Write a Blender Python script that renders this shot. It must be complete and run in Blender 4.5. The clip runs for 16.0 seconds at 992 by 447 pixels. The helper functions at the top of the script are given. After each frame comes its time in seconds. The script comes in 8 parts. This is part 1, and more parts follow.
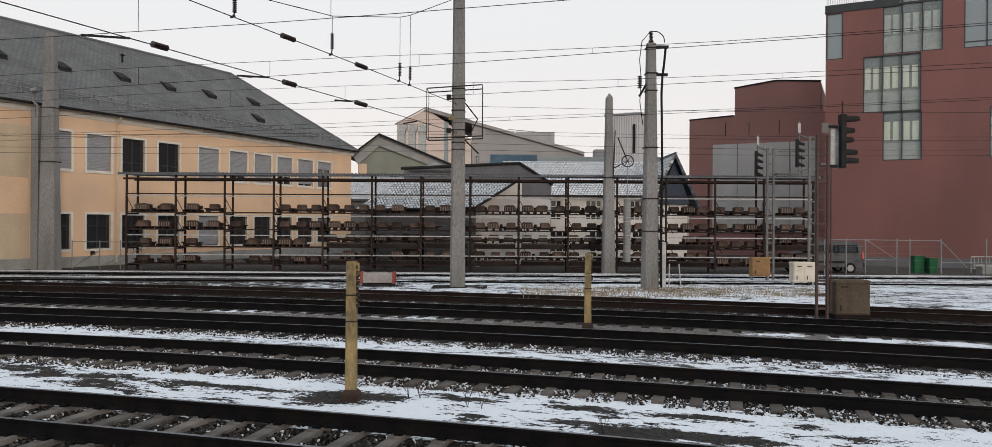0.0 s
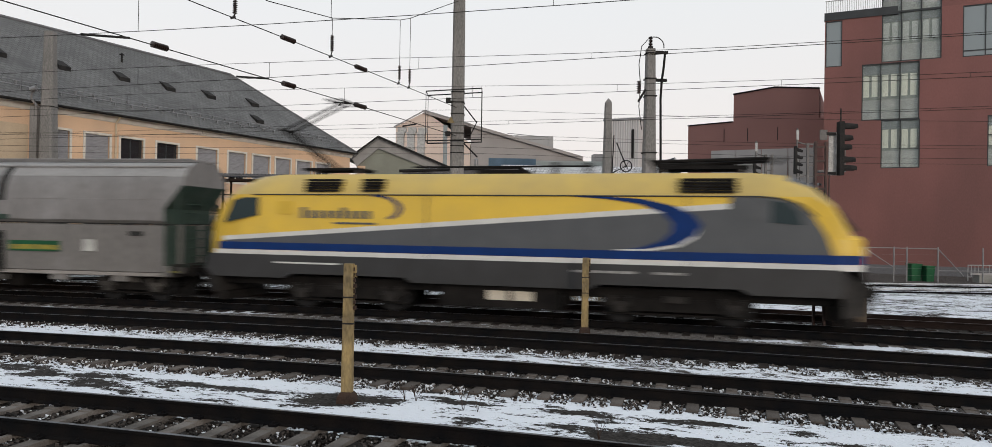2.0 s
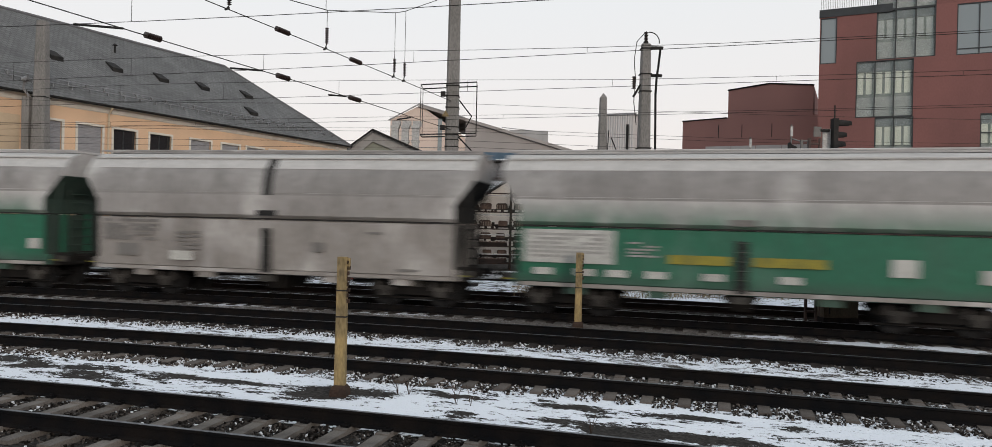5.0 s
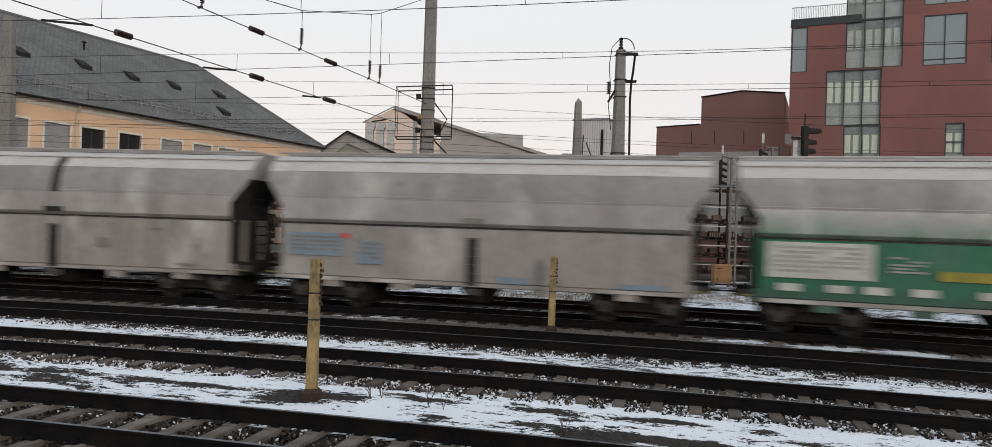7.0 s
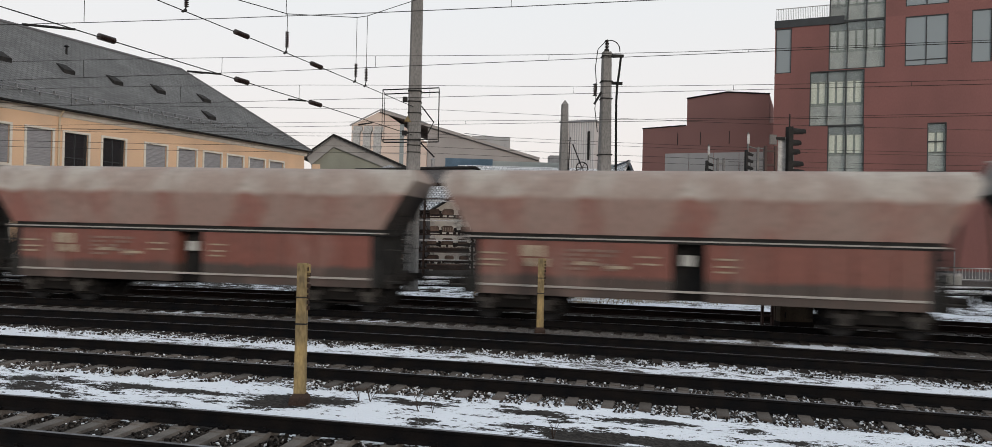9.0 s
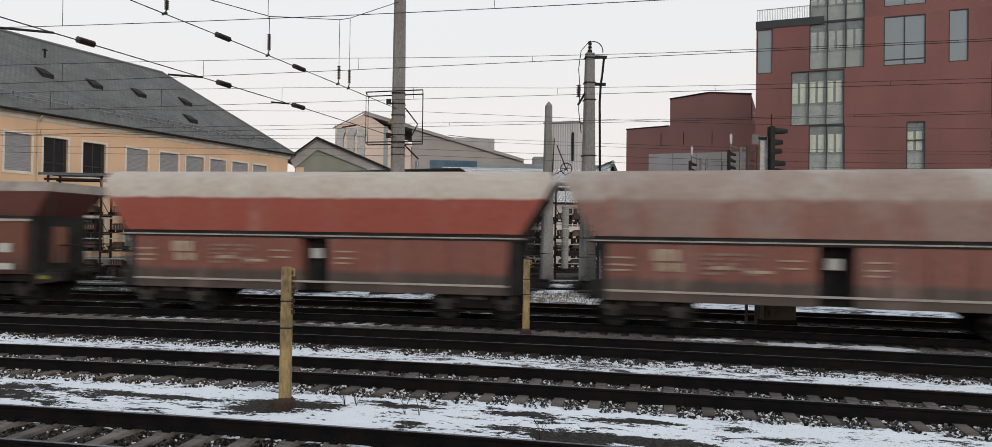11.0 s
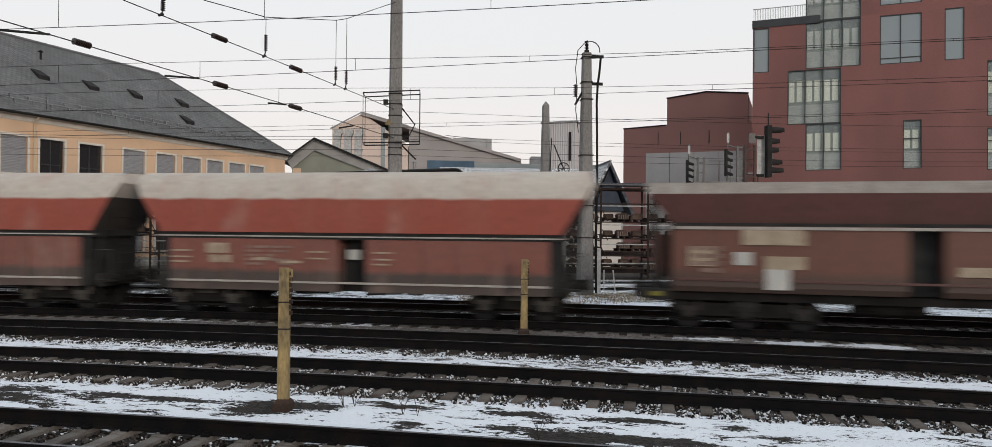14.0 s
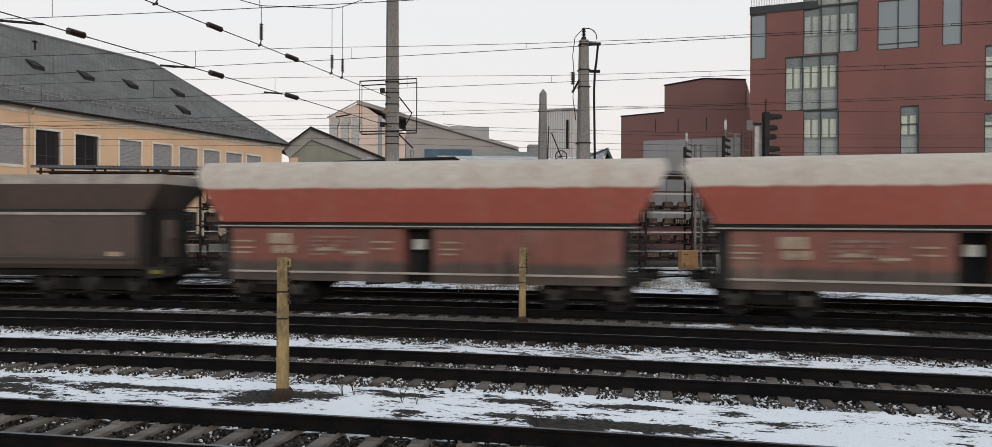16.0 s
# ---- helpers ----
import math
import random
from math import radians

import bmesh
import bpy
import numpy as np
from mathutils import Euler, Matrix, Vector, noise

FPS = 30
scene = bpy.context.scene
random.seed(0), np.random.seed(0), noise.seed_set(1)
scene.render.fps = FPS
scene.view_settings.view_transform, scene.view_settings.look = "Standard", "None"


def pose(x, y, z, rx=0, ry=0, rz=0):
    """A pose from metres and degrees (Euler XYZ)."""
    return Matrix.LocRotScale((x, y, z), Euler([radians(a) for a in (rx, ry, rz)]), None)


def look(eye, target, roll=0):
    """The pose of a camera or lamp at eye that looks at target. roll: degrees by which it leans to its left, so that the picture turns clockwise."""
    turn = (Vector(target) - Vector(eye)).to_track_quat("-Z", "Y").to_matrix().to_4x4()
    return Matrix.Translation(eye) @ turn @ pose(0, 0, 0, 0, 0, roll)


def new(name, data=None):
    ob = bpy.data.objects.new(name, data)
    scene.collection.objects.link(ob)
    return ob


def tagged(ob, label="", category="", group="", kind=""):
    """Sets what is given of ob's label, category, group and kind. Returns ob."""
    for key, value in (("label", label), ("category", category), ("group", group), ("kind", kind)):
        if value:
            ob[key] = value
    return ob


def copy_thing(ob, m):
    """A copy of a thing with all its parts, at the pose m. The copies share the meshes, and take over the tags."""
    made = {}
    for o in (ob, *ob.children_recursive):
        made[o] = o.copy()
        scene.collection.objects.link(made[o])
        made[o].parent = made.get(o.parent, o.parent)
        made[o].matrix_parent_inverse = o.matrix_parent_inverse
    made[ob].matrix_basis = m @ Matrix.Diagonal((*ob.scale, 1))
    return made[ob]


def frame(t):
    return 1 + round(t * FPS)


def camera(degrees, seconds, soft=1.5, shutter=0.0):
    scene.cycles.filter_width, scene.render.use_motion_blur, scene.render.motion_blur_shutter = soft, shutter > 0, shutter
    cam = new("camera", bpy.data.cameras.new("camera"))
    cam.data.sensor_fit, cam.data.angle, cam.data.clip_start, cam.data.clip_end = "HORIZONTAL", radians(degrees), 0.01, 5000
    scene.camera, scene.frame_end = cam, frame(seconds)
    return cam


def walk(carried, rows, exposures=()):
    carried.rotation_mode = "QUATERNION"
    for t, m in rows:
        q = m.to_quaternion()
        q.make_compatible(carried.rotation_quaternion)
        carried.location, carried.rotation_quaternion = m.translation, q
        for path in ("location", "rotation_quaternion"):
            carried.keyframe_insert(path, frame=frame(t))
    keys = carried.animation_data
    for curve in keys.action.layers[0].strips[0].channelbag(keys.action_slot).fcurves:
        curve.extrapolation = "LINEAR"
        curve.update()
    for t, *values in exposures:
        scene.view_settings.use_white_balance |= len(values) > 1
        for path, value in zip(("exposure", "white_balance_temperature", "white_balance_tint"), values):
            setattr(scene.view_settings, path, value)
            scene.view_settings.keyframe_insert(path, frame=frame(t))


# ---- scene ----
cam = camera(68.12, 16.0, soft=0.6, shutter=0.6)
EYE = (0.0, 0.0, 2.67)
# seconds, yaw, pitch, roll of the hand-held camera
TURNS = [(0, 17.39, 0.04, -0.34),
        (0.5, 17.38, 0.19, -0.51),
        (1, 17.40, 0.38, -0.64),
        (1.5, 17.31, 0.55, -0.74),
        (2, 17.23, 0.32, -0.93),
        (2.5, 17.15, 0.38, -1.07),
        (3, 17.08, 0.22, -1.14),
        (3.5, 17.17, 0.20, -1.16),
        (6, 15.82, -0.38, -1.65),
        (6.5, 15.18, -0.38, -1.80),
        (7, 14.78, 0.20, -1.81),
        (7.5, 14.35, 0.47, -1.77),
        (8, 14.32, 0.68, -1.47),
        (8.5, 14.09, 0.72, -1.38),
        (9, 13.82, 0.41, -1.33),
        (11.5, 12.49, 0.59, -0.66),
        (12, 12.42, 0.60, -0.59),
        (12.5, 12.38, 0.60, -0.60),
        (13, 12.38, 0.66, -0.59),
        (13.5, 12.42, 0.47, -0.63),
        (14, 12.47, 0.56, -0.54),
        (14.5, 12.63, 0.12, -0.37),
        (15, 12.86, 0.31, -0.24),
        (15.5, 12.56, -0.06, -0.33),
        (16, 12.30, -0.35, -0.20)]
walk(cam, [(t, pose(*EYE, 90 + p, r, y)) for t, y, p, r in TURNS])

# ---- world and light: pale overcast winter evening ----
world = bpy.data.worlds.new("world")
scene.world = world
world.use_nodes = True
wn, wl = world.node_tree.nodes, world.node_tree.links
wn.clear()
sky = wn.new("ShaderNodeTexSky")
sky.sky_type = 'NISHITA'
sky.sun_disc = False
sky.sun_elevation, sky.sun_rotation = radians(13), radians(133)
sky.air_density, sky.dust_density, sky.ozone_density = 1.0, 4.0, 1.5
sky_dim = wn.new("ShaderNodeVectorMath")
sky_dim.operation = 'SCALE'
sky_dim.inputs["Scale"].default_value = 0.10
w_geo = wn.new("ShaderNodeTexCoord")
w_sep = wn.new("ShaderNodeSeparateXYZ")
w_ramp = wn.new("ShaderNodeValToRGB")
w_ramp.color_ramp.elements[0].position = 0.0
w_ramp.color_ramp.elements[0].color = (0.84, 0.75, 0.71, 1)
w_ramp.color_ramp.elements[1].position = 0.5
w_ramp.color_ramp.elements[1].color = (0.73, 0.785, 0.82, 1)
e = w_ramp.color_ramp.elements.new(0.12)
e.color = (0.83, 0.785, 0.765, 1)
e = w_ramp.color_ramp.elements.new(0.28)
e.color = (0.79, 0.795, 0.80, 1)
w_mix = wn.new("ShaderNodeMix")
w_mix.data_type = 'RGBA'
w_mix.inputs[0].default_value = 0.9
w_bg = wn.new("ShaderNodeBackground")
w_bg.inputs["Strength"].default_value = 1.16
w_out = wn.new("ShaderNodeOutputWorld")
wl.new(sky.outputs[0], sky_dim.inputs[0])
wl.new(w_geo.outputs["Generated"], w_sep.inputs[0])
wl.new(w_sep.outputs["Z"], w_ramp.inputs[0])
wl.new(sky_dim.outputs[0], w_mix.inputs[6])
wl.new(w_ramp.outputs[0], w_mix.inputs[7])
wl.new(w_mix.outputs[2], w_bg.inputs[0])
wl.new(w_bg.outputs[0], w_out.inputs[0])

sun_data = bpy.data.lights.new("sun", 'SUN')
sun_data.energy, sun_data.angle, sun_data.color = 1.25, radians(16), (1.0, 0.88, 0.76)
sun = new("sun", sun_data)
sun.matrix_world = look((95, -60, 30), (0, 30, 0))
scene.view_settings.exposure = 0.0


# ---- materials ----
def surf(name, a, b=None, scale=1.5, stretch=(1, 1, 1), rough=0.7, metal=0.0, bump=0.15, fine=40.0, grain=0.25, vary=0.0, lo=0.35, hi=0.65):
    """A worn surface: colour a blotched with b, a fine grain and relief; vary: lightness by object."""
    m = bpy.data.materials.new(name)
    m.use_nodes = True
    n, l = m.node_tree.nodes, m.node_tree.links
    p = n["Principled BSDF"]
    p.inputs["Roughness"].default_value, p.inputs["Metallic"].default_value = rough, metal
    p.inputs["Specular IOR Level"].default_value = 0.5 if rough < 0.55 else 0.18 if max(a) > 0.04 else 0.06
    tc = n.new("ShaderNodeTexCoord")
    mp = n.new("ShaderNodeMapping")
    mp.inputs["Scale"].default_value = stretch
    l.new(tc.outputs["Object"], mp.inputs[0])
    n1 = n.new("ShaderNodeTexNoise")
    n1.inputs["Scale"].default_value, n1.inputs["Detail"].default_value = scale, 6
    n2 = n.new("ShaderNodeTexNoise")
    n2.inputs["Scale"].default_value, n2.inputs["Detail"].default_value = fine, 3
    l.new(mp.outputs[0], n1.inputs[0])
    l.new(mp.outputs[0], n2.inputs[0])
    rp = n.new("ShaderNodeMapRange")
    rp.inputs[1].default_value, rp.inputs[2].default_value = lo, hi
    l.new(n1.outputs[0], rp.inputs[0])
    mx = n.new("ShaderNodeMix")
    mx.data_type = 'RGBA'
    b = b or tuple(c * 0.7 for c in a)
    a, b = (tuple(c * 0.88 for c in k) for k in (a, b))
    mx.inputs[6].default_value, mx.inputs[7].default_value = (*a, 1), (*b, 1)
    l.new(rp.outputs[0], mx.inputs[0])
    gr = n.new("ShaderNodeMapRange")
    gr.inputs[1].default_value, gr.inputs[2].default_value = 0.3, 0.7
    gr.inputs[3].default_value, gr.inputs[4].default_value = 1 - grain, 1 + grain
    l.new(n2.outputs[0], gr.inputs[0])
    val = gr.outputs[0]
    if vary:
        oi = n.new("ShaderNodeObjectInfo")
        vr = n.new("ShaderNodeMapRange")
        vr.inputs[3].default_value, vr.inputs[4].default_value = 1 - vary, 1 + vary
        l.new(oi.outputs["Random"], vr.inputs[0])
        mu = n.new("ShaderNodeMath")
        mu.operation = 'MULTIPLY'
        l.new(val, mu.inputs[0])
        l.new(vr.outputs[0], mu.inputs[1])
        val = mu.outputs[0]
    sc = n.new("ShaderNodeVectorMath")
    sc.operation = 'SCALE'
    l.new(mx.outputs[2], sc.inputs[0])
    l.new(val, sc.inputs["Scale"])
    l.new(sc.outputs[0], p.inputs["Base Color"])
    if bump:
        bp = n.new("ShaderNodeBump")
        bp.inputs["Strength"].default_value, bp.inputs["Distance"].default_value = bump, 0.02
        l.new(n2.outputs[0], bp.inputs["Height"])
        l.new(bp.outputs[0], p.inputs["Normal"])
    return m


def glass_mat(name, tint, rough=0.05):
    m = bpy.data.materials.new(name)
    m.use_nodes = True
    p = m.node_tree.nodes["Principled BSDF"]
    p.inputs["Base Color"].default_value = (*tint, 1)
    p.inputs["Roughness"].default_value = rough
    p.inputs["Specular IOR Level"].default_value = 0.8
    return m


RAIL_BROWN = surf("brown_rail_steel", (0.016, 0.0115, 0.0105), (0.024, 0.016, 0.014), 3, rough=0.8, bump=0.1)
RAIL = surf("rail_steel", (0.005, 0.0055, 0.0068), (0.011, 0.009, 0.0085), 3, rough=0.75, bump=0.1)
RAILTOP = surf("rail_running_face", (0.17, 0.18, 0.20), (0.06, 0.062, 0.068), 5, rough=0.45, metal=0.6, bump=0.05)
CONCRETE = surf("weathered_concrete", (0.30, 0.30, 0.29), (0.22, 0.22, 0.21), 1.2, rough=0.85, vary=0.1)
SLEEPER = surf("concrete_sleeper", (0.165, 0.148, 0.137), (0.11, 0.098, 0.09), 3, rough=0.9, vary=0.2)
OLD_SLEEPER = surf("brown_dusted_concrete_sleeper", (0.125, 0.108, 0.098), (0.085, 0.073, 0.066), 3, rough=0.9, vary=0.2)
WOOD_SLEEPER = surf("tarred_sleeper", (0.022, 0.018, 0.017), (0.04, 0.034, 0.031), 3, rough=0.9, vary=0.2)
STONE = surf("ballast_stone", (0.05, 0.045, 0.042), (0.10, 0.095, 0.09), 2.2, rough=0.9, grain=0.3)
POLE = surf("pole_concrete", (0.25, 0.24, 0.235), (0.175, 0.17, 0.165), 1.0, (1, 1, 0.3), rough=0.85, fine=25)
STEEL_DARK = surf("dark_steel", (0.02, 0.02, 0.021), (0.035, 0.033, 0.032), 3, rough=0.7)
STEEL_GREY = surf("galvanised_steel", (0.30, 0.30, 0.31), (0.22, 0.22, 0.23), 3, rough=0.5, metal=0.5)
STEEL_WHITE = surf("pale_steel", (0.50, 0.50, 0.50), (0.33, 0.33, 0.33), 4, rough=0.6, metal=0.2)
WIRE = surf("wire", (0.04, 0.038, 0.036), rough=0.6, metal=0.5, bump=0)
INSUL = surf("brown_insulator", (0.035, 0.022, 0.02), rough=0.3, bump=0)
YELLOW_POST = surf("yellow_post_paint", (0.34, 0.25, 0.115), (0.15, 0.12, 0.075), 5, (1, 1, 0.35), rough=0.8, fine=30)
RUST = surf("rust", (0.055, 0.034, 0.026), (0.035, 0.024, 0.02), 5, rough=0.9)
PLASTER = surf("ochre_plaster", (0.735, 0.50, 0.335), (0.62, 0.435, 0.305), 0.45, (1, 1, 0.6), rough=0.9, grain=0.10, fine=25, bump=0.08)
BARE_RENDER = surf("bare_weathered_render", (0.56, 0.44, 0.315), (0.46, 0.37, 0.275), 0.7, (1, 1, 0.5), rough=0.9, grain=0.1)
PLASTER_PALE = surf("pale_plaster", (0.62, 0.52, 0.38), (0.55, 0.45, 0.34), 0.5, rough=0.9, grain=0.06)
WHITE_TRIM = surf("white_trim", (0.72, 0.68, 0.62), (0.60, 0.57, 0.52), 2, rough=0.8, grain=0.06)
WHITE_WALL = surf("white_render", (0.74, 0.70, 0.66), (0.62, 0.58, 0.55), 0.6, rough=0.9, grain=0.08)
BLIND = surf("grey_roller_blind", (0.33, 0.33, 0.35), (0.26, 0.26, 0.28), 2, (1, 1, 6), rough=0.7, grain=0.08)
PANE_DARK = glass_mat("dark_window_glass", (0.02, 0.022, 0.025))
PANE_BLUE = glass_mat("grey_blue_glass", (0.20, 0.235, 0.25), 0.06)
BLIND_ROOM = surf("white_window_blind", (0.85, 0.87, 0.74), (0.74, 0.77, 0.65), 2, (1, 1, 0.2), rough=0.5, grain=0.04, bump=0)
RED_CLAD = surf("red_brick_cladding", (0.248, 0.114, 0.105), (0.178, 0.088, 0.082), 0.2, (1, 1, 0.45), rough=0.85, grain=0.06, fine=14)
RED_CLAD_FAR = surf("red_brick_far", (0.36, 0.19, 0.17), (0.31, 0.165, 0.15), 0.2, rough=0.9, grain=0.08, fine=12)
GREY_PANEL = surf("grey_panel", (0.36, 0.36, 0.36), (0.30, 0.30, 0.31), 0.5, rough=0.7, grain=0.05)
GREY_CLAD = surf("grey_timber_cladding", (0.155, 0.155, 0.168), (0.125, 0.125, 0.135), 1, (1, 1, 0.2), rough=0.85)
DARK_FRAME = surf("dark_window_frame", (0.03, 0.034, 0.038), rough=0.5, bump=0)
RACK_STEEL = surf("rusty_rack_steel", (0.028, 0.021, 0.019), (0.05, 0.032, 0.026), 3, rough=0.8, vary=0.15)
RUST_PART = surf("rusty_machine_part", (0.058, 0.040, 0.034), (0.125, 0.085, 0.068), 3, rough=0.85, vary=0.45)
DARK_PART = surf("blackened_machine_part", (0.018, 0.015, 0.015), (0.032, 0.024, 0.022), 3, rough=0.8, vary=0.35)
# both far colours are paled towards pink, with distance haze mixed into them
FAR_WALL = surf("cream_hall_wall", (0.68, 0.55, 0.485), (0.61, 0.50, 0.445), 0.2, rough=0.9, grain=0.05)
FAR_ROOF = surf("grey_hall_roof", (0.36, 0.335, 0.33), (0.31, 0.29, 0.285), 0.2, rough=0.8, grain=0.08)
OLIVE_WALL = surf("grey_green_gable", (0.24, 0.25, 0.21), (0.20, 0.20, 0.17), 0.4, rough=0.9)
BLUE_METAL = surf("blue_sheet_metal", (0.12, 0.19, 0.27), (0.09, 0.15, 0.21), 0.6, rough=0.6)
RUBBER = surf("black_rubber", (0.02, 0.02, 0.02), rough=0.8)
VAN_PAINT = surf("grey_van_paint", (0.105, 0.105, 0.11), (0.09, 0.09, 0.095), 1, rough=0.6, metal=0.0, bump=0, grain=0.03)
GREEN_BIN = surf("green_plastic", (0.015, 0.105, 0.045), rough=0.6)
ORANGE_BOX = surf("tan_cabinet_paint", (0.36, 0.20, 0.09), (0.28, 0.16, 0.08), 3, rough=0.7)
CREAM_BOX = surf("cream_cabinet_paint", (0.66, 0.60, 0.50), (0.55, 0.50, 0.42), 3, rough=0.7, grain=0.08)
BROWN_BOX = surf("weathered_brown_cabinet", (0.075, 0.055, 0.038), (0.105, 0.082, 0.060), 2.5, (1, 1, 0.5), rough=0.8)
RED_LAMP = surf("red_lens", (0.6, 0.05, 0.03), rough=0.3, bump=0)


def roof_mat(name, a, b, snow=0.0, course=0.28, wide=0.33):
    """Overlapping tiles in courses; snow: how much thin snow lies on them."""
    m = bpy.data.materials.new(name)
    m.use_nodes = True
    n, l = m.node_tree.nodes, m.node_tree.links
    p = n["Principled BSDF"]
    p.inputs["Roughness"].default_value = 0.75
    tc = n.new("ShaderNodeTexCoord")
    br = n.new("ShaderNodeTexBrick")
    br.inputs["Scale"].default_value = 1.0
    br.inputs["Color1"].default_value, br.inputs["Color2"].default_value = (*a, 1), (*b, 1)
    br.inputs["Mortar"].default_value = (a[0] * 0.55, a[1] * 0.55, a[2] * 0.55, 1)
    br.inputs["Mortar Size"].default_value = 0.022
    br.inputs["Brick Width"].default_value, br.inputs["Row Height"].default_value = wide, course
    l.new(tc.outputs["UV"], br.inputs[0])
    ns = n.new("ShaderNodeTexNoise")
    ns.inputs["Scale"].default_value, ns.inputs["Detail"].default_value = 0.5, 8
    l.new(tc.outputs["Object"], ns.inputs[0])
    mr = n.new("ShaderNodeMapRange")
    mr.inputs[1].default_value, mr.inputs[2].default_value = 0.3, 0.7
    mr.inputs[3].default_value, mr.inputs[4].default_value = 0.75, 1.25
    l.new(ns.outputs[0], mr.inputs[0])
    sc = n.new("ShaderNodeVectorMath")
    sc.operation = 'SCALE'
    l.new(br.outputs["Color"], sc.inputs[0])
    l.new(mr.outputs[0], sc.inputs["Scale"])
    out = sc.outputs[0]
    if snow:
        n2 = n.new("ShaderNodeTexNoise")
        n2.inputs["Scale"].default_value, n2.inputs["Detail"].default_value = 4.5, 8
        l.new(tc.outputs["Object"], n2.inputs[0])
        inv = n.new("ShaderNodeMath")
        inv.operation = 'SUBTRACT'
        l.new(n2.outputs[0], inv.inputs[0])
        l.new(br.outputs["Fac"], inv.inputs[1])
        r2 = n.new("ShaderNodeMapRange")
        r2.inputs[1].default_value, r2.inputs[2].default_value = 0.50 - snow, 0.95 - snow
        l.new(inv.outputs[0], r2.inputs[0])
        mx = n.new("ShaderNodeMix")
        mx.data_type = 'RGBA'
        l.new(r2.outputs[0], mx.inputs[0])
        l.new(out, mx.inputs[6])
        mx.inputs[7].default_value = (0.72, 0.74, 0.78, 1)
        out = mx.outputs[2]
    l.new(out, p.inputs["Base Color"])
    bp = n.new("ShaderNodeBump")
    bp.inputs["Strength"].default_value, bp.inputs["Distance"].default_value = 0.5, 0.03
    bp.invert = True
    l.new(br.outputs["Fac"], bp.inputs["Height"])
    l.new(bp.outputs[0], p.inputs["Normal"])
    return m


SLATE = roof_mat("dark_slate_roof", (0.085, 0.085, 0.088), (0.12, 0.12, 0.122))
SNOW_TILE = roof_mat("snow_dusted_tiles", (0.17, 0.17, 0.18), (0.21, 0.21, 0.22), 0.26, 0.30, 0.21)
DARK_TILE = roof_mat("dark_tiles", (0.10, 0.10, 0.105), (0.13, 0.13, 0.135), 0.10, 0.30, 0.21)
GREY_TILE = roof_mat("grey_tiles_with_traces_of_snow", (0.13, 0.135, 0.15), (0.17, 0.175, 0.19), 0.19, 0.30, 0.21)

# the tracks' common curve: y = base + BEND / 2 * x * x
BEND = -0.00583
TRACKS = (8.53, 13.42, 17.92, 22.27, 26.4)


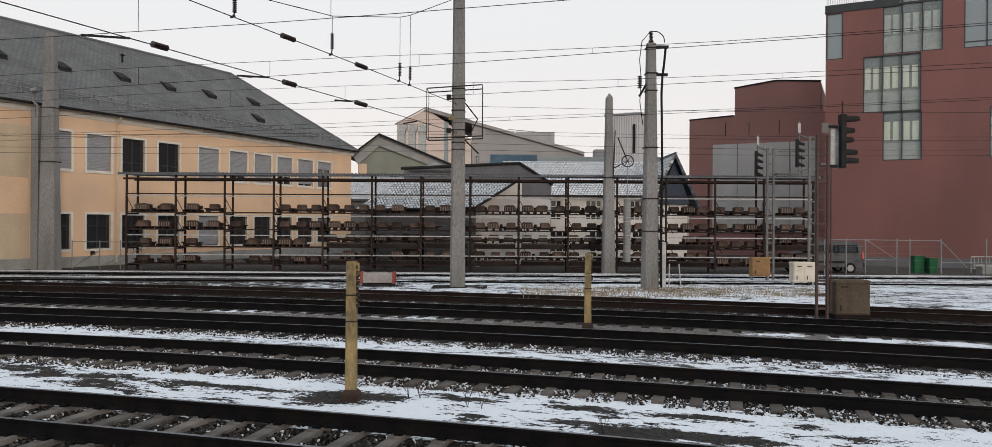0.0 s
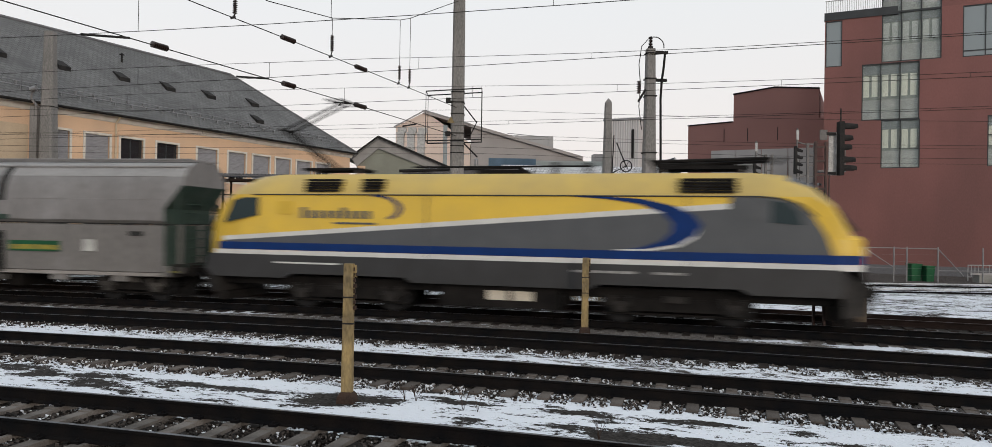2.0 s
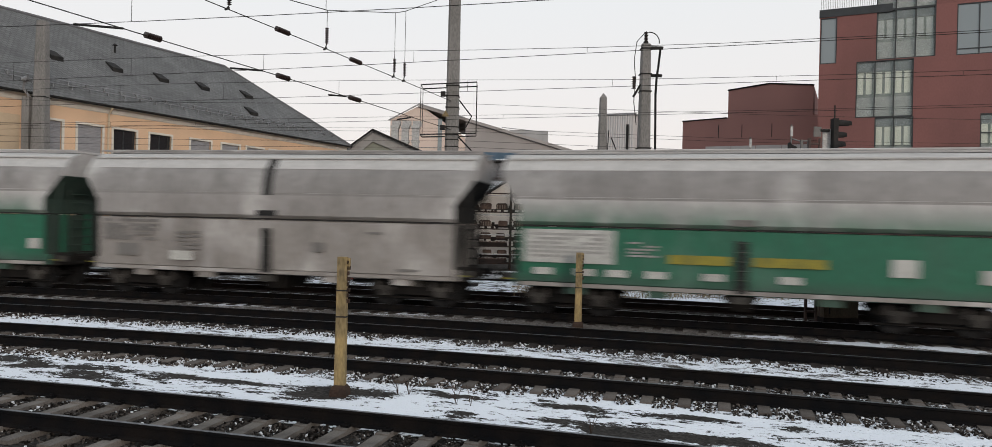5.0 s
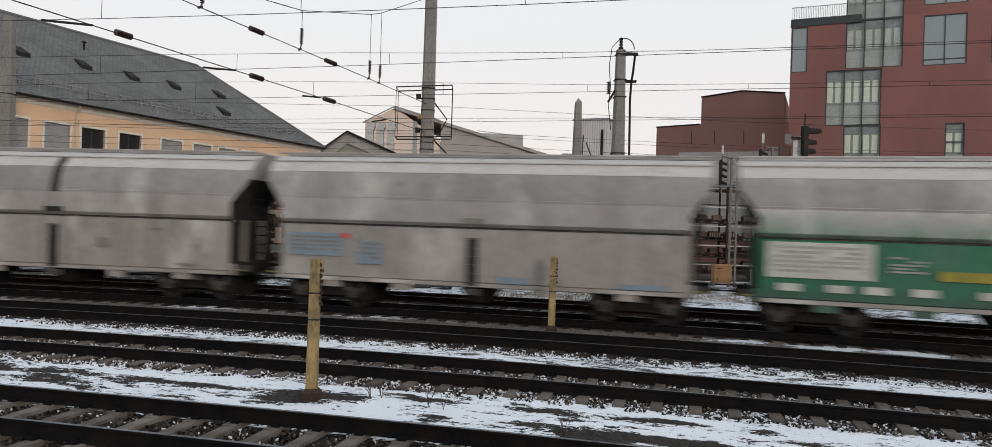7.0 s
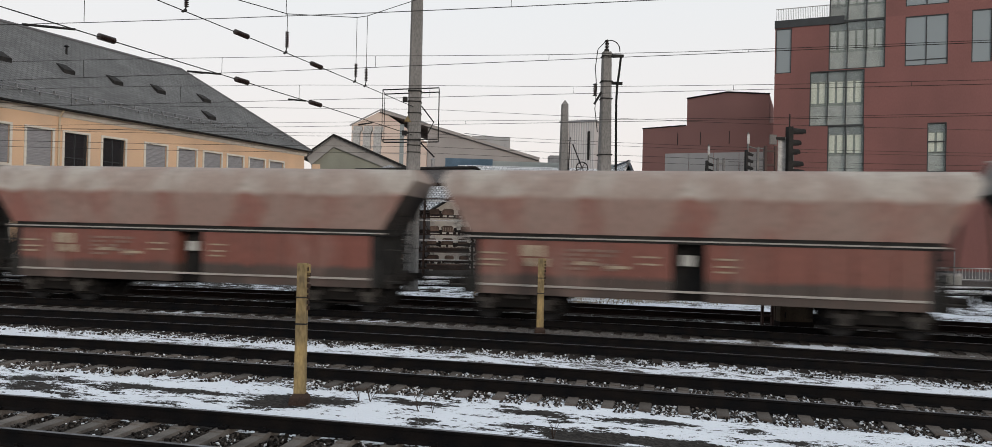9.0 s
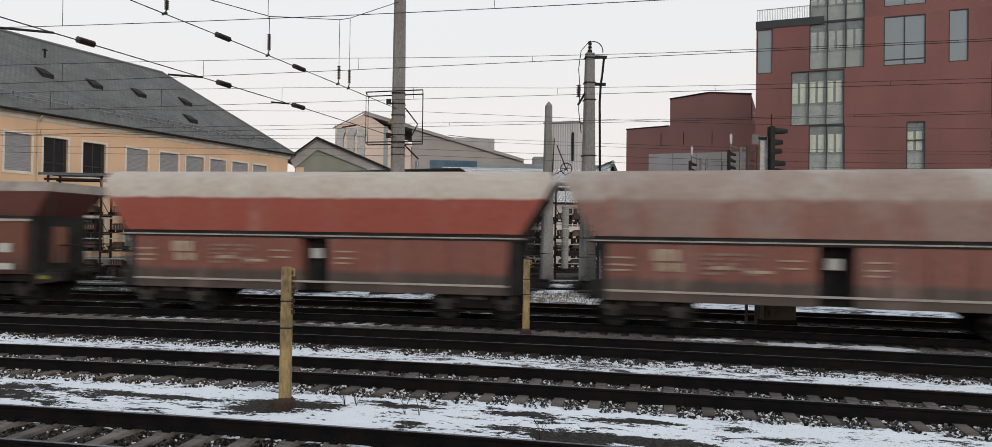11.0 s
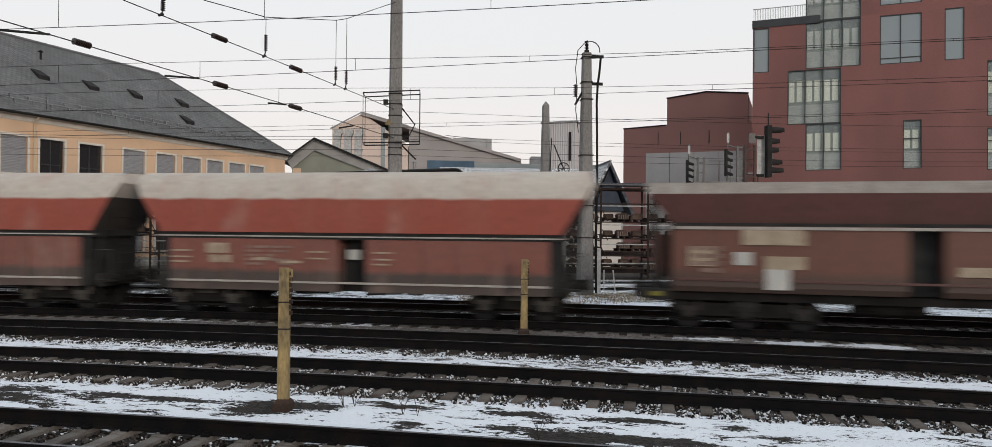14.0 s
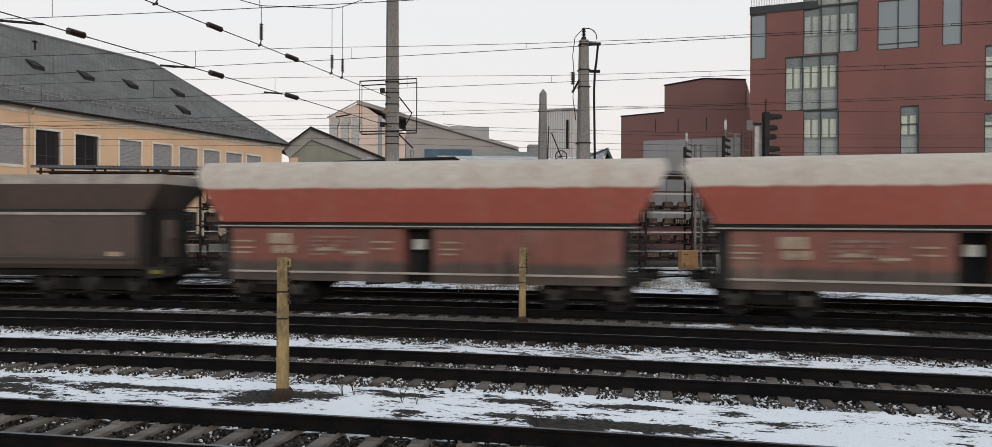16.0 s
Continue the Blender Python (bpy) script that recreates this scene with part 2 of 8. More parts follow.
def ground_mat():
    m = bpy.data.materials.new("snowy_ballast_ground")
    m.use_nodes = True
    n, l = m.node_tree.nodes, m.node_tree.links
    p = n["Principled BSDF"]
    p.inputs["Roughness"].default_value = 0.92
    p.inputs["Specular IOR Level"].default_value = 0.12

    def math(op, a, b=None, c=None):
        k = n.new("ShaderNodeMath")
        k.operation = op
        for i, v in enumerate((a, b, c)):
            if v is None:
                continue
            if isinstance(v, (int, float)):
                k.inputs[i].default_value = v
            else:
                l.new(v, k.inputs[i])
        return k.outputs[0]

    def tex(scale, detail, stretch=(1, 1, 1), rough=0.55):
        mp = n.new("ShaderNodeMapping")
        mp.inputs["Scale"].default_value = stretch
        l.new(tc.outputs["Object"], mp.inputs[0])
        t = n.new("ShaderNodeTexNoise")
        t.inputs["Scale"].default_value, t.inputs["Detail"].default_value, t.inputs["Roughness"].default_value = scale, detail, rough
        l.new(mp.outputs[0], t.inputs[0])
        return t.outputs[0]

    tc = n.new("ShaderNodeTexCoord")
    sp = n.new("ShaderNodeSeparateXYZ")
    l.new(tc.outputs["Object"], sp.inputs[0])
    bend = math('MULTIPLY', math('MULTIPLY', sp.outputs[0], sp.outputs[0]), -BEND / 2)
    across = math('DIVIDE', math('ADD', sp.outputs[1], bend), 50.0)
    ramp = n.new("ShaderNodeValToRGB")
    el = ramp.color_ramp.elements
    bands = ((0, 0.25), (7.4, 0.25), (7.7, 0.12), (9.3, 0.2), (9.42, 0.54), (9.75, 0.68), (10.9, 0.67), (11.7, 0.71), (12.05, 0.60), (12.3, 0.40), (13.0, 0.28),
             (14.2, 0.25), (14.4, 0.57), (15.2, 0.62), (16.2, 0.60), (16.7, 0.50), (17.2, 0.15), (18.7, 0.16), (19.2, 0.26), (20.0, 0.20), (20.9, 0.26), (21.5, 0.1), (22.3, 0.30), (22.9, 0.1), (23.4, 0.40), (24.4, 0.42), (25.5, 0.25), (27.6, 0.35), (28.4, 0.60), (31.5, 0.58), (50, 0.55))
    el[0].position, el[0].color = 0, (0.25,) * 3 + (1,)
    el[1].position, el[1].color = 1, (0.48,) * 3 + (1,)
    for y, c in bands[1:-1]:
        k = el.new(y / 50)
        k.color = (c, c, c, 1)
    l.new(across, ramp.inputs[0])
    east = n.new("ShaderNodeMapRange")
    east.inputs[1].default_value, east.inputs[2].default_value, east.inputs[3].default_value = -22, -12, -0.30
    east.inputs[4].default_value = 0.0
    l.new(sp.outputs[0], east.inputs[0])
    far = n.new("ShaderNodeMapRange")
    far.inputs[1].default_value, far.inputs[2].default_value = 0.50, 0.54
    l.new(across, far.inputs[0])
    cover = math('ADD', ramp.outputs[0], math('MULTIPLY', east.outputs[0], far.outputs[0]))
    # bare patches that thawed, each an ellipse with a ragged edge
    for px, py, ra, rb in THAWED:
        ex = math('DIVIDE', math('SUBTRACT', sp.outputs[0], px), ra)
        ey = math('DIVIDE', math('SUBTRACT', sp.outputs[1], py), rb)
        rr = math('SQRT', math('ADD', math('MULTIPLY', ex, ex), math('MULTIPLY', ey, ey)))
        hole = n.new("ShaderNodeMapRange")
        hole.inputs[1].default_value, hole.inputs[2].default_value, hole.inputs[3].default_value, hole.inputs[4].default_value = 0.2, 1.7, -0.48, 0.0
        l.new(rr, hole.inputs[0])
        cover = math('ADD', cover, hole.outputs[0])
    for px, py, ra, rb in DRIFTS:
        ex = math('DIVIDE', math('SUBTRACT', sp.outputs[0], px), ra)
        ey = math('DIVIDE', math('SUBTRACT', sp.outputs[1], py), rb)
        rr = math('SQRT', math('ADD', math('MULTIPLY', ex, ex), math('MULTIPLY', ey, ey)))
        heap = n.new("ShaderNodeMapRange")
        heap.inputs[1].default_value, heap.inputs[2].default_value, heap.inputs[3].default_value, heap.inputs[4].default_value = 0.2, 1.6, 0.6, 0.0
        l.new(rr, heap.inputs[0])
        cover = math('ADD', cover, heap.outputs[0])
    # the paved yard before the buildings is swept
    swept = n.new("ShaderNodeMapRange")
    swept.inputs[1].default_value, swept.inputs[2].default_value, swept.inputs[3].default_value, swept.inputs[4].default_value = 39.8, 40.6, 0.0, -0.45
    l.new(math('SUBTRACT', math('MULTIPLY', sp.outputs[1], 0.9543), math('MULTIPLY', sp.outputs[0], 0.2988)), swept.inputs[0])
    cover = math('ADD', cover, swept.outputs[0])
    a = tex(0.55, 5, (0.45, 1, 1))
    b = tex(4.2, 9, (0.38, 1, 1), 0.72)
    c = tex(22.0, 4, (0.5, 1, 1), 0.7)
    lift = math('ADD', math('MULTIPLY', math('SUBTRACT', a, 0.5), 0.85), math('MULTIPLY', math('SUBTRACT', b, 0.5), 1.9))
    lift = math('ADD', lift, math('MULTIPLY', math('SUBTRACT', c, 0.5), 0.95))
    snow = n.new("ShaderNodeMapRange")
    snow.inputs[1].default_value, snow.inputs[2].default_value = 0.49, 0.525
    l.new(math('ADD', cover, lift), snow.inputs[0])
    dirt = n.new("ShaderNodeMix")
    dirt.data_type = 'RGBA'
    dirt.inputs[6].default_value, dirt.inputs[7].default_value = (0.018, 0.016, 0.015, 1), (0.055, 0.05, 0.047, 1)
    l.new(b, dirt.inputs[0])
    vo = n.new("ShaderNodeTexVoronoi")
    vo.inputs["Scale"].default_value = 22
    l.new(tc.outputs["Object"], vo.inputs[0])
    vc = n.new("ShaderNodeMapRange")
    vc.inputs[3].default_value, vc.inputs[4].default_value = 0.5, 1.6
    sv = n.new("ShaderNodeSeparateColor")
    l.new(vo.outputs["Color"], sv.inputs[0])
    l.new(sv.outputs[0], vc.inputs[0])
    sc = n.new("ShaderNodeVectorMath")
    sc.operation = 'SCALE'
    l.new(dirt.outputs[2], sc.inputs[0])
    # grey fine gravel on the walkways, dark oily ballast in the tracks
    grey = n.new("ShaderNodeValToRGB")
    ge = grey.color_ramp.elements
    ge[0].position, ge[0].color = 0, (0.2, 0.2, 0.2, 1)
    ge[1].position, ge[1].color = 1, (0.5, 0.5, 0.5, 1)
    for y, k in ((9.2, 0.14), (9.5, 0.20), (12.0, 0.20), (12.4, 0.40), (14.3, 0.45), (16.6, 0.45), (17.1, 0.18), (18.7, 0.18), (19.0, 0.80), (21.2, 0.85), (21.6, 0.15), (23.0, 0.15), (23.4, 0.35), (25.5, 0.25), (27.4, 0.25)):
        e = ge.new(y / 50)
        e.color = (k, k, k, 1)
    l.new(across, grey.inputs[0])
    l.new(math('MULTIPLY', math('MULTIPLY', grey.outputs[0], 4.2), vc.outputs[0]), sc.inputs["Scale"])
    mx = n.new("ShaderNodeMix")
    mx.data_type = 'RGBA'
    l.new(snow.outputs[0], mx.inputs[0])
    l.new(sc.outputs[0], mx.inputs[6])
    mx.inputs[7].default_value = (0.70, 0.73, 0.79, 1)
    l.new(mx.outputs[2], p.inputs["Base Color"])
    bp = n.new("ShaderNodeBump")
    bp.inputs["Strength"].default_value, bp.inputs["Distance"].default_value = 0.5, 0.03
    l.new(math('ADD', math('MULTIPLY', snow.outputs[0], 0.8), vo.outputs["Distance"]), bp.inputs["Height"])
    l.new(bp.outputs[0], p.inputs["Normal"])
    return m


# x, y, half length, half width
THAWED = ((-11.12, 10.96, 0.73, 0.31), (-12.3, 10.75, 0.3, 0.22), (-9.32, 10.89, 0.56, 0.24), (-10.4, 10.35, 0.8, 0.2), (-8.0, 10.95, 0.7, 0.15), (-13.2, 11.1, 0.8, 0.25), (-6.26, 10.68, 0.5, 0.32), (-5.7, 11.12, 0.69, 0.27), (-4.08, 11.47, 0.47, 0.17), (-3.65, 10.4, 0.19, 0.22), (-2.15, 11.5, 0.6, 0.2),
          (-2.14, 10.65, 0.24, 0.18), (-1.4, 10.31, 0.26, 0.28), (-0.9, 10.16, 0.2, 0.18), (-0.47, 11.5, 0.7, 0.18), (-0.29, 10.49, 0.75, 0.2), (1.16, 11.5, 0.3, 0.13), (1.69, 11.0, 0.3, 0.12))
DRIFTS = ((-15.44, 20.49, 1.1, 0.4), (-8.85, 21.1, 0.8, 0.35), (1.2, 20.85, 0.8, 0.4), (3.44, 20.65, 0.8, 0.4), (5.6, 20.6, 0.8, 0.35))
GROUND = ground_mat()


# ---- mesh tools ----
class Solid:
    """Collects vertices and faces, then makes one mesh."""

    def __init__(self):
        self.v, self.f, self.m = [], [], []

    def add(self, verts, faces, mat=0):
        k = len(self.v)
        self.v += [tuple(p) for p in verts]
        self.f += [tuple(i + k for i in q) for q in faces]
        self.m += [mat] * len(faces)
        return self

    def box(self, x0, x1, y0, y1, z0, z1, mat=0):
        return self.add([(x, y, z) for z in (z0, z1) for y in (y0, y1) for x in (x0, x1)],
                        [(0, 2, 3, 1), (4, 5, 7, 6), (0, 1, 5, 4), (2, 6, 7, 3), (0, 4, 6, 2), (1, 3, 7, 5)], mat)

    def loft(self, rings, mat=0, cap=True):
        """Closed rings of equal length, joined one to the next."""
        n = len(rings[0])
        faces = []
        for r in range(len(rings) - 1):
            for i in range(n):
                j = (i + 1) % n
                faces.append((r * n + i, r * n + j, (r + 1) * n + j, (r + 1) * n + i))
        if cap:
            faces.append(tuple(range(n - 1, -1, -1)))
            faces.append(tuple(range((len(rings) - 1) * n, len(rings) * n)))
        return self.add([p for r in rings for p in r], faces, mat)

    def rod(self, p, q, r, n=8, r2=None, mat=0):
        p, q = Vector(p), Vector(q)
        d = (q - p).normalized()
        a = d.orthogonal().normalized()
        b = d.cross(a)
        ring = lambda c, rad: [c + (a * math.cos(i * math.tau / n) + b * math.sin(i * math.tau / n)) * rad for i in range(n)]
        return self.loft([ring(p, r), ring(q, r if r2 is None else r2)], mat)

    def path(self, pts, r, n=5, mat=0):
        """One continuous tube through the points."""
        pts = [Vector(p) for p in pts]
        side = None
        rings = []
        for i, p in enumerate(pts):
            d = (pts[min(i + 1, len(pts) - 1)] - pts[max(i - 1, 0)]).normalized()
            side = d.orthogonal().normalized() if side is None else (side - d * side.dot(d)).normalized()
            b = d.cross(side)
            rings.append([p + (side * math.cos(k * math.tau / n) + b * math.sin(k * math.tau / n)) * r for k in range(n)])
        return self.loft(rings, mat)

    def rect(self, x0, x1, z0, z1, w, y0, y1, mat=0):
        """An upright rectangular frame with bars w wide."""
        out, inn = [(x0, z0), (x1, z0), (x1, z1), (x0, z1)], [(x0 + w, z0 + w), (x1 - w, z0 + w), (x1 - w, z1 - w), (x0 + w, z1 - w)]
        v = [(x, y, z) for y in (y0, y1) for x, z in out + inn]
        f = []
        for i in range(4):
            j = (i + 1) % 4
            f += [(i, j, 4 + j, 4 + i), (8 + i, 12 + i, 12 + j, 8 + j), (i, 8 + i, 8 + j, j), (4 + i, 4 + j, 12 + j, 12 + i)]
        return self.add(v, f, mat)

    def prism_y(self, outline, y0, y1, mat=0):
        """An outline in x, z, drawn out along y."""
        return self.loft([[(x, y0, z) for x, z in outline], [(x, y1, z) for x, z in outline]], mat)

    def prism_x(self, outline, x0, x1, mat=0):
        return self.loft([[(x0, y, z) for y, z in outline], [(x1, y, z) for y, z in outline]], mat)

    def mesh(self, name, mats, smooth=False, uv=False):
        me = bpy.data.meshes.new(name)
        me.from_pydata(self.v, [], self.f)
        for m in mats if isinstance(mats, (list, tuple)) else [mats]:
            me.materials.append(m)
        if any(self.m):
            me.polygons.foreach_set("material_index", self.m)
        bm = bmesh.new()
        bm.from_mesh(me)
        bmesh.ops.recalc_face_normals(bm, faces=bm.faces)
        bm.to_mesh(me)
        bm.free()
        if smooth:
            me.polygons.foreach_set("use_smooth", [True] * len(me.polygons))
            me.set_sharp_from_angle(angle=radians(35))
        return me


def part(name, solid, mats, parent, label="", smooth=False, bevel=0.0):
    ob = new(name, solid if isinstance(solid, bpy.types.Mesh) else solid.mesh(name, mats, smooth))
    ob.parent = parent
    if label:
        tagged(ob, label)
    if bevel:
        b = ob.modifiers.new("bevel", 'BEVEL')
        b.width, b.segments, b.limit_method = bevel, 2, 'ANGLE'
    return ob


def thing(name, label, category, m=None, group="", kind=""):
    ob = tagged(new(name), label, category, group, kind)
    ob.empty_display_size = 0.2
    if m is not None:
        ob.matrix_basis = m
    return ob


YARD = 17.385      # the far yard's grid is turned by this many degrees
C, S = math.cos(radians(YARD)), math.sin(radians(YARD))


def yard(u, v, z=0.0, turn=0.0):
    """A pose in the far yard: u along its tracks, v away from the near tracks."""
    return pose(u * C - v * S, u * S + v * C, z, 0, 0, YARD + turn)


def bend_y(base, x):
    return base + BEND / 2 * x * x


# ---- ground ----
def build_ground():
    xs = np.concatenate([[-3000, -900, -300, -120, -70], np.arange(-48, 30.01, 0.3), [40, 70, 120, 300, 900, 3000]])
    ys = np.concatenate([[-3000, -900, -200, -60, -10], np.arange(2, 34.01, 0.15), [40, 60, 120, 300, 900, 3000]])
    verts = []
    for y in ys:
        for x in xs:
            z = -0.245
            if -48 <= x <= 30 and 2 <= y <= 34:
                w = y - BEND / 2 * x * x
                near = min(abs(w - t) for t in TRACKS)
                z += 0.03 * noise.noise((x * 0.8, y * 0.8, 0)) + 0.02 * noise.noise((x * 3, y * 3, 4))
                z -= 0.035 * max(0.0, min(1.0, (1.5 - abs(w - TRACKS[0])) / 0.25)) - 0.012 * (w > 11)
                if w > 27.5:
                    z += 0.15 * max(0.0, min(1.0, (w - 27.5) / 1.5))
            elif y > 34:
                z = -0.08
            verts.append((x, y, z))
    n = len(xs)
    faces = [(j * n + i, j * n + i + 1, (j + 1) * n + i + 1, (j + 1) * n + i) for j in range(len(ys) - 1) for i in range(n - 1)]
    me = bpy.data.meshes.new("ground")
    me.from_pydata(verts, [], faces)
    me.materials.append(GROUND)
    me.polygons.foreach_set("use_smooth", [True] * len(me.polygons))
    tagged(new("ground", me), "dark track ballast with patchy thin snow", "ground", kind="structure")


build_ground()

RAIL_PROFILE = [(-0.075, -0.21), (0.075, -0.21), (0.075, -0.195), (0.014, -0.17), (0.014, -0.05), (0.036, -0.036), (0.036, -0.006),
                (0.03, 0), (-0.03, 0), (-0.036, -0.006), (-0.036, -0.036), (-0.014, -0.05), (-0.014, -0.17), (-0.075, -0.195)]


def bent_rail(base, x0, x1, step=1.5):
    s = Solid()
    n = int((x1 - x0) / step)
    rings = []
    for i in range(n + 1):
        x = x0 + (x1 - x0) * i / n
        rings.append([(x, bend_y(base, x) + a, b) for a, b in RAIL_PROFILE])
    s.loft(rings)
    k = len(RAIL_PROFILE)
    for i in range(n):
        s.m[i * k + 7] = 1
    return s


def sleeper_mesh(name, half, wide, mats):
    s = Solid()
    # a bar that is lower in the middle, with a chamfered top
    for x0, x1, zt in ((-half, -0.5, -0.205), (-0.5, 0.5, -0.225), (0.5, half, -0.205)):
        s.loft([[(y, x0, z) for y, z in ((-wide, -0.40), (wide, -0.40), (wide * 0.8, zt), (-wide * 0.8, zt))],
                [(y, x1, z) for y, z in ((-wide, -0.40), (wide, -0.40), (wide * 0.8, zt), (-wide * 0.8, zt))]])
    return s.mesh(name, mats)


def clip_mesh():
    s = Solid()
    for a in (-1, 1):
        s.box(-0.06, 0.06, a * 0.11 - 0.05, a * 0.11 + 0.05, -0.208, -0.17)
        s.rod((0, a * 0.11, -0.18), (0, a * 0.11, -0.14), 0.018, 6)
    return s.mesh("rail_clip", RAIL)


SLEEPER_MESH = sleeper_mesh("sleeper", 1.3, 0.12, SLEEPER)
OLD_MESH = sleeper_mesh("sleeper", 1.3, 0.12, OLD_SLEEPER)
WOOD_MESH = sleeper_mesh("sleeper", 1.3, 0.13, WOOD_SLEEPER)
CLIP_MESH = clip_mesh()


def build_track(base, x0, x1, sx0, sx1, mesh, label, gap=0.62, clips=False, steel=None, lift=0.0):
    t = thing("railway_track", label, "railway track", group="yard tracks", kind="structure")
    for a in (-0.752, 0.752):
        part("rail", bent_rail(base + a, x0, x1), [steel or RAIL, RAILTOP], t, smooth=True)
    x = sx0
    while x < sx1:
        ob = new("sleeper", mesh)
        ob.parent = t
        ob.matrix_basis = pose(x, bend_y(base, x), random.uniform(-0.006, 0.006) + lift, 0, 0, math.degrees(BEND * x) + random.uniform(-1, 1))
        if clips:
            for a in (-0.752, 0.752):
                c = new("rail_clip", CLIP_MESH)
                c.parent = t
                c.matrix_basis = pose(x, bend_y(base, x) + a, 0, 0, 0, math.degrees(BEND * x))
        x += gap
    return t


build_track(TRACKS[0], -34, 24, -16, 8, SLEEPER_MESH, "rusty steel rails on pale concrete sleepers", clips=True)
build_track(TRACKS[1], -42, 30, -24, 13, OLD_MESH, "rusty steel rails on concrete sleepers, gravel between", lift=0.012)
build_track(TRACKS[2], -50, 34, -32, 16, WOOD_MESH, "dark rails on tarred wooden sleepers")
build_track(TRACKS[3], -60, 40, -40, 20, WOOD_MESH, "dark rails on wooden sleepers with traces of snow")
build_track(TRACKS[4], -70, 44, -46, 22, WOOD_MESH, "brown rusty rails beside a snowy strip", steel=RAIL_BROWN)


def straight_track(v, label):
    t = thing("railway_track", label, "railway track", yard(0, v, 0), group="yard tracks", kind="structure")
    for a in (-0.752, 0.752):
        s = Solid()
        s.loft([[(u, a + p, q) for p, q in RAIL_PROFILE] for u in (-60, -20, 20, 60)])
        part("rail", s, RAIL, t)
        s = Solid()
        s.loft([[(u, a + p, q + 0.004) for p, q in ((-0.04, -0.05), (0.04, -0.05), (0.03, 0.012), (-0.03, 0.012))] for u in (-60, -20, 20, 60)])
        if a > 0:
            part("snow_ridge", s, SNOW, t, "thin ridge of snow along the rail")
    s = Solid()
    for i in range(160):
        u = -50 + i * 0.65
        s.box(u - 0.13, u + 0.13, -1.3, 1.3, -0.34, -0.17)
    tagged(part("sleepers", s, WOOD_SLEEPER, t), kind="stuff")


SNOW = surf("snow", (0.80, 0.82, 0.86), (0.70, 0.72, 0.76), 4, rough=0.9, grain=0.05)
straight_track(35.0, "rusty siding rails edged with snow")
straight_track(39.0, "siding rails edged with snow before the rack")


def stones(name, mat, dark, label):
    rng = np.random.default_rng(6 if dark else 5)
    s_v, s_f = [], []
    cube = np.array([(x, y, z) for z in (-1, 1) for y in (-1, 1) for x in (-1, 1)], float)
    faces = ((0, 2, 3, 1), (4, 5, 7, 6), (0, 1, 5, 4), (2, 6, 7, 3), (0, 4, 6, 2), (1, 3, 7, 5))
    zones = ((TRACKS[1] - 1.16, 0.34, 10500, -19, 10), (TRACKS[1], 0.66, 11000, -19, 10), (TRACKS[1] + 1.1, 0.3, 2500, -20, 11), (TRACKS[2] - 1.3, 0.45, 4500, -26, 13))
    if dark:
        zones = ((TRACKS[0], 0.68, 11000, -13, 6), (TRACKS[0] - 1.2, 0.5, 4000, -13, 6), (TRACKS[0] + 0.95, 0.12, 500, -13, 6), (TRACKS[2], 0.6, 700, -26, 13), (20.3, 1.2, 700, -28, 14), (11.0, 1.4, 160, -17, 8))
    for base, half, count, x0, x1 in zones:
        for _ in range(count):
            x = rng.uniform(x0, x1)
            y = bend_y(base, x) + rng.uniform(-1, 1) * half
            r = rng.uniform(0.011, 0.026)
            # the sleepers lie free between the stones
            first, gap = (-16, 0.62) if dark else (-24, 0.62)
            if base < 15 and abs((x - first + gap / 2) % gap - gap / 2) < 0.135 and rng.random() < 0.93:
                continue
            pts = cube * (r * rng.uniform(0.6, 1.1, 3)) * rng.uniform(0.6, 1.15, (8, 1))
            a = rng.uniform(0, math.tau)
            ca, sa = math.cos(a), math.sin(a)
            tilt = rng.uniform(-0.6, 0.6)
            px = pts[:, 0] * ca - pts[:, 1] * sa
            py = pts[:, 0] * sa + pts[:, 1] * ca
            pz = pts[:, 2] + px * tilt
            k = len(s_v)
            z = (-0.272 if dark else -0.230) + rng.uniform(-0.01, 0.015)
            s_v += list(zip(px + x, py + y, pz + z))
            s_f += [tuple(i + k for i in q) for q in faces]
    me = bpy.data.meshes.new(name)
    me.from_pydata(s_v, [], s_f)
    me.materials.append(mat)
    tagged(new(name, me), label, "ballast", kind="stuff")


def per_stone(name, snowy, dim=0.8):
    """Stone that differs from piece to piece; a share of the pieces carries snow."""
    m = surf(name, (0.03, 0.027, 0.025), (0.055, 0.05, 0.047), 2.2, rough=0.9, grain=0.3)
    n, l = m.node_tree.nodes, m.node_tree.links
    ge = n.new("ShaderNodeNewGeometry")
    ra = n.new("ShaderNodeValToRGB")
    ra.color_ramp.interpolation = 'CONSTANT'
    el = ra.color_ramp.elements
    el[0].position, el[0].color = 0.0, (0.022 * dim, 0.018 * dim, 0.016 * dim, 1)
    el[1].position, el[1].color = 1.0 - snowy, (0.62, 0.64, 0.68, 1)
    for k, c in ((0.25, 0.05), (0.45, 0.10), (0.62, 0.17)):
        if k < 1.0 - snowy:
            e = el.new(k)
            e.color = (c * 1.08 * dim, c * 0.95 * dim, c * 0.88 * dim, 1)
    l.new(ge.outputs["Random Per Island"], ra.inputs[0])
    l.new(ra.outputs[0], n["Principled BSDF"].inputs["Base Color"])
    return m


stones("ballast_stones", per_stone("snow_flecked_ballast", 0.26), False, "loose grey ballast stones flecked with snow")
stones("dark_ballast_stones", per_stone("dark_ballast", 0.07, 0.42), True, "loose dark brown ballast stones between the rails")


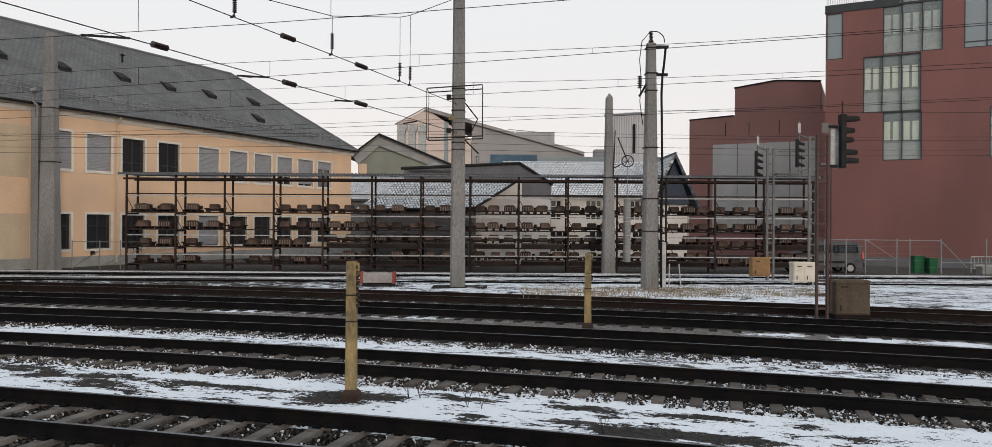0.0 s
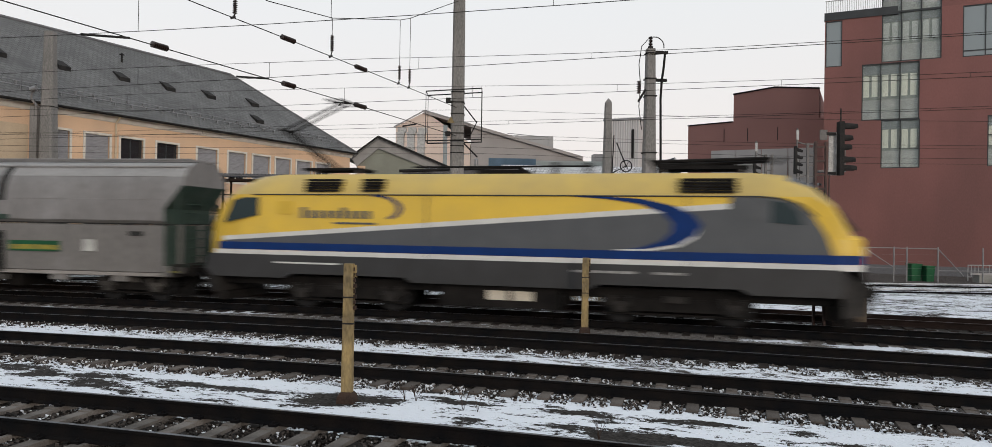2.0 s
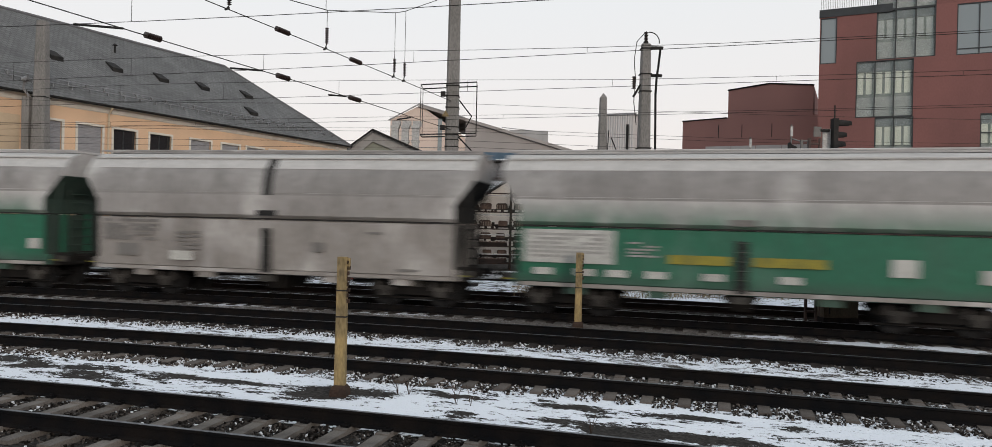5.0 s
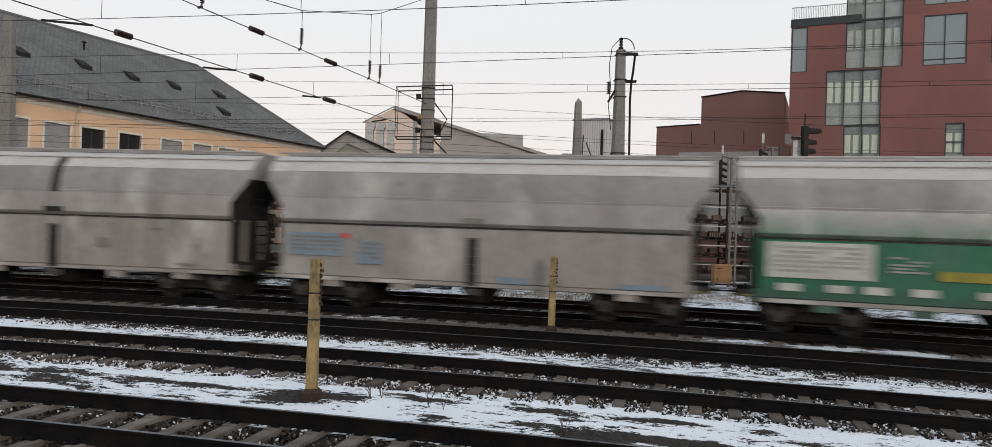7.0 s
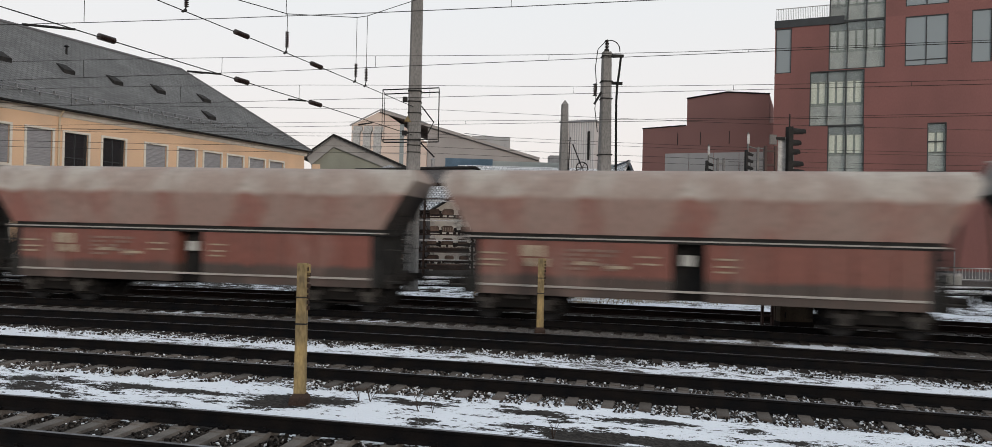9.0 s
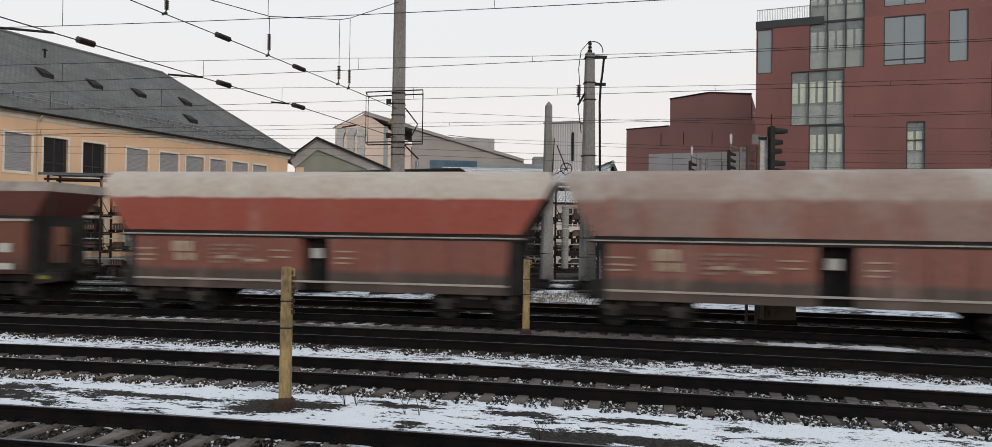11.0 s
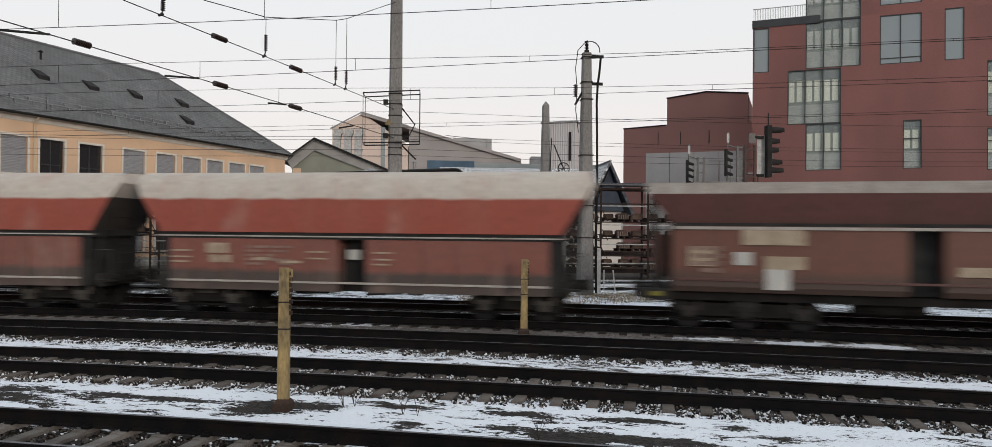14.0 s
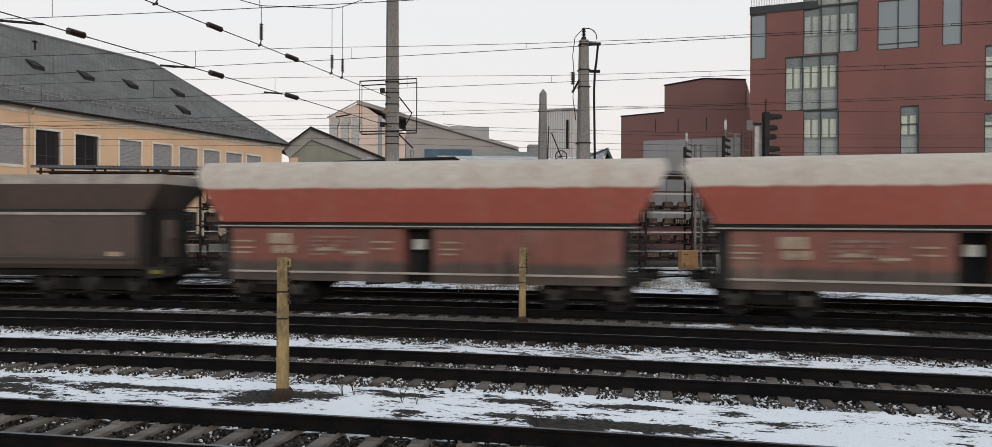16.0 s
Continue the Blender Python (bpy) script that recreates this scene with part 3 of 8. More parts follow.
# ---- walls with openings ----
def wall(name, width, z0, z1, thick, holes, mats, parent, outline=None):
    """A wall along local x from 0, front face at y = 0, thickness behind it; holes: x0, x1, za, zb."""
    xs = sorted({0.0, width, *[h[0] for h in holes], *[h[1] for h in holes]})
    zs = sorted({z0, z1, *[h[2] for h in holes], *[h[3] for h in holes]})
    full = lambda i, j: 0 <= i < len(xs) - 1 and 0 <= j < len(zs) - 1 and not any(
        h[0] <= (xs[i] + xs[i + 1]) / 2 <= h[1] and h[2] <= (zs[j] + zs[j + 1]) / 2 <= h[3] for h in holes)
    s = Solid()
    for i in range(len(xs) - 1):
        for j in range(len(zs) - 1):
            if not full(i, j):
                continue
            a, b, c, d = xs[i], xs[i + 1], zs[j], zs[j + 1]
            s.add([(a, 0, c), (b, 0, c), (b, 0, d), (a, 0, d)], [(0, 1, 2, 3)])
            s.add([(a, thick, c), (b, thick, c), (b, thick, d), (a, thick, d)], [(3, 2, 1, 0)])
            if not full(i - 1, j):
                s.add([(a, 0, c), (a, thick, c), (a, thick, d), (a, 0, d)], [(3, 2, 1, 0)])
            if not full(i + 1, j):
                s.add([(b, 0, c), (b, thick, c), (b, thick, d), (b, 0, d)], [(0, 1, 2, 3)])
            if not full(i, j - 1):
                s.add([(a, 0, c), (b, 0, c), (b, thick, c), (a, thick, c)], [(3, 2, 1, 0)])
            if not full(i, j + 1):
                s.add([(a, 0, d), (b, 0, d), (b, thick, d), (a, thick, d)], [(0, 1, 2, 3)])
    me = bpy.data.meshes.new(name)
    me.from_pydata(s.v, [], s.f)
    me.materials.append(mats)
    ob = new(name, me)
    ob.parent = parent
    return ob


def roof_plane(name, corners, mats, parent, thick=0.12, label=""):
    """A flat roof field: corners from the eave, anticlockwise seen from above; UVs in metres along eave and slope."""
    c = [Vector(p) for p in corners]
    e = (c[1] - c[0]).normalized()
    nrm = (c[1] - c[0]).cross(c[-1] - c[0]).normalized()
    up = nrm.cross(e)
    s = Solid()
    n = len(c)
    low = [p - nrm * thick for p in c]
    s.add(c + low, [tuple(range(n)), tuple(range(2 * n - 1, n - 1, -1))] + [(i, i + n, (i + 1) % n + n, (i + 1) % n) for i in range(n)])
    me = bpy.data.meshes.new(name)
    me.from_pydata(s.v, [], s.f)
    me.materials.append(mats)
    uv = me.uv_layers.new(name="UVMap")
    for lp in me.loops:
        p = Vector(s.v[lp.vertex_index]) - c[0]
        uv.data[lp.index].uv = (p.dot(e), p.dot(up))
    ob = new(name, me)
    ob.parent = parent
    if label:
        tagged(ob, label)
    return ob


def window(parent, x0, x1, z0, z1, depth, pane_mat, frame_mat, wide=0.06, mullions=(), bars=(), blind=None, surround=None, sill=True):
    """A window set in an opening: surround, frame, mullions, pane and blind."""
    w = Solid()
    if surround:
        g = 0.14
        s = Solid()
        s.rect(x0 - g, x1 + g, z0 - g, z1 + g, g, -0.05, 0.05)
    y = depth
    w.rect(x0, x1, z0, z1, wide, y - 0.04, y + 0.04)
    win = part("window", w, frame_mat, parent)
    for m in mullions:
        part("mullion", Solid().box(m - wide / 2, m + wide / 2, y - 0.035, y + 0.035, z0 + wide, z1 - wide), frame_mat, win)
    for q in bars:
        part("glazing_bar", Solid().box(x0 + wide, x1 - wide, y - 0.033, y + 0.033, q - wide / 2, q + wide / 2), frame_mat, win)
    if surround:
        part("surround", s, surround, win)
    part("pane", Solid().box(x0 + 0.01, x1 - 0.01, y + 0.01, y + 0.025, z0 + 0.01, z1 - 0.01), pane_mat, win)
    if blind:
        mat, low = blind
        if low < z1:
            q = Solid()
            k = max(2, int((z1 - low) / 0.09))
            wave = []
            for i in range(k):
                a = low + i * (z1 - low - 0.02) / k
                b = low + (i + 1) * (z1 - low - 0.02) / k
                wave += [(y - 0.06, a), (y - 0.075, a + 0.015), (y - 0.075, b - 0.015)]
            wave.append((y - 0.06, z1 - 0.02))
            q.loft([[(x, p[0], p[1]) for p in wave] + [(x, y - 0.045, z1 - 0.02), (x, y - 0.045, low)] for x in (x0 + 0.02, x1 - 0.02)])
            part("roller_blind", q, mat, win)
    return win


# ---- ochre building with the hipped slate roof ----
def ochre_building():
    turn = math.degrees(math.atan2(0.8987, 0.4386))
    b = thing("ochre_building", "ochre plastered two-storey building under a hipped slate roof", "building", yard(-26.3, 42.5, 0, turn))
    x0, end, deep, eave, ridge = -12.0, 29.0, 15.0, 9.45, 15.85
    wins = [(0.1, 1.72), (2.72, 4.35), (5.14, 6.79), (7.86, 9.58), (11.26, 13.09), (14.17, 15.92), (16.7, 18.52), (19.22, 20.97), (21.72, 23.6), (24.24, 26.08)]
    holes = [(a - x0, c - x0, 5.8, 8.05) for a, c in wins] + [(a - x0, c - x0, 1.0, 3.12) for a, c in wins]
    front = wall("front_wall", end - x0, -0.3, eave, 0.4, holes, PLASTER, b)
    front.location.x = x0
    side = wall("end_wall", deep, -0.3, eave, 0.4, [(d, d + 1.7, z, z + 2.2) for d in (2, 5, 8, 11) for z in (1.0, 5.8)], PLASTER, b)
    side.matrix_basis = pose(end, 0.4, 0, 0, 0, 90)
    part("rear_wall", Solid().box(x0, end, deep, deep + 0.4, -0.3, eave), PLASTER, b)
    part("far_wall", Solid().box(x0 - 0.4, x0, 0, deep, -0.3, eave), PLASTER, b)
    part("floor_slab", Solid().box(x0, end - 0.4, 0.4, deep, 4.2, 4.4), GREY_PANEL, b)
    part("inner_wall", Solid().box(x0, end - 0.4, 4.0, 4.2, -0.3, eave), PLASTER_PALE, b)
    part("plinth", Solid().box(x0, end + 0.03, -0.04, 0, -0.3, 0.55), CONCRETE, b, "grey stained plinth")
    part("cornice", Solid().prism_x([(-0.05, 9.0), (0, 8.95), (0, eave), (-0.35, eave), (-0.33, 9.3), (-0.12, 9.22)], x0, end + 0.3), WHITE_TRIM, b)
    open_up = {2, 3}
    half = {5: 6.3, 7: 6.6, 8: 6.0, 9: 7.4}
    for i, (a, c) in enumerate(wins):
        blind = None if i in open_up else (BLIND, half.get(i, 5.86))
        window(b, a, c, 5.8, 8.05, 0.16, PANE_DARK, DARK_FRAME if i in open_up else WHITE_TRIM, mullions=[(a + c) / 2], bars=[6.5], blind=blind, surround=WHITE_TRIM)
        window(b, a, c, 1.0, 3.12, 0.16, PANE_DARK, DARK_FRAME, mullions=[(a + c) / 2], bars=[2.4], surround=WHITE_TRIM,
               blind=(BLIND, 1.05) if i in (4,) else None)
    for d in (2, 5, 8, 11):
        for z in (1.0, 5.8):
            w = window(b, d, d + 1.7, z, z + 2.2, 0.16, PANE_DARK, WHITE_TRIM, surround=WHITE_TRIM)
            w.matrix_basis = pose(end, 0.4, 0, 0, 0, 90)
    o, half_d = 0.45, deep / 2
    el, er = x0 - o, end + o
    p = lambda x, y, z: (x, y, z)
    roof_plane("roof", [p(el, -o, eave), p(er, -o, eave), p(end - half_d, half_d, ridge), p(x0 + half_d, half_d, ridge)], SLATE, b, 0.15, "dark slate tiles")
    roof_plane("roof", [p(er, -o, eave), p(er, deep + o, eave), p(end - half_d, half_d, ridge)], SLATE, b, 0.15)
    roof_plane("roof", [p(er, deep + o, eave), p(el, deep + o, eave), p(x0 + half_d, half_d, ridge), p(end - half_d, half_d, ridge)], SLATE, b, 0.15)
    roof_plane("roof", [p(el, deep + o, eave), p(el, -o, eave), p(x0 + half_d, half_d, ridge)], SLATE, b, 0.15)
    part("ridge_cap", Solid().rod((x0 + half_d, half_d, ridge), (end - half_d, half_d, ridge), 0.13, 8), GREY_CLAD, b)
    part("hip_cap", Solid().rod((er, -o, eave + 0.03), (end - half_d, half_d, ridge), 0.11, 8), GREY_CLAD, b)
    # gutter and downpipe
    g = Solid()
    g.prism_x([(-0.62, eave - 0.02), (-0.6, eave - 0.12), (-0.54, eave - 0.16), (-0.47, eave - 0.12), (-0.45, eave - 0.02)], el, er)
    part("gutter", g, STEEL_DARK, b)
    part("bare_render", Solid().box(x0, -0.75, -0.012, -0.003, 0.55, 8.1), BARE_RENDER, b, "bare grey-beige render")
    part("render_patch", Solid().box(-3.6, -0.8, -0.022, -0.014, 3.1, 5.15), PLASTER, b, "ochre repair patch")
    part("wall_vent", Solid().box(3.0, 3.3, -0.03, -0.003, 0.62, 0.95), STEEL_DARK, b)
    for x in (5.0 - 0.3, -0.6):
        part("downpipe", Solid().path([(x, -0.5, eave - 0.15), (x, -0.12, eave - 0.6), (x, -0.12, 0.1)], 0.06, 8), PLASTER_PALE, b)
    # roof hatches and snow guards, set on the slope
    slope = (ridge - eave) / (half_d + o)
    for x, y in ((3.37, 3.47), (7.79, 3.63), (11.6, 3.61), (15.56, 3.72), (20.45, 3.91), (18.81, 1.74), (-0.6, 3.5), (-4.5, 3.5)):
        z = eave + (y + o) * slope
        h = Solid()
        h.loft([[(x - 0.4, y - 0.45, z - 0.45 * slope), (x + 0.4, y - 0.45, z - 0.45 * slope), (x + 0.4, y - 0.45, z - 0.45 * slope + 0.28), (x - 0.4, y - 0.45, z - 0.45 * slope + 0.28)],
                [(x - 0.35, y + 0.4, z + 0.4 * slope), (x + 0.35, y + 0.4, z + 0.4 * slope), (x + 0.35, y + 0.4, z + 0.4 * slope + 0.08), (x - 0.35, y + 0.4, z + 0.4 * slope + 0.08)]])
        part("roof_hatch", h, STEEL_DARK, b, "dark raised roof hatch")
    zv = eave + (5.52 + o) * slope
    part("roof_vent", Solid().rod((9.25, 5.5, zv - 0.1), (9.25, 5.5, zv + 0.55), 0.07, 8).rod((9.25, 5.5, zv + 0.5), (9.25, 5.5, zv + 0.62), 0.2, 10, 0.05), STEEL_DARK, b)
    for row in (0.35, 0.75):
        z = eave + (row + o) * slope
        s = Solid()
        x = el + 0.6
        while x < er - 1.5:
            s.prism_y([(x, z), (x + 0.05, z), (x + 0.05, z + 0.24), (x, z + 0.24)], row - 0.02, row + 0.14)
            x += 1.2
        s.rod((el + 0.5, row, z + 0.22), (er - 1.5, row, z + 0.22), 0.025, 6)
        part("snow_guard", s, STEEL_GREY, b)


ochre_building()


# ---- red brick block with the glazed bays ----
def red_block():
    turn = math.degrees(math.atan2(-0.452745, 0.89164))
    b = thing("red_building", "tall red brick-clad block with glazed bays and roof terrace", "building", yard(28, 50, 0, turn))
    x0, x1, top = -5.12, 16.0, 21.6
    L1, L2, L3 = 14.48, 10.55, 7.2
    holes = [(-5.07, -4.0, L1, 17.75), (-1.52, 2.05, L1 + 0.05, 20.9), (-2.72, 0.8, L2, L1), (-1.5, 0.85, L3, L2), (3.25, 5.8, L1, 17.9), (7.15, 8.3, L1, 18.2),
             (4.68, 5.82, 7.2, 10.55), (9.6, 12.0, 10.6, 14.3), (9.6, 12.0, 7.0, 9.8), (10.2, 11.5, L1 + 0.3, 18.2)]
    hl = [(a - x0, c - x0, d, e) for a, c, d, e in holes]
    low = wall("wall", x1 - x0, -0.4, 18.0, 0.5, [(a, c, d, min(e, 18.0)) for a, c, d, e in hl], RED_CLAD, b)
    low.location.x = x0
    up = wall("upper_wall", x1 - (-0.55), 18.0, top, 0.5, [(0, 2.05 + 0.55, 18.0, 20.9), (3.25 + .55, 5.8 + .55, 18.6, 20.9), (7.15 + .55, 8.3 + .55, 18.9, 21.2)], RED_CLAD, b)
    up.location.x = -0.55
    part("side_wall", Solid().box(x0, x0 + 0.4, 0.5, 16, -0.4, 18.0), RED_CLAD, b)
    part("rear_wall", Solid().box(x0 + 0.4, x1, 15.6, 16, -0.4, top), RED_CLAD, b)
    part("east_wall", Solid().box(x1 - 0.4, x1, 0.5, 15.6, -0.4, top), RED_CLAD, b)
    part("terrace_wall", Solid().box(-0.55, -0.15, 0.5, 15.6, 18.15, top), RED_CLAD, b)
    part("roof", Solid().box(-0.15, x1 - 0.4, 0.5, 15.6, top - 0.3, top), GREY_PANEL, b)
    part("terrace_floor", Solid().box(x0 + 0.4, -0.55, 0.5, 15.6, 17.9, 18.15), GREY_PANEL, b)
    for z in (3.4, L3 - 0.35, L2 - 0.15, L1 - 0.15):
        part("floor_slab", Solid().box(x0 + 0.4, x1 - 0.4, 0.6, 15.6, z, z + 0.2), GREY_PANEL, b)
    part("room_wall", Solid().box(x0 + 0.4, x1 - 0.4, 6.0, 6.15, -0.4, 17.8), WHITE_WALL, b)
    part("fascia", Solid().box(x0 - 0.05, -0.55, -0.06, 0.3, 17.8, 18.35), DARK_FRAME, b, "dark metal roof edge")
    s = Solid()
    for i in range(40):
        x = x0 + 0.05 + i * 0.114
        s.box(x, x + 0.03, 0.1, 0.13, 18.35, 19.2)
    s.box(x0, -0.56, 0.09, 0.14, 19.2, 19.25)
    part("terrace_railing", s, STEEL_WHITE, b, "pale metal railing")
    part("skirting", Solid().box(x0, x1, -0.03, 0, -0.4, 0.55), GREY_CLAD, b, "dark base strip")
    # glazed bays: panels of glass between dark frames
    def glazing(a, c, d, e, cols, rows, kinds):
        f = Solid()
        w = 0.065
        xs = [a + (c - a) * i / cols for i in range(cols + 1)]
        zs = [d + (e - d) * k for k in rows]
        f.rect(a, c, d, e, w, 0.02, 0.16)
        win = part("window", f, DARK_FRAME, b)
        for x in xs[1:-1]:
            part("mullion", Solid().box(x - w / 2, x + w / 2, 0.03, 0.15, d + w, e - w), DARK_FRAME, win)
        for z in zs[1:-1]:
            part("transom", Solid().box(a + w, c - w, 0.035, 0.145, z - w / 2, z + w / 2), DARK_FRAME, win)
        for i in range(cols):
            for j in range(len(zs) - 1):
                part("pane", Solid().box(xs[i] + w / 2, xs[i + 1] - w / 2, 0.08, 0.10, zs[j] + w / 2, zs[j + 1] - w / 2), PANE_CLEAR if kinds else PANE_BLUE, win).visible_shadow = False
            if kinds:
                for k in range(2):
                    xa = xs[i] + 0.1 + k * (xs[i + 1] - xs[i] - 0.12) / 2
                    xb = xa + (xs[i + 1] - xs[i]) / 2 - 0.22
                    part("white_sash", Solid().box(xa, xb, 0.19, 0.22, d + (e - d) * 0.42, d + (e - d) * 0.80), BLIND_ROOM if d < 14 else SASH_GREY, win, "pale inner sash")
                part("spandrel", Solid().box(xs[i] + w / 2, xs[i + 1] - w / 2, 0.18, 0.21, d + 0.05, d + (e - d) * 0.36), SPANDREL, win)
                part("head_panel", Solid().box(xs[i] + w / 2, xs[i + 1] - w / 2, 0.18, 0.21, d + (e - d) * 0.82, e - 0.04), HEAD_GREY, win)
                part("back_board", Solid().box(xs[i] + w / 2, xs[i + 1] - w / 2, 0.24, 0.26, d + (e - d) * 0.36, d + (e - d) * 0.82), GREEN_GREY, win)
    glazing(-1.52, 2.05, L1 + 0.05, 17.95, 3, (0, 1), True)
    glazing(-1.52, 2.05, 17.95, 20.9, 3, (0, 1), True)
    glazing(-2.72, 0.8, L2, L1, 3, (0, 1), True)
    glazing(-1.5, 0.85, L3, L2, 2, (0, 1), True)
    glazing(-5.07, -4.0, L1, 17.75, 1, (0, 1), False)
    glazing(3.25, 5.8, L1, 17.9, 2, (0, 0.12, 1), False)
    glazing(7.15, 8.3, L1, 18.0, 1, (0, 1), False)
    glazing(3.25, 5.8, 18.6, 20.9, 2, (0, 1), False)
    glazing(7.15, 8.3, 18.9, 21.2, 1, (0, 1), False)
    glazing(10.2, 11.5, L1 + 0.3, 18.0, 1, (0, 1), False)
    glazing(4.68, 5.82, 7.2, 10.55, 1, (0, 0.62, 1), True)
    glazing(9.6, 12.0, 10.6, 14.3, 2, (0, 0.62, 1), True)
    glazing(9.6, 12.0, 7.0, 9.8, 2, (0, 0.7, 1), True)


def clear_glass():
    m = bpy.data.materials.new("clear_glass")
    m.use_nodes = True
    p = m.node_tree.nodes["Principled BSDF"]
    p.inputs["Base Color"].default_value = (0.25, 0.30, 0.29, 1)
    p.inputs["Roughness"].default_value = 0.02
    p.inputs["Alpha"].default_value = 0.16
    p.inputs["IOR"].default_value = 1.5
    return m


PANE_CLEAR = clear_glass()
GREEN_GREY = surf("green_grey_frame_board", (0.31, 0.335, 0.315), (0.26, 0.285, 0.265), 2, rough=0.7, grain=0.05)
HEAD_GREY = surf("grey_head_panel", (0.27, 0.295, 0.305), (0.22, 0.245, 0.255), 2, rough=0.7, grain=0.05)
SASH_GREY = surf("grey_inner_sash", (0.60, 0.63, 0.60), (0.50, 0.53, 0.51), 2, rough=0.6, grain=0.04, bump=0)
# spandrel lightened: the reflection in the lower glass is painted into it
SPANDREL = surf("pale_spandrel_panel", (0.46, 0.48, 0.46), (0.38, 0.40, 0.39), 2, rough=0.6, grain=0.05, bump=0)
red_block()


def red_hall():
    turn = math.degrees(math.atan2(-0.452745, 0.89164))
    b = thing("red_hall", "lower red brick hall with a grey panelled front", "building", yard(18.4, 70, 0, turn))
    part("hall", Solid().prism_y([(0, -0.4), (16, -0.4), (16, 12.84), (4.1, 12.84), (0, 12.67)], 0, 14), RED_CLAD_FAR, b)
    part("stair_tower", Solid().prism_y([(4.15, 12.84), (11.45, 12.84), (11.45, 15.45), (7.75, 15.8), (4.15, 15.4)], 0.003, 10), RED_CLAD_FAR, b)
    part("roof_edge", Solid().path([(4.1, -0.03, 15.42), (7.75, -0.03, 15.84), (11.5, -0.03, 15.48)], 0.07, 6), STEEL_DARK, b)
    part("roof_edge", Solid().path([(-0.05, -0.03, 12.69), (4.1, -0.03, 12.87)], 0.06, 6), STEEL_DARK, b)
    for i in range(4):
        part("panel", Solid().box(2.2 + i * 2.25, 2.2 + i * 2.25 + 2.2, -0.12, -0.003, 2.0, 10.22), HALL_PANEL, b, "pale grey wall panel")
    for x in (3.3, 5.4, 8.0):
        part("vent_slot", Solid().box(x, x + 0.06, -0.03, -0.003, 11.0, 12.2), STEEL_DARK, b)


HALL_PANEL = surf("warm_grey_panel", (0.55, 0.53, 0.52), (0.47, 0.455, 0.45), 0.5, rough=0.7, grain=0.05)
red_hall()


# ---- houses and halls behind the rack ----
def long_house():
    b = thing("long_house", "long white house under a snow-dusted tiled roof", "house", yard(0, 55, 0))
    holes = [(x, x + 1.2, z, z + 1.5) for x in (1.7, 4.7, 8.0) for z in (3.0,)] + [(x, x + 1.5, 0.6, 2.2) for x in (2.0, 5.0, 8.2)]
    w = wall("wall", 12.2, -0.2, 5.0, 0.35, holes, WHITE_WALL, b)
    w.location.x = 2.0
    part("rear_wall", Solid().box(2.0, 14.2, 8.0, 8.35, -0.2, 5.0), WHITE_WALL, b)
    part("inner_wall", Solid().box(2.4, 14.0, 3.0, 3.15, -0.2, 5.0), WHITE_WALL, b)
    for x0, x1, z0, z1 in holes:
        win = window(b, x0 + 2, x1 + 2, z0, z1, 0.12, PANE_DARK, WHITE_TRIM, 0.07, mullions=[x0 + 2 + (x1 - x0) / 3, x0 + 2 + (x1 - x0) * 2 / 3], bars=[z0 + (z1 - z0) / 3, z0 + (z1 - z0) * 2 / 3])
    roof_plane("roof", [(0.5, -0.6, 4.85), (13.6, -0.6, 4.85), (13.6, 4.2, 7.75), (0.5, 4.2, 7.75)], SNOW_TILE, b, 0.15, "tiled roof dusted with snow")
    roof_plane("roof", [(13.6, 9.0, 4.85), (0.5, 9.0, 4.85), (0.5, 4.2, 7.75), (13.6, 4.2, 7.75)], SNOW_TILE, b, 0.15)
    part("gutter", Solid().rod((0.5, -0.66, 4.8), (11.4, -0.66, 4.8), 0.07, 8), STEEL_DARK, b)
    # cross gable with dark blue boarding
    g = Solid().prism_y([(11.9, 4.2), (14.2, 4.2), (13.05, 7.4)], -1.2, -0.9)
    part("gable_board", g, BLUE_DARK, b, "dark blue boarded gable")
    part("gable_wall", Solid().prism_y([(12.0, -0.2), (14.1, -0.2), (14.1, 4.4), (13.05, 7.0), (12.0, 4.4)], -0.88, -0.02), WHITE_WALL, b)
    roof_plane("roof", [(11.4, -1.6, 4.6), (11.4, 3, 4.6), (13.05, 3, 8.0), (13.05, -1.6, 8.0)][::-1], SNOW_TILE, b, 0.15)
    roof_plane("roof", [(14.9, -1.6, 4.0), (14.9, 3, 4.0), (13.05, 3, 8.0), (13.05, -1.6, 8.0)], BLUE_ROOF, b, 0.18)


BLUE_DARK = surf("dark_blue_boards", (0.05, 0.065, 0.09), (0.04, 0.05, 0.07), 2, rough=0.7)
BLUE_ROOF = roof_mat("dark_blue_roof", (0.06, 0.075, 0.10), (0.08, 0.09, 0.115))
long_house()


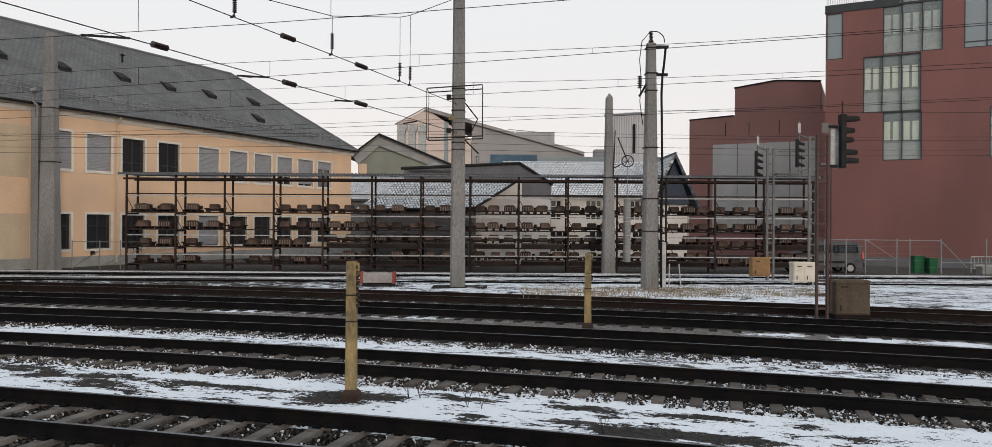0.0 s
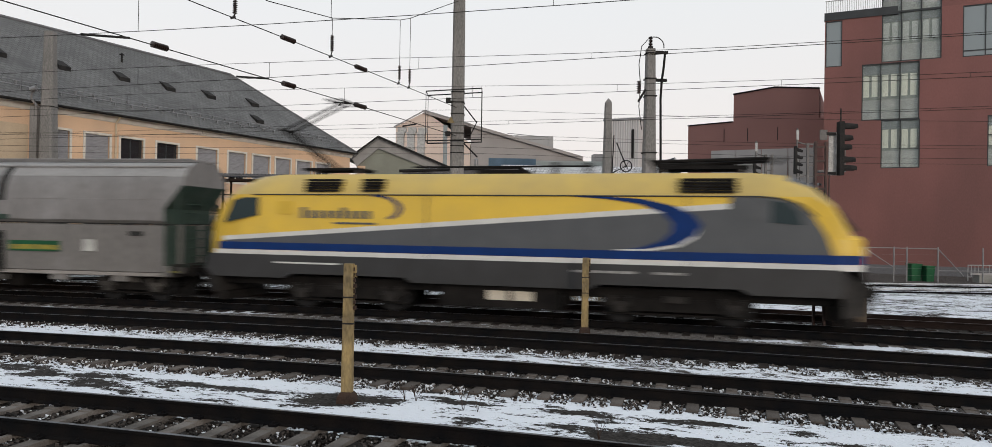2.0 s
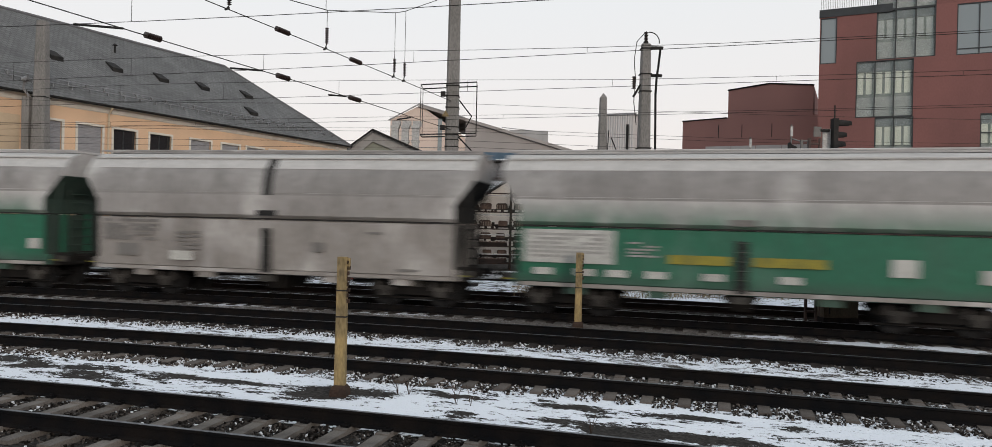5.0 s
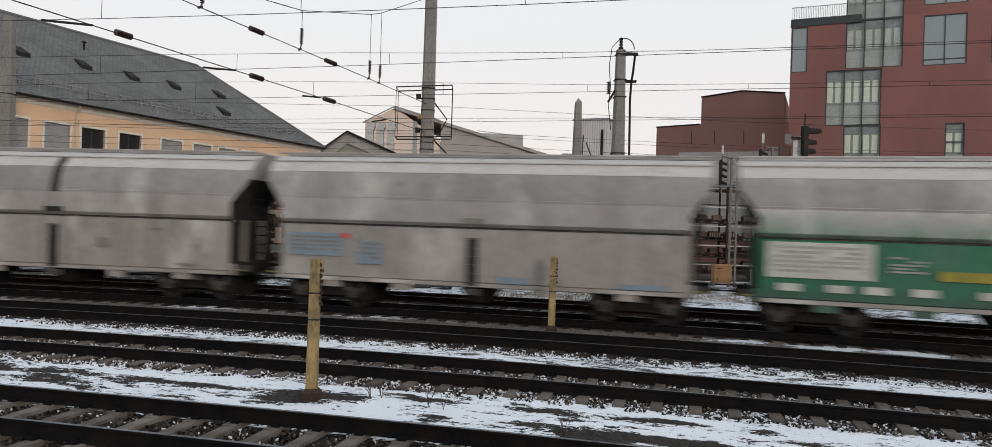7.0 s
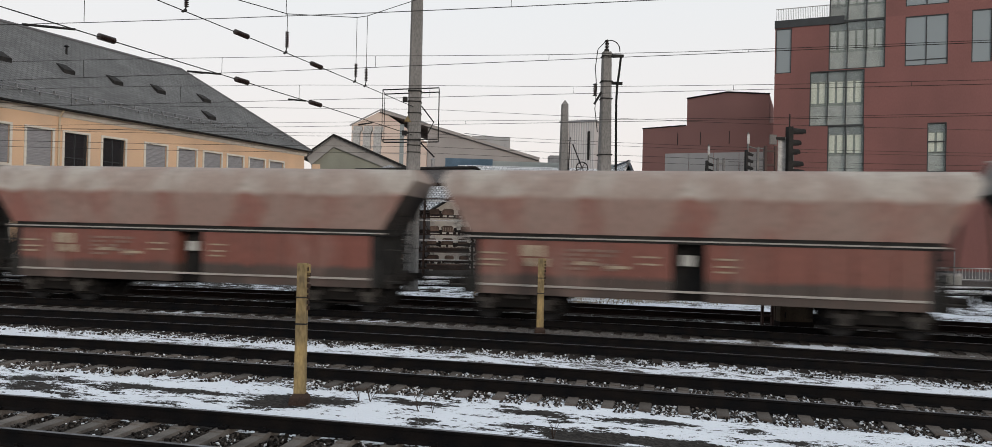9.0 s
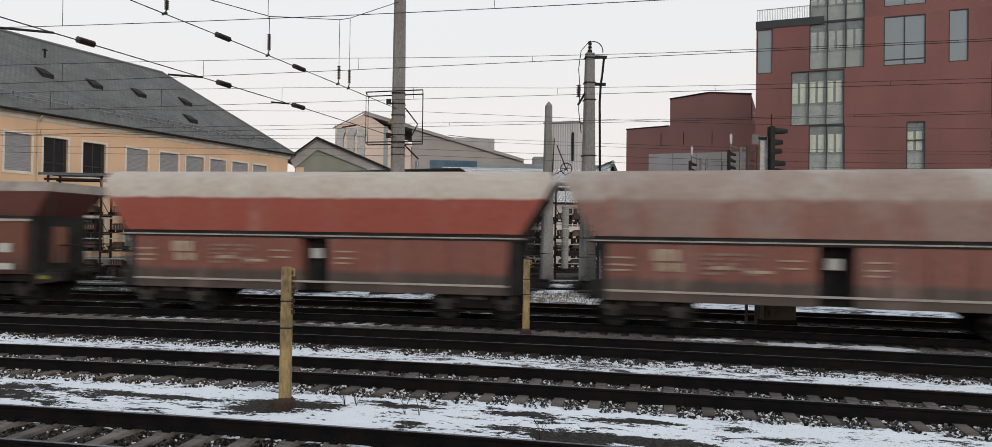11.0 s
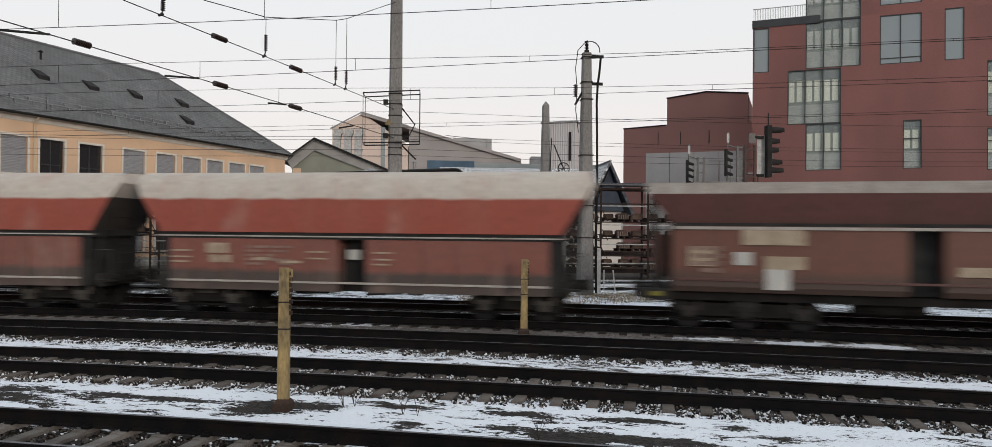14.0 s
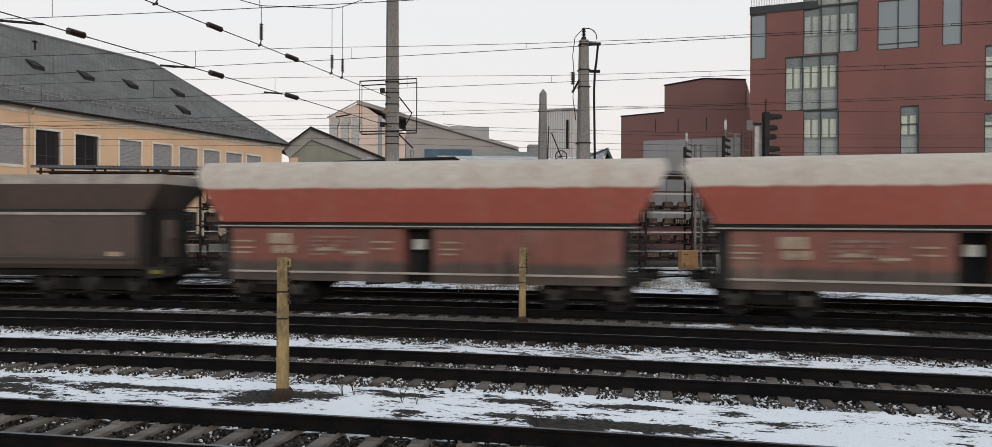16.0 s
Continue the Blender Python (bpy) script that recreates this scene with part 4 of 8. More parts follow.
def grey_annex():
    b = thing("grey_annex", "dark grey boarded annex with a shallow roof", "building", yard(0, 50, 0))
    part("body", Solid().prism_y([(-6.3, -0.2), (3.75, -0.2), (3.75, 5.35), (1.6, 6.75), (-6.3, 6.4)], 0, 5), GREY_CLAD, b)
    part("roof_edge", Solid().path([(-6.5, -0.1, 6.42), (1.6, -0.1, 6.82), (3.85, -0.1, 5.38)], 0.10, 6), STEEL_DARK, b)
    part("white_wall", Solid().prism_y([(-1.6, -0.2), (3.7, -0.2), (3.7, 4.35), (1.75, 4.5), (1.75, 5.65), (-1.6, 4.0)], -0.12, -0.003), WHITE_WALL, b)
    part("stovepipe", Solid().rod((-1.3, 0.5, 6.3), (-1.3, 0.5, 7.3), 0.12, 10).rod((-1.3, 0.5, 7.3), (-1.3, 0.5, 7.42), 0.2, 10, 0.05), STEEL_GREY, b)
    roof_plane("dormer_roof", [(-5.9, -0.2, 6.3), (-3.0, -0.2, 6.3), (-4.45, 3.5, 7.1)], DARK_TILE, b, 0.1)


grey_annex()


def small_house():
    b = thing("small_house", "low house with a snow-dusted roof and white gable", "house", yard(0, 46.5, 0))
    part("body", Solid().prism_y([(-8.4, -0.2), (-1.3, -0.2), (-1.3, 3.7), (-8.4, 3.7)], 0.4, 3.3), GREY_CLAD, b)
    part("gable_wall", Solid().prism_x([(0.4, -0.2), (3.3, -0.2), (3.3, 5.3), (0.4, 3.8)], -1.29, -1.05), WHITE_WALL, b)
    roof_plane("roof", [(-8.9, -0.3, 3.55), (-1.3, -0.3, 3.75), (1.35, 3.0, 5.6), (-6.6, 3.0, 5.55)], GREY_TILE, b, 0.14, "tiled roof dusted with snow")
    part("verge_board", Solid().path([(-1.25, -0.36, 3.72), (1.42, 2.98, 5.58)], 0.09, 6), STEEL_DARK, b)
    part("gutter", Solid().rod((-8.9, -0.36, 3.5), (-1.3, -0.36, 3.7), 0.07, 8), STEEL_DARK, b)
    part("door", Solid().box(-6.0, -5.0, 0.34, 0.398, -0.15, 2.0), RUST, b, "brown wooden door")


small_house()


def grey_gable_house():
    b = thing("gable_house", "house with a grey-green gable and dark roof", "house", yard(0, 85, 0))
    l, r, pk, zl, zp = -16.6, -5.0, -13.6, 11.0, 13.0
    part("wall", Solid().prism_y([(l + 0.5, -0.3), (-6.0, -0.3), (-6.0, 9.6), (pk, zp - 0.5), (l + 0.5, 10.6)], 0.5, 29), OLIVE_WALL, b)
    roof_plane("roof", [(-3.6, 0, 8.9), (-3.6, 30, 8.9), (pk, 30, zp), (pk, 0, zp)], HOUSE_ROOF, b, 0.25)
    roof_plane("roof", [(l - 0.6, 30, 10.3), (l - 0.6, 0, 10.3), (pk, 0, zp), (pk, 30, zp)], HOUSE_ROOF, b, 0.25)
    part("gable_band", Solid().prism_y([(l, 10.35), (pk, zp - 0.12), (-4.2, 9.0), (-4.9, 8.4), (pk, zp - 1.35), (l + 0.5, 9.5)], 0.2, 0.495), HOUSE_BAND, b, "pale grey boarded band under the verge")
    part("gable_end", Solid().box(l + 0.6, l + 1.5, 0.42, 0.496, 7.0, 9.6), PLASTER, b, "ochre plaster strip")
    part("gable_end", Solid().box(-8.4, -6.1, 0.42, 0.496, 7.0, 9.3), PLASTER, b, "ochre plaster strip")
    part("verge_board", Solid().path([(l - 0.6, -0.1, 10.25), (pk, -0.1, zp), (-3.6, -0.1, 8.85)], 0.12, 6), STEEL_DARK, b)
    roof_plane("lower_roof", [(-17, -8, 5.2), (-3, -8, 5.2), (-3, 0.2, 8.4), (-17, 0.2, 8.4)], SNOW_TILE, b, 0.2, "lower roof dusted with snow")
    part("lower_wall", Solid().box(-16.8, -3.2, -7.5, -7.2, -0.3, 5.1), GREY_CLAD, b)


HOUSE_ROOF = roof_mat("dark_grey_house_roof", (0.11, 0.11, 0.112), (0.14, 0.14, 0.142))
HOUSE_BAND = surf("grey_verge_boards", (0.30, 0.29, 0.28), (0.25, 0.24, 0.235), 1, rough=0.85)
grey_gable_house()


def far_hall():
    b = thing("factory_hall", "large pale factory hall with a long grey roof", "building", yard(0, 125, 0))
    part("hall", Solid().prism_y([(-17.0, -0.3), (-4.3, -0.3), (-4.3, 17.0), (-12.0, 22.2), (-17.0, 19.6)], 0, 20), FAR_WALL, b)
    part("low_wall", Solid().box(-4.2, 22, 2, 20, -0.3, 12.0), FAR_ROOF, b)
    roof_plane("roof", [(-12.2, -0.4, 22.4), (15.0, -0.4, 15.0), (15.0, 20, 15.0), (-12.2, 20, 22.4)], FAR_ROOF, b, 0.5, "long sloping grey roof")
    part("gable_trim", Solid().path([(-17.3, -0.3, 19.5), (-12.1, -0.3, 22.4), (-4.3, -0.5, 20.2)], 0.12, 6), GREY_PANEL, b)
    part("cladding", Solid().prism_y([(-4.2, 12), (15, 12), (15, 14.5), (-4.2, 19.7)], 0.1, 1.5), FAR_ROOF, b)
    s = Solid()
    for z in (4, 6.2, 8.4, 10.6, 12.8, 15.0, 17.0):
        s.box(-16.9, -4.4, -0.06, -0.003, z, z + 0.08)
    part("cladding_joint", s, GREY_PANEL, b)
    part("window_strip", Solid().box(-8.9, -8.2, -0.05, -0.003, 9, 20), PANE_BLUE, b)
    for x in (-14.4, -12.9, -11.4):
        v = Solid().box(x, x + 1.0, -18, -17, 10.5, 16.0).box(x - 0.1, x + 1.1, -18.1, -16.9, 14.0, 14.3).box(x - 0.1, x + 1.1, -18.1, -16.9, 16.0, 16.4).box(x + 0.1, x + 1.3, -18.05, -16.95, 16.4, 17.1)
        part("vent_shaft", v, STEEL_WHITE, b, "pale sheet-metal ventilation shaft")
    part("vent_base", Solid().box(-17, -9, -19, -16.5, 9.8, 10.6), FAR_ROOF, b)
    part("rail", Solid().path([(2, 0, 18.8), (9, 0, 18.2), (9, 0, 16.7)], 0.06, 5), STEEL_GREY, b)
    part("roof_house", Solid().box(3.5, 10.5, 8, 14, 15.5, 19.4), GREY_PANEL, b)


far_hall()


def low_sheds():
    b = thing("industrial_shed", "low shed clad in pale and blue sheet metal", "building", yard(0, 90, 0))
    s = Solid()
    for i in range(36):
        s.box(-0.8 + i * 0.16, -0.8 + i * 0.16 + 0.08, -0.05, 0, 9.0, 11.2)
    s.box(-0.8, 5.0, 0, 8, -0.3, 11.2)
    part("blue_front", s, BLUE_METAL, b, "blue corrugated sheet wall")
    s = Solid()
    s.box(5.0, 22.0, 0.2, 8, -0.3, 11.0)
    for i in range(60):
        s.box(5.0 + i * 0.28, 5.0 + i * 0.28 + 0.14, 0.15, 0.2, 8.5, 11.0)
    part("pale_front", s, SHED_PALE, b, "pale green-grey sheet wall")
    part("roof_unit", Solid().box(12.2, 14.8, 1, 3, 11.0, 12.0), STEEL_GREY, b)
    for x in (6.5, 10.5):
        part("window", Solid().box(x, x + 2.4, 0.10, 0.145, 9.4, 10.3), PANE_DARK, b)


SHED_PALE = surf("pale_green_grey_sheet", (0.42, 0.46, 0.46), (0.36, 0.40, 0.40), 0.5, rough=0.6, grain=0.05)
low_sheds()


TOWER_SHEET = surf("pale_corrugated_sheet", (0.60, 0.58, 0.58), (0.52, 0.50, 0.50), 0.8, (1, 1, 0.2), rough=0.6, grain=0.05)


def metal_tower():
    b = thing("metal_tower", "tower clad in pale vertical corrugated sheet", "tower", yard(9.0, 62, 0, math.degrees(math.atan2(-0.452745, 0.89164))))
    s = Solid()
    s.box(0.2, 3.2, 0, 3, -0.3, 11.8)
    part("shaft", s, TOWER_SHEET, b)
    rib = Solid().loft([[(-0.05, 0, z), (-0.025, -0.07, z), (0.025, -0.07, z), (0.05, 0, z)] for z in (-0.3, 11.8)]).mesh("rib", TOWER_SHEET)
    for i in range(15):
        o = new("rib", rib)
        o.parent = b
        o.location.x = 0.27 + i * 0.205
    part("cap", Solid().box(0.1, 3.3, -0.1, 3.1, 11.8, 11.95), STEEL_GREY, b)
    part("louvre", Solid().box(2.6, 2.8, -0.09, -0.062, 8.6, 11.0), STEEL_DARK, b)


metal_tower()


def tarmac_far():
    b = thing("roofline", "grey roofs of houses far behind the yard", "houses", yard(0, 160, 0))
    part("rear_block", Solid().prism_y([(-60, -1), (60, -1), (60, 9), (30, 9.5), (28, 8), (-10, 8.4), (-60, 8)], 0, 12), FAR_ROOF, b)


tarmac_far()


# ---- the long rack of spare parts ----
PALE_PART = surf("pale_painted_rib", (0.30, 0.25, 0.22), (0.16, 0.12, 0.10), 4, rough=0.8)


def storage_rack():
    r = thing("storage_rack", "long rusty steel rack under a corrugated roof", "rack", yard(0, 42, 0))
    post_m = Solid().box(-0.05, 0.05, -0.05, 0.05, -0.15, 5.42).box(-0.09, 0.09, -0.09, 0.09, -0.15, -0.06).mesh("post", RACK_STEEL)
    n, pitch, u0 = 14, 2.807, -21.15
    shelves = (0.33, 1.30, 2.30, 3.28)
    bars = (0.82, 1.93, 3.06, 4.17)
    for i in range(n + 1):
        for y in (0.0, 1.3):
            p = new("post", post_m)
            p.parent = r
            p.matrix_basis = pose(u0 + i * pitch, y, 0)
    brace_m = Solid().rod((0.04, 0.02, 0.0), (0.42, 0.02, -0.72), 0.022, 6).mesh("brace", RACK_STEEL)
    cross_m = Solid().box(-0.03, 0.03, 0.05, 1.25, -0.05, 0.03).mesh("cross_beam", RACK_STEEL)
    front_m = Solid().box(0.05, pitch - 0.05, -0.035, 0.035, -0.025, 0.035).mesh("front_bar", STEEL_WHITE)
    deck_m = Solid().box(0.05, pitch - 0.05, 0.06, 1.2, -0.07, -0.01).mesh("shelf_beam", RACK_STEEL)
    for i in range(n):
        for z, zs in zip(bars, shelves):
            for me, name, h in ((front_m, "front_bar", z), (deck_m, "shelf_beam", zs)):
                o = new(name, me)
                o.parent = r
                o.matrix_basis = pose(u0 + i * pitch, 0, h)
            if z < 4.0:
                o = new("brace", brace_m)
                o.parent = r
                o.matrix_basis = pose(u0 + i * pitch, 0, z + 0.95)
    for i in range(n + 1):
        for z in shelves:
            o = new("cross_beam", cross_m)
            o.parent = r
            o.matrix_basis = pose(u0 + i * pitch, 0, z - 0.12)
    part("tie_beam", Solid().box(u0, u0 + n * pitch, -0.06, 0.0, 4.26, 4.33), RACK_STEEL, r)
    part("top_beam", Solid().box(u0 - 0.2, u0 + n * pitch + 0.2, -0.06, 0.06, 5.1, 5.22).box(u0 - 0.2, u0 + n * pitch + 0.2, 1.24, 1.36, 5.1, 5.22), RACK_STEEL, r)
    s = Solid()
    x = u0 - 0.35
    while x < u0 + n * pitch + 0.3:
        s.prism_y([(x, 5.46), (x + 0.07, 5.52), (x + 0.14, 5.46), (x + 0.21, 5.40), (x + 0.21, 5.385), (x + 0.14, 5.445), (x + 0.07, 5.505), (x, 5.445)], -0.35, 1.7)
        x += 0.21
    s.box(u0 - 0.35, u0 + n * pitch + 0.3, -0.36, -0.3, 5.36, 5.44)
    part("roof", s, GREY_CLAD, r, "dark corrugated roof sheet")
    # machine parts on the shelves
    def motor():
        a = thing("point_machine", "rusty point machine lying on a rack shelf", "machine part", group="machines on the rack")
        s = Solid().box(-0.42, 0.42, -0.25, 0.25, 0, 0.10).box(-0.40, -0.3, -0.35, 0.35, -0.04, 0).box(0.3, 0.40, -0.35, 0.35, -0.04, 0)
        part("base", s, DARK_PART, a)
        s = Solid().loft([[(-0.26, -0.2, 0.1), (0.24, -0.2, 0.1), (0.24, 0.2, 0.1), (-0.26, 0.2, 0.1)], [(-0.26, -0.2, 0.30), (0.24, -0.2, 0.30), (0.24, 0.2, 0.30), (-0.26, 0.2, 0.30)],
                          [(-0.2, -0.16, 0.36), (0.2, -0.16, 0.36), (0.2, 0.16, 0.36), (-0.2, 0.16, 0.36)]])
        part("housing", s, RUST_PART, a)
        part("rod", Solid().rod((-0.6, -0.1, 0.14), (0.62, -0.1, 0.14), 0.025, 6).rod((-0.6, 0.12, 0.1), (0.5, 0.12, 0.1), 0.03, 6), DARK_PART, a)
        return a

    def gearbox():
        a = thing("switch_gear", "rusty ribbed switch gear on a wooden pallet", "machine part", group="machines on the rack")
        feet = [(-0.5, 0.08), (-0.5, 0.05)]
        for x in (-0.4, 0.0, 0.4):
            feet += [(x - 0.06, 0.05), (x - 0.06, -0.055), (x + 0.06, -0.055), (x + 0.06, 0.05)]
        part("pallet", Solid().prism_y(feet + [(0.5, 0.05), (0.5, 0.08)], -0.38, 0.38), DARK_PART, a)
        part("case", Solid().loft([[(-0.34, -0.22, 0.08), (0.36, -0.22, 0.08), (0.36, 0.22, 0.08), (-0.34, 0.22, 0.08)], [(-0.36, -0.22, 0.34), (0.30, -0.22, 0.34), (0.30, 0.22, 0.34), (-0.36, 0.22, 0.34)], [(-0.26, -0.18, 0.43), (0.2, -0.18, 0.43), (0.2, 0.18, 0.43), (-0.26, 0.18, 0.43)]]), RUST_PART, a)
        for k in range(5):
            part("rib", Solid().box(-0.3 + k * 0.14, -0.25 + k * 0.14, -0.25, -0.22, 0.1, 0.33), PALE_PART, a, "pale rib")
        part("drum", Solid().rod((0.36, 0, 0.2), (0.52, 0, 0.2), 0.11, 10), DARK_PART, a)
        return a

    def crate():
        a = thing("parts_tray", "long dark tray packed with rusty track parts", "tray", group="trays on the rack")
        part("tray", Solid().prism_x([(-0.42, 0.20), (-0.42, 0), (0.42, 0), (0.42, 0.20), (0.38, 0.20), (0.38, 0.03), (-0.38, 0.03), (-0.38, 0.20)], -1.22, 1.22), DARK_PART, a)
        teeth = [(-1.2, 0.04)]
        for i in range(30):
            x = -1.2 + i * 0.08
            teeth += [(x, 0.17), (x + 0.03, 0.27), (x + 0.055, 0.27), (x + 0.08, 0.17)]
        part("ribbed_load", Solid().prism_y(teeth + [(1.2, 0.04)], -0.36, 0.36), RUST_PART, a)
        return a
    m0, c0, m1 = motor(), crate(), gearbox()
    for o in m0.children:
        for q in o.data.vertices:
            q.co = (q.co.x * 1.05, q.co.y, q.co.z * 1.12)
    rng = random.Random(11)
    base = yard(0, 42, 0)
    for i in range(n):
        for li, z in enumerate(shelves, 1):
            zz = z + 0.048
            if i >= 4 and li in (1, 2) and rng.random() < 0.88:
                copy_thing(c0, base @ pose(u0 + (i + 0.5) * pitch, 0.62, zz - 0.055, 0, 0, rng.uniform(-1, 1)))
                zz += 0.27
            ucs = [0.72, 2.05] if i < 2 else [0.5, 1.42, 2.3]
            for k, uu in enumerate(ucs):
                if i == 1 and li in (1, 2) and k > 0 or (i == 2 and li >= 3) or rng.random() < 0.08:
                    continue
                u = u0 + i * pitch + uu + rng.uniform(-0.1, 0.1)
                copy_thing(m1 if rng.random() < 0.45 else m0, base @ pose(u, 0.62 + rng.uniform(-0.06, 0.06), zz, 0, 0, rng.choice((0, 180)) + rng.uniform(-6, 6)))
        m1.matrix_basis = base @ pose(u0 + 0.6, 0.62, shelves[3] + 0.048)
    m0.matrix_basis = base @ pose(u0 + 2 * pitch + 0.5, 0.62, shelves[2] + 0.048)
    c0.matrix_basis = base @ pose(u0 + 9 * pitch + 1.3, 0.62, -0.10)


storage_rack()


# ---- insulators ----
def string_insulator(p, q, parent, r=0.06, n=7):
    """A turned porcelain body with n sheds from p to q."""
    p, q = Vector(p), Vector(q)
    d = (q - p).normalized()
    a = d.orthogonal().normalized()
    b = d.cross(a)
    rings = []
    for i in range(n):
        for f, k in ((0.0, 0.4), (0.2, 1.0), (0.45, 0.85), (0.7, 0.4)):
            c = p.lerp(q, (i + f) / n)
            rings.append([c + (a * math.cos(j * math.tau / 8) + b * math.sin(j * math.tau / 8)) * r * k for j in range(8)])
    part("insulator", Solid().loft(rings), INSUL, parent, smooth=True)


# ---- poles ----
def concrete_pole(u, v, top, half0, half1, label):
    """A tapering square concrete mast with chamfered edges."""
    p = thing("concrete_mast", label, "mast", yard(u, v, 0), group="catenary masts")
    ring = lambda h, z: [(a * h, b * h, z) for a, b in ((-1, -0.7), (-0.7, -1), (0.7, -1), (1, -0.7), (1, 0.7), (0.7, 1), (-0.7, 1), (-1, 0.7))]
    part("shaft", Solid().loft([ring(half0, -0.4), ring(half0 + (half1 - half0) * 0.5, top / 2), ring(half1, top)]), POLE, p)
    return p


def ring_band(p, z, half, name="band"):
    part(name, Solid().box(-half, half, -half, half, z - 0.022, z + 0.022), STEEL_DARK, p)


main = concrete_pole(-1.67, 32.1, 15.0, 0.325, 0.235, "tall square concrete mast with a wire cage round it")
cage = part("guard_cage", Solid().rod((-1.35, -0.5, 8.5), (1.05, -0.5, 8.67), 0.026, 6), STEEL_DARK, main, "thin steel guard frame")
for p, q, r in [((-1.35, 0.5, 8.5), (1.05, 0.5, 8.67), 0.026)] + [((-1.35, y, 6.36), (1.05, y, 6.46), 0.026) for y in (-0.5, 0.5)] \
        + [((x, y, z0), (x, y, z1), 0.014) for x, z0, z1 in ((-1.35, 6.36, 8.5), (1.05, 6.46, 8.67)) for y in (-0.5, 0.5)] \
        + [((x, -0.5, z), (x, 0.5, z), 0.016) for x, z in ((-1.35, 6.36), (-1.35, 8.5), (1.05, 6.46), (1.05, 8.67))]:
    part("cage_bar", Solid().rod(p, q, r, 6), STEEL_DARK, cage)
for z in (8.55, 8.1, 7.6, 6.75, 6.42, 6.2, 5.9):
    ring_band(main, z, 0.295)
part("bracket", Solid().path([(0.3, -0.3, 7.9), (0.85, -0.4, 7.2), (0.6, -0.4, 6.7)], 0.03, 6).path([(0.3, -0.35, 6.3), (0.9, -0.4, 5.7)], 0.035, 6).box(-0.5, -0.3, -0.45, -0.2, 8.05, 8.25).box(-0.5, -0.3, -0.45, -0.2, 6.6, 6.8), STEEL_DARK, main)
part("foot_slab", Solid().box(-1.1, 1.3, -0.7, 0.7, -0.35, -0.07), DARK_PART, main)
sign = Solid().prism_y([(-0.42, 7.15), (-0.1, 7.15), (-0.26, 7.42)], -0.56, -0.54)
part("warning_sign", sign, YELLOW_POST, main, "small yellow warning triangle")

second = concrete_pole(6.65, 31.7, 10.5, 0.35, 0.19, "concrete mast carrying a cable end and insulators")
for z in (10.3, 9.2, 8.45, 6.0, 3.8, 2.4):
    ring_band(second, z, 0.37 - z * 0.0135)
part("cap", Solid().rod((0, 0, 10.5), (0, 0, 10.62), 0.11, 8), STEEL_DARK, second)
string_insulator((0, 0, 10.62), (0, 0, 11.06), second, 0.10, 7)
hoop = [(0.0, -0.05, 11.05)] + [(0.15 + 0.42 * math.sin(a), -0.05, 10.6 + 0.42 * math.cos(a)) for a in np.linspace(-0.3, 1.7, 9)]
part("cable_loop", Solid().path(hoop, 0.022, 6), WIRE, second)
hoop = [(-0.05, -0.05, 11.0), (-0.4, -0.05, 10.6), (-0.5, -0.05, 9.8), (-0.42, -0.05, 8.9), (-0.48, -0.05, 8.0), (-0.35, -0.05, 7.0)]
part("jumper_cable", Solid().path(hoop, 0.018, 6), WIRE, second)
part("arm", Solid().box(0.18, 0.75, -0.06, 0.06, 10.30, 10.42), STEEL_DARK, second)
part("arm", Solid().box(0.18, 0.72, -0.05, 0.05, 9.1, 9.22), STEEL_DARK, second)
fat = [(0.62, -0.05, 10.3), (0.55, -0.08, 9.6), (0.48, -0.1, 9.1), (0.42, -0.2, 8.3), (0.42, -0.3, 7.0), (0.44, -0.34, 5.0), (0.4, -0.36, 2.5), (0.42, -0.36, 0)]
part("power_cable", Solid().path(fat, 0.05, 8), RUBBER, second, "thick black cable down the mast")
string_insulator((-0.5, -0.1, 8.55), (-0.5, -0.1, 9.12), second, 0.11, 6)
part("insulator_arm", Solid().rod((-0.2, -0.1, 8.75), (-0.52, -0.1, 8.2), 0.05, 6), STEEL_DARK, second)

third = concrete_pole(6.28, 41.0, 9.75, 0.37, 0.185, "old concrete mast with a pulley wheel")
s = Solid()
ringp = [(1.0 + 0.32 * math.cos(a), -0.3, 6.2 + 0.32 * math.sin(a)) for a in np.linspace(0, math.tau, 17)]
s.path(ringp, 0.03, 6)
for k in range(3):
    a = k * math.pi / 3
    s.rod((1.0 + 0.32 * math.cos(a), -0.3, 6.2 + 0.32 * math.sin(a)), (1.0 - 0.32 * math.cos(a), -0.3, 6.2 - 0.32 * math.sin(a)), 0.018, 5)
part("tension_wheel", s, STEEL_DARK, third, "spoked tension wheel")
part("wheel_arm", Solid().path([(0.2, -0.3, 5.8), (1.0, -0.3, 6.2), (0.45, -0.3, 7.5)], 0.035, 6).rod((0.3, -0.3, 7.9), (0.2, -0.3, 5.2), 0.03, 6), STEEL_DARK, third)
s = Solid()
for k in range(14):
    s.rod((1.02, -0.1, 0.6 + k * 0.25), (1.02, -0.1, 0.83 + k * 0.25), 0.2, 12)
s.rod((1.02, -0.1, 4.1), (1.02, -0.1, 6.0), 0.02, 6)
part("weight_stack", s, CONCRETE, third, "stack of round tension weights")
ring_band(third, 5.3, 0.34)
part("cap", Solid().loft([[(-0.185, -0.185, 9.75), (0.185, -0.185, 9.75), (0.185, 0.185, 9.75), (-0.185, 0.185, 9.75)], [(-0.02, -0.02, 10.0), (0.02, -0.02, 10.0), (0.02, 0.02, 10.0), (-0.02, 0.02, 10.0)]]), POLE, third)

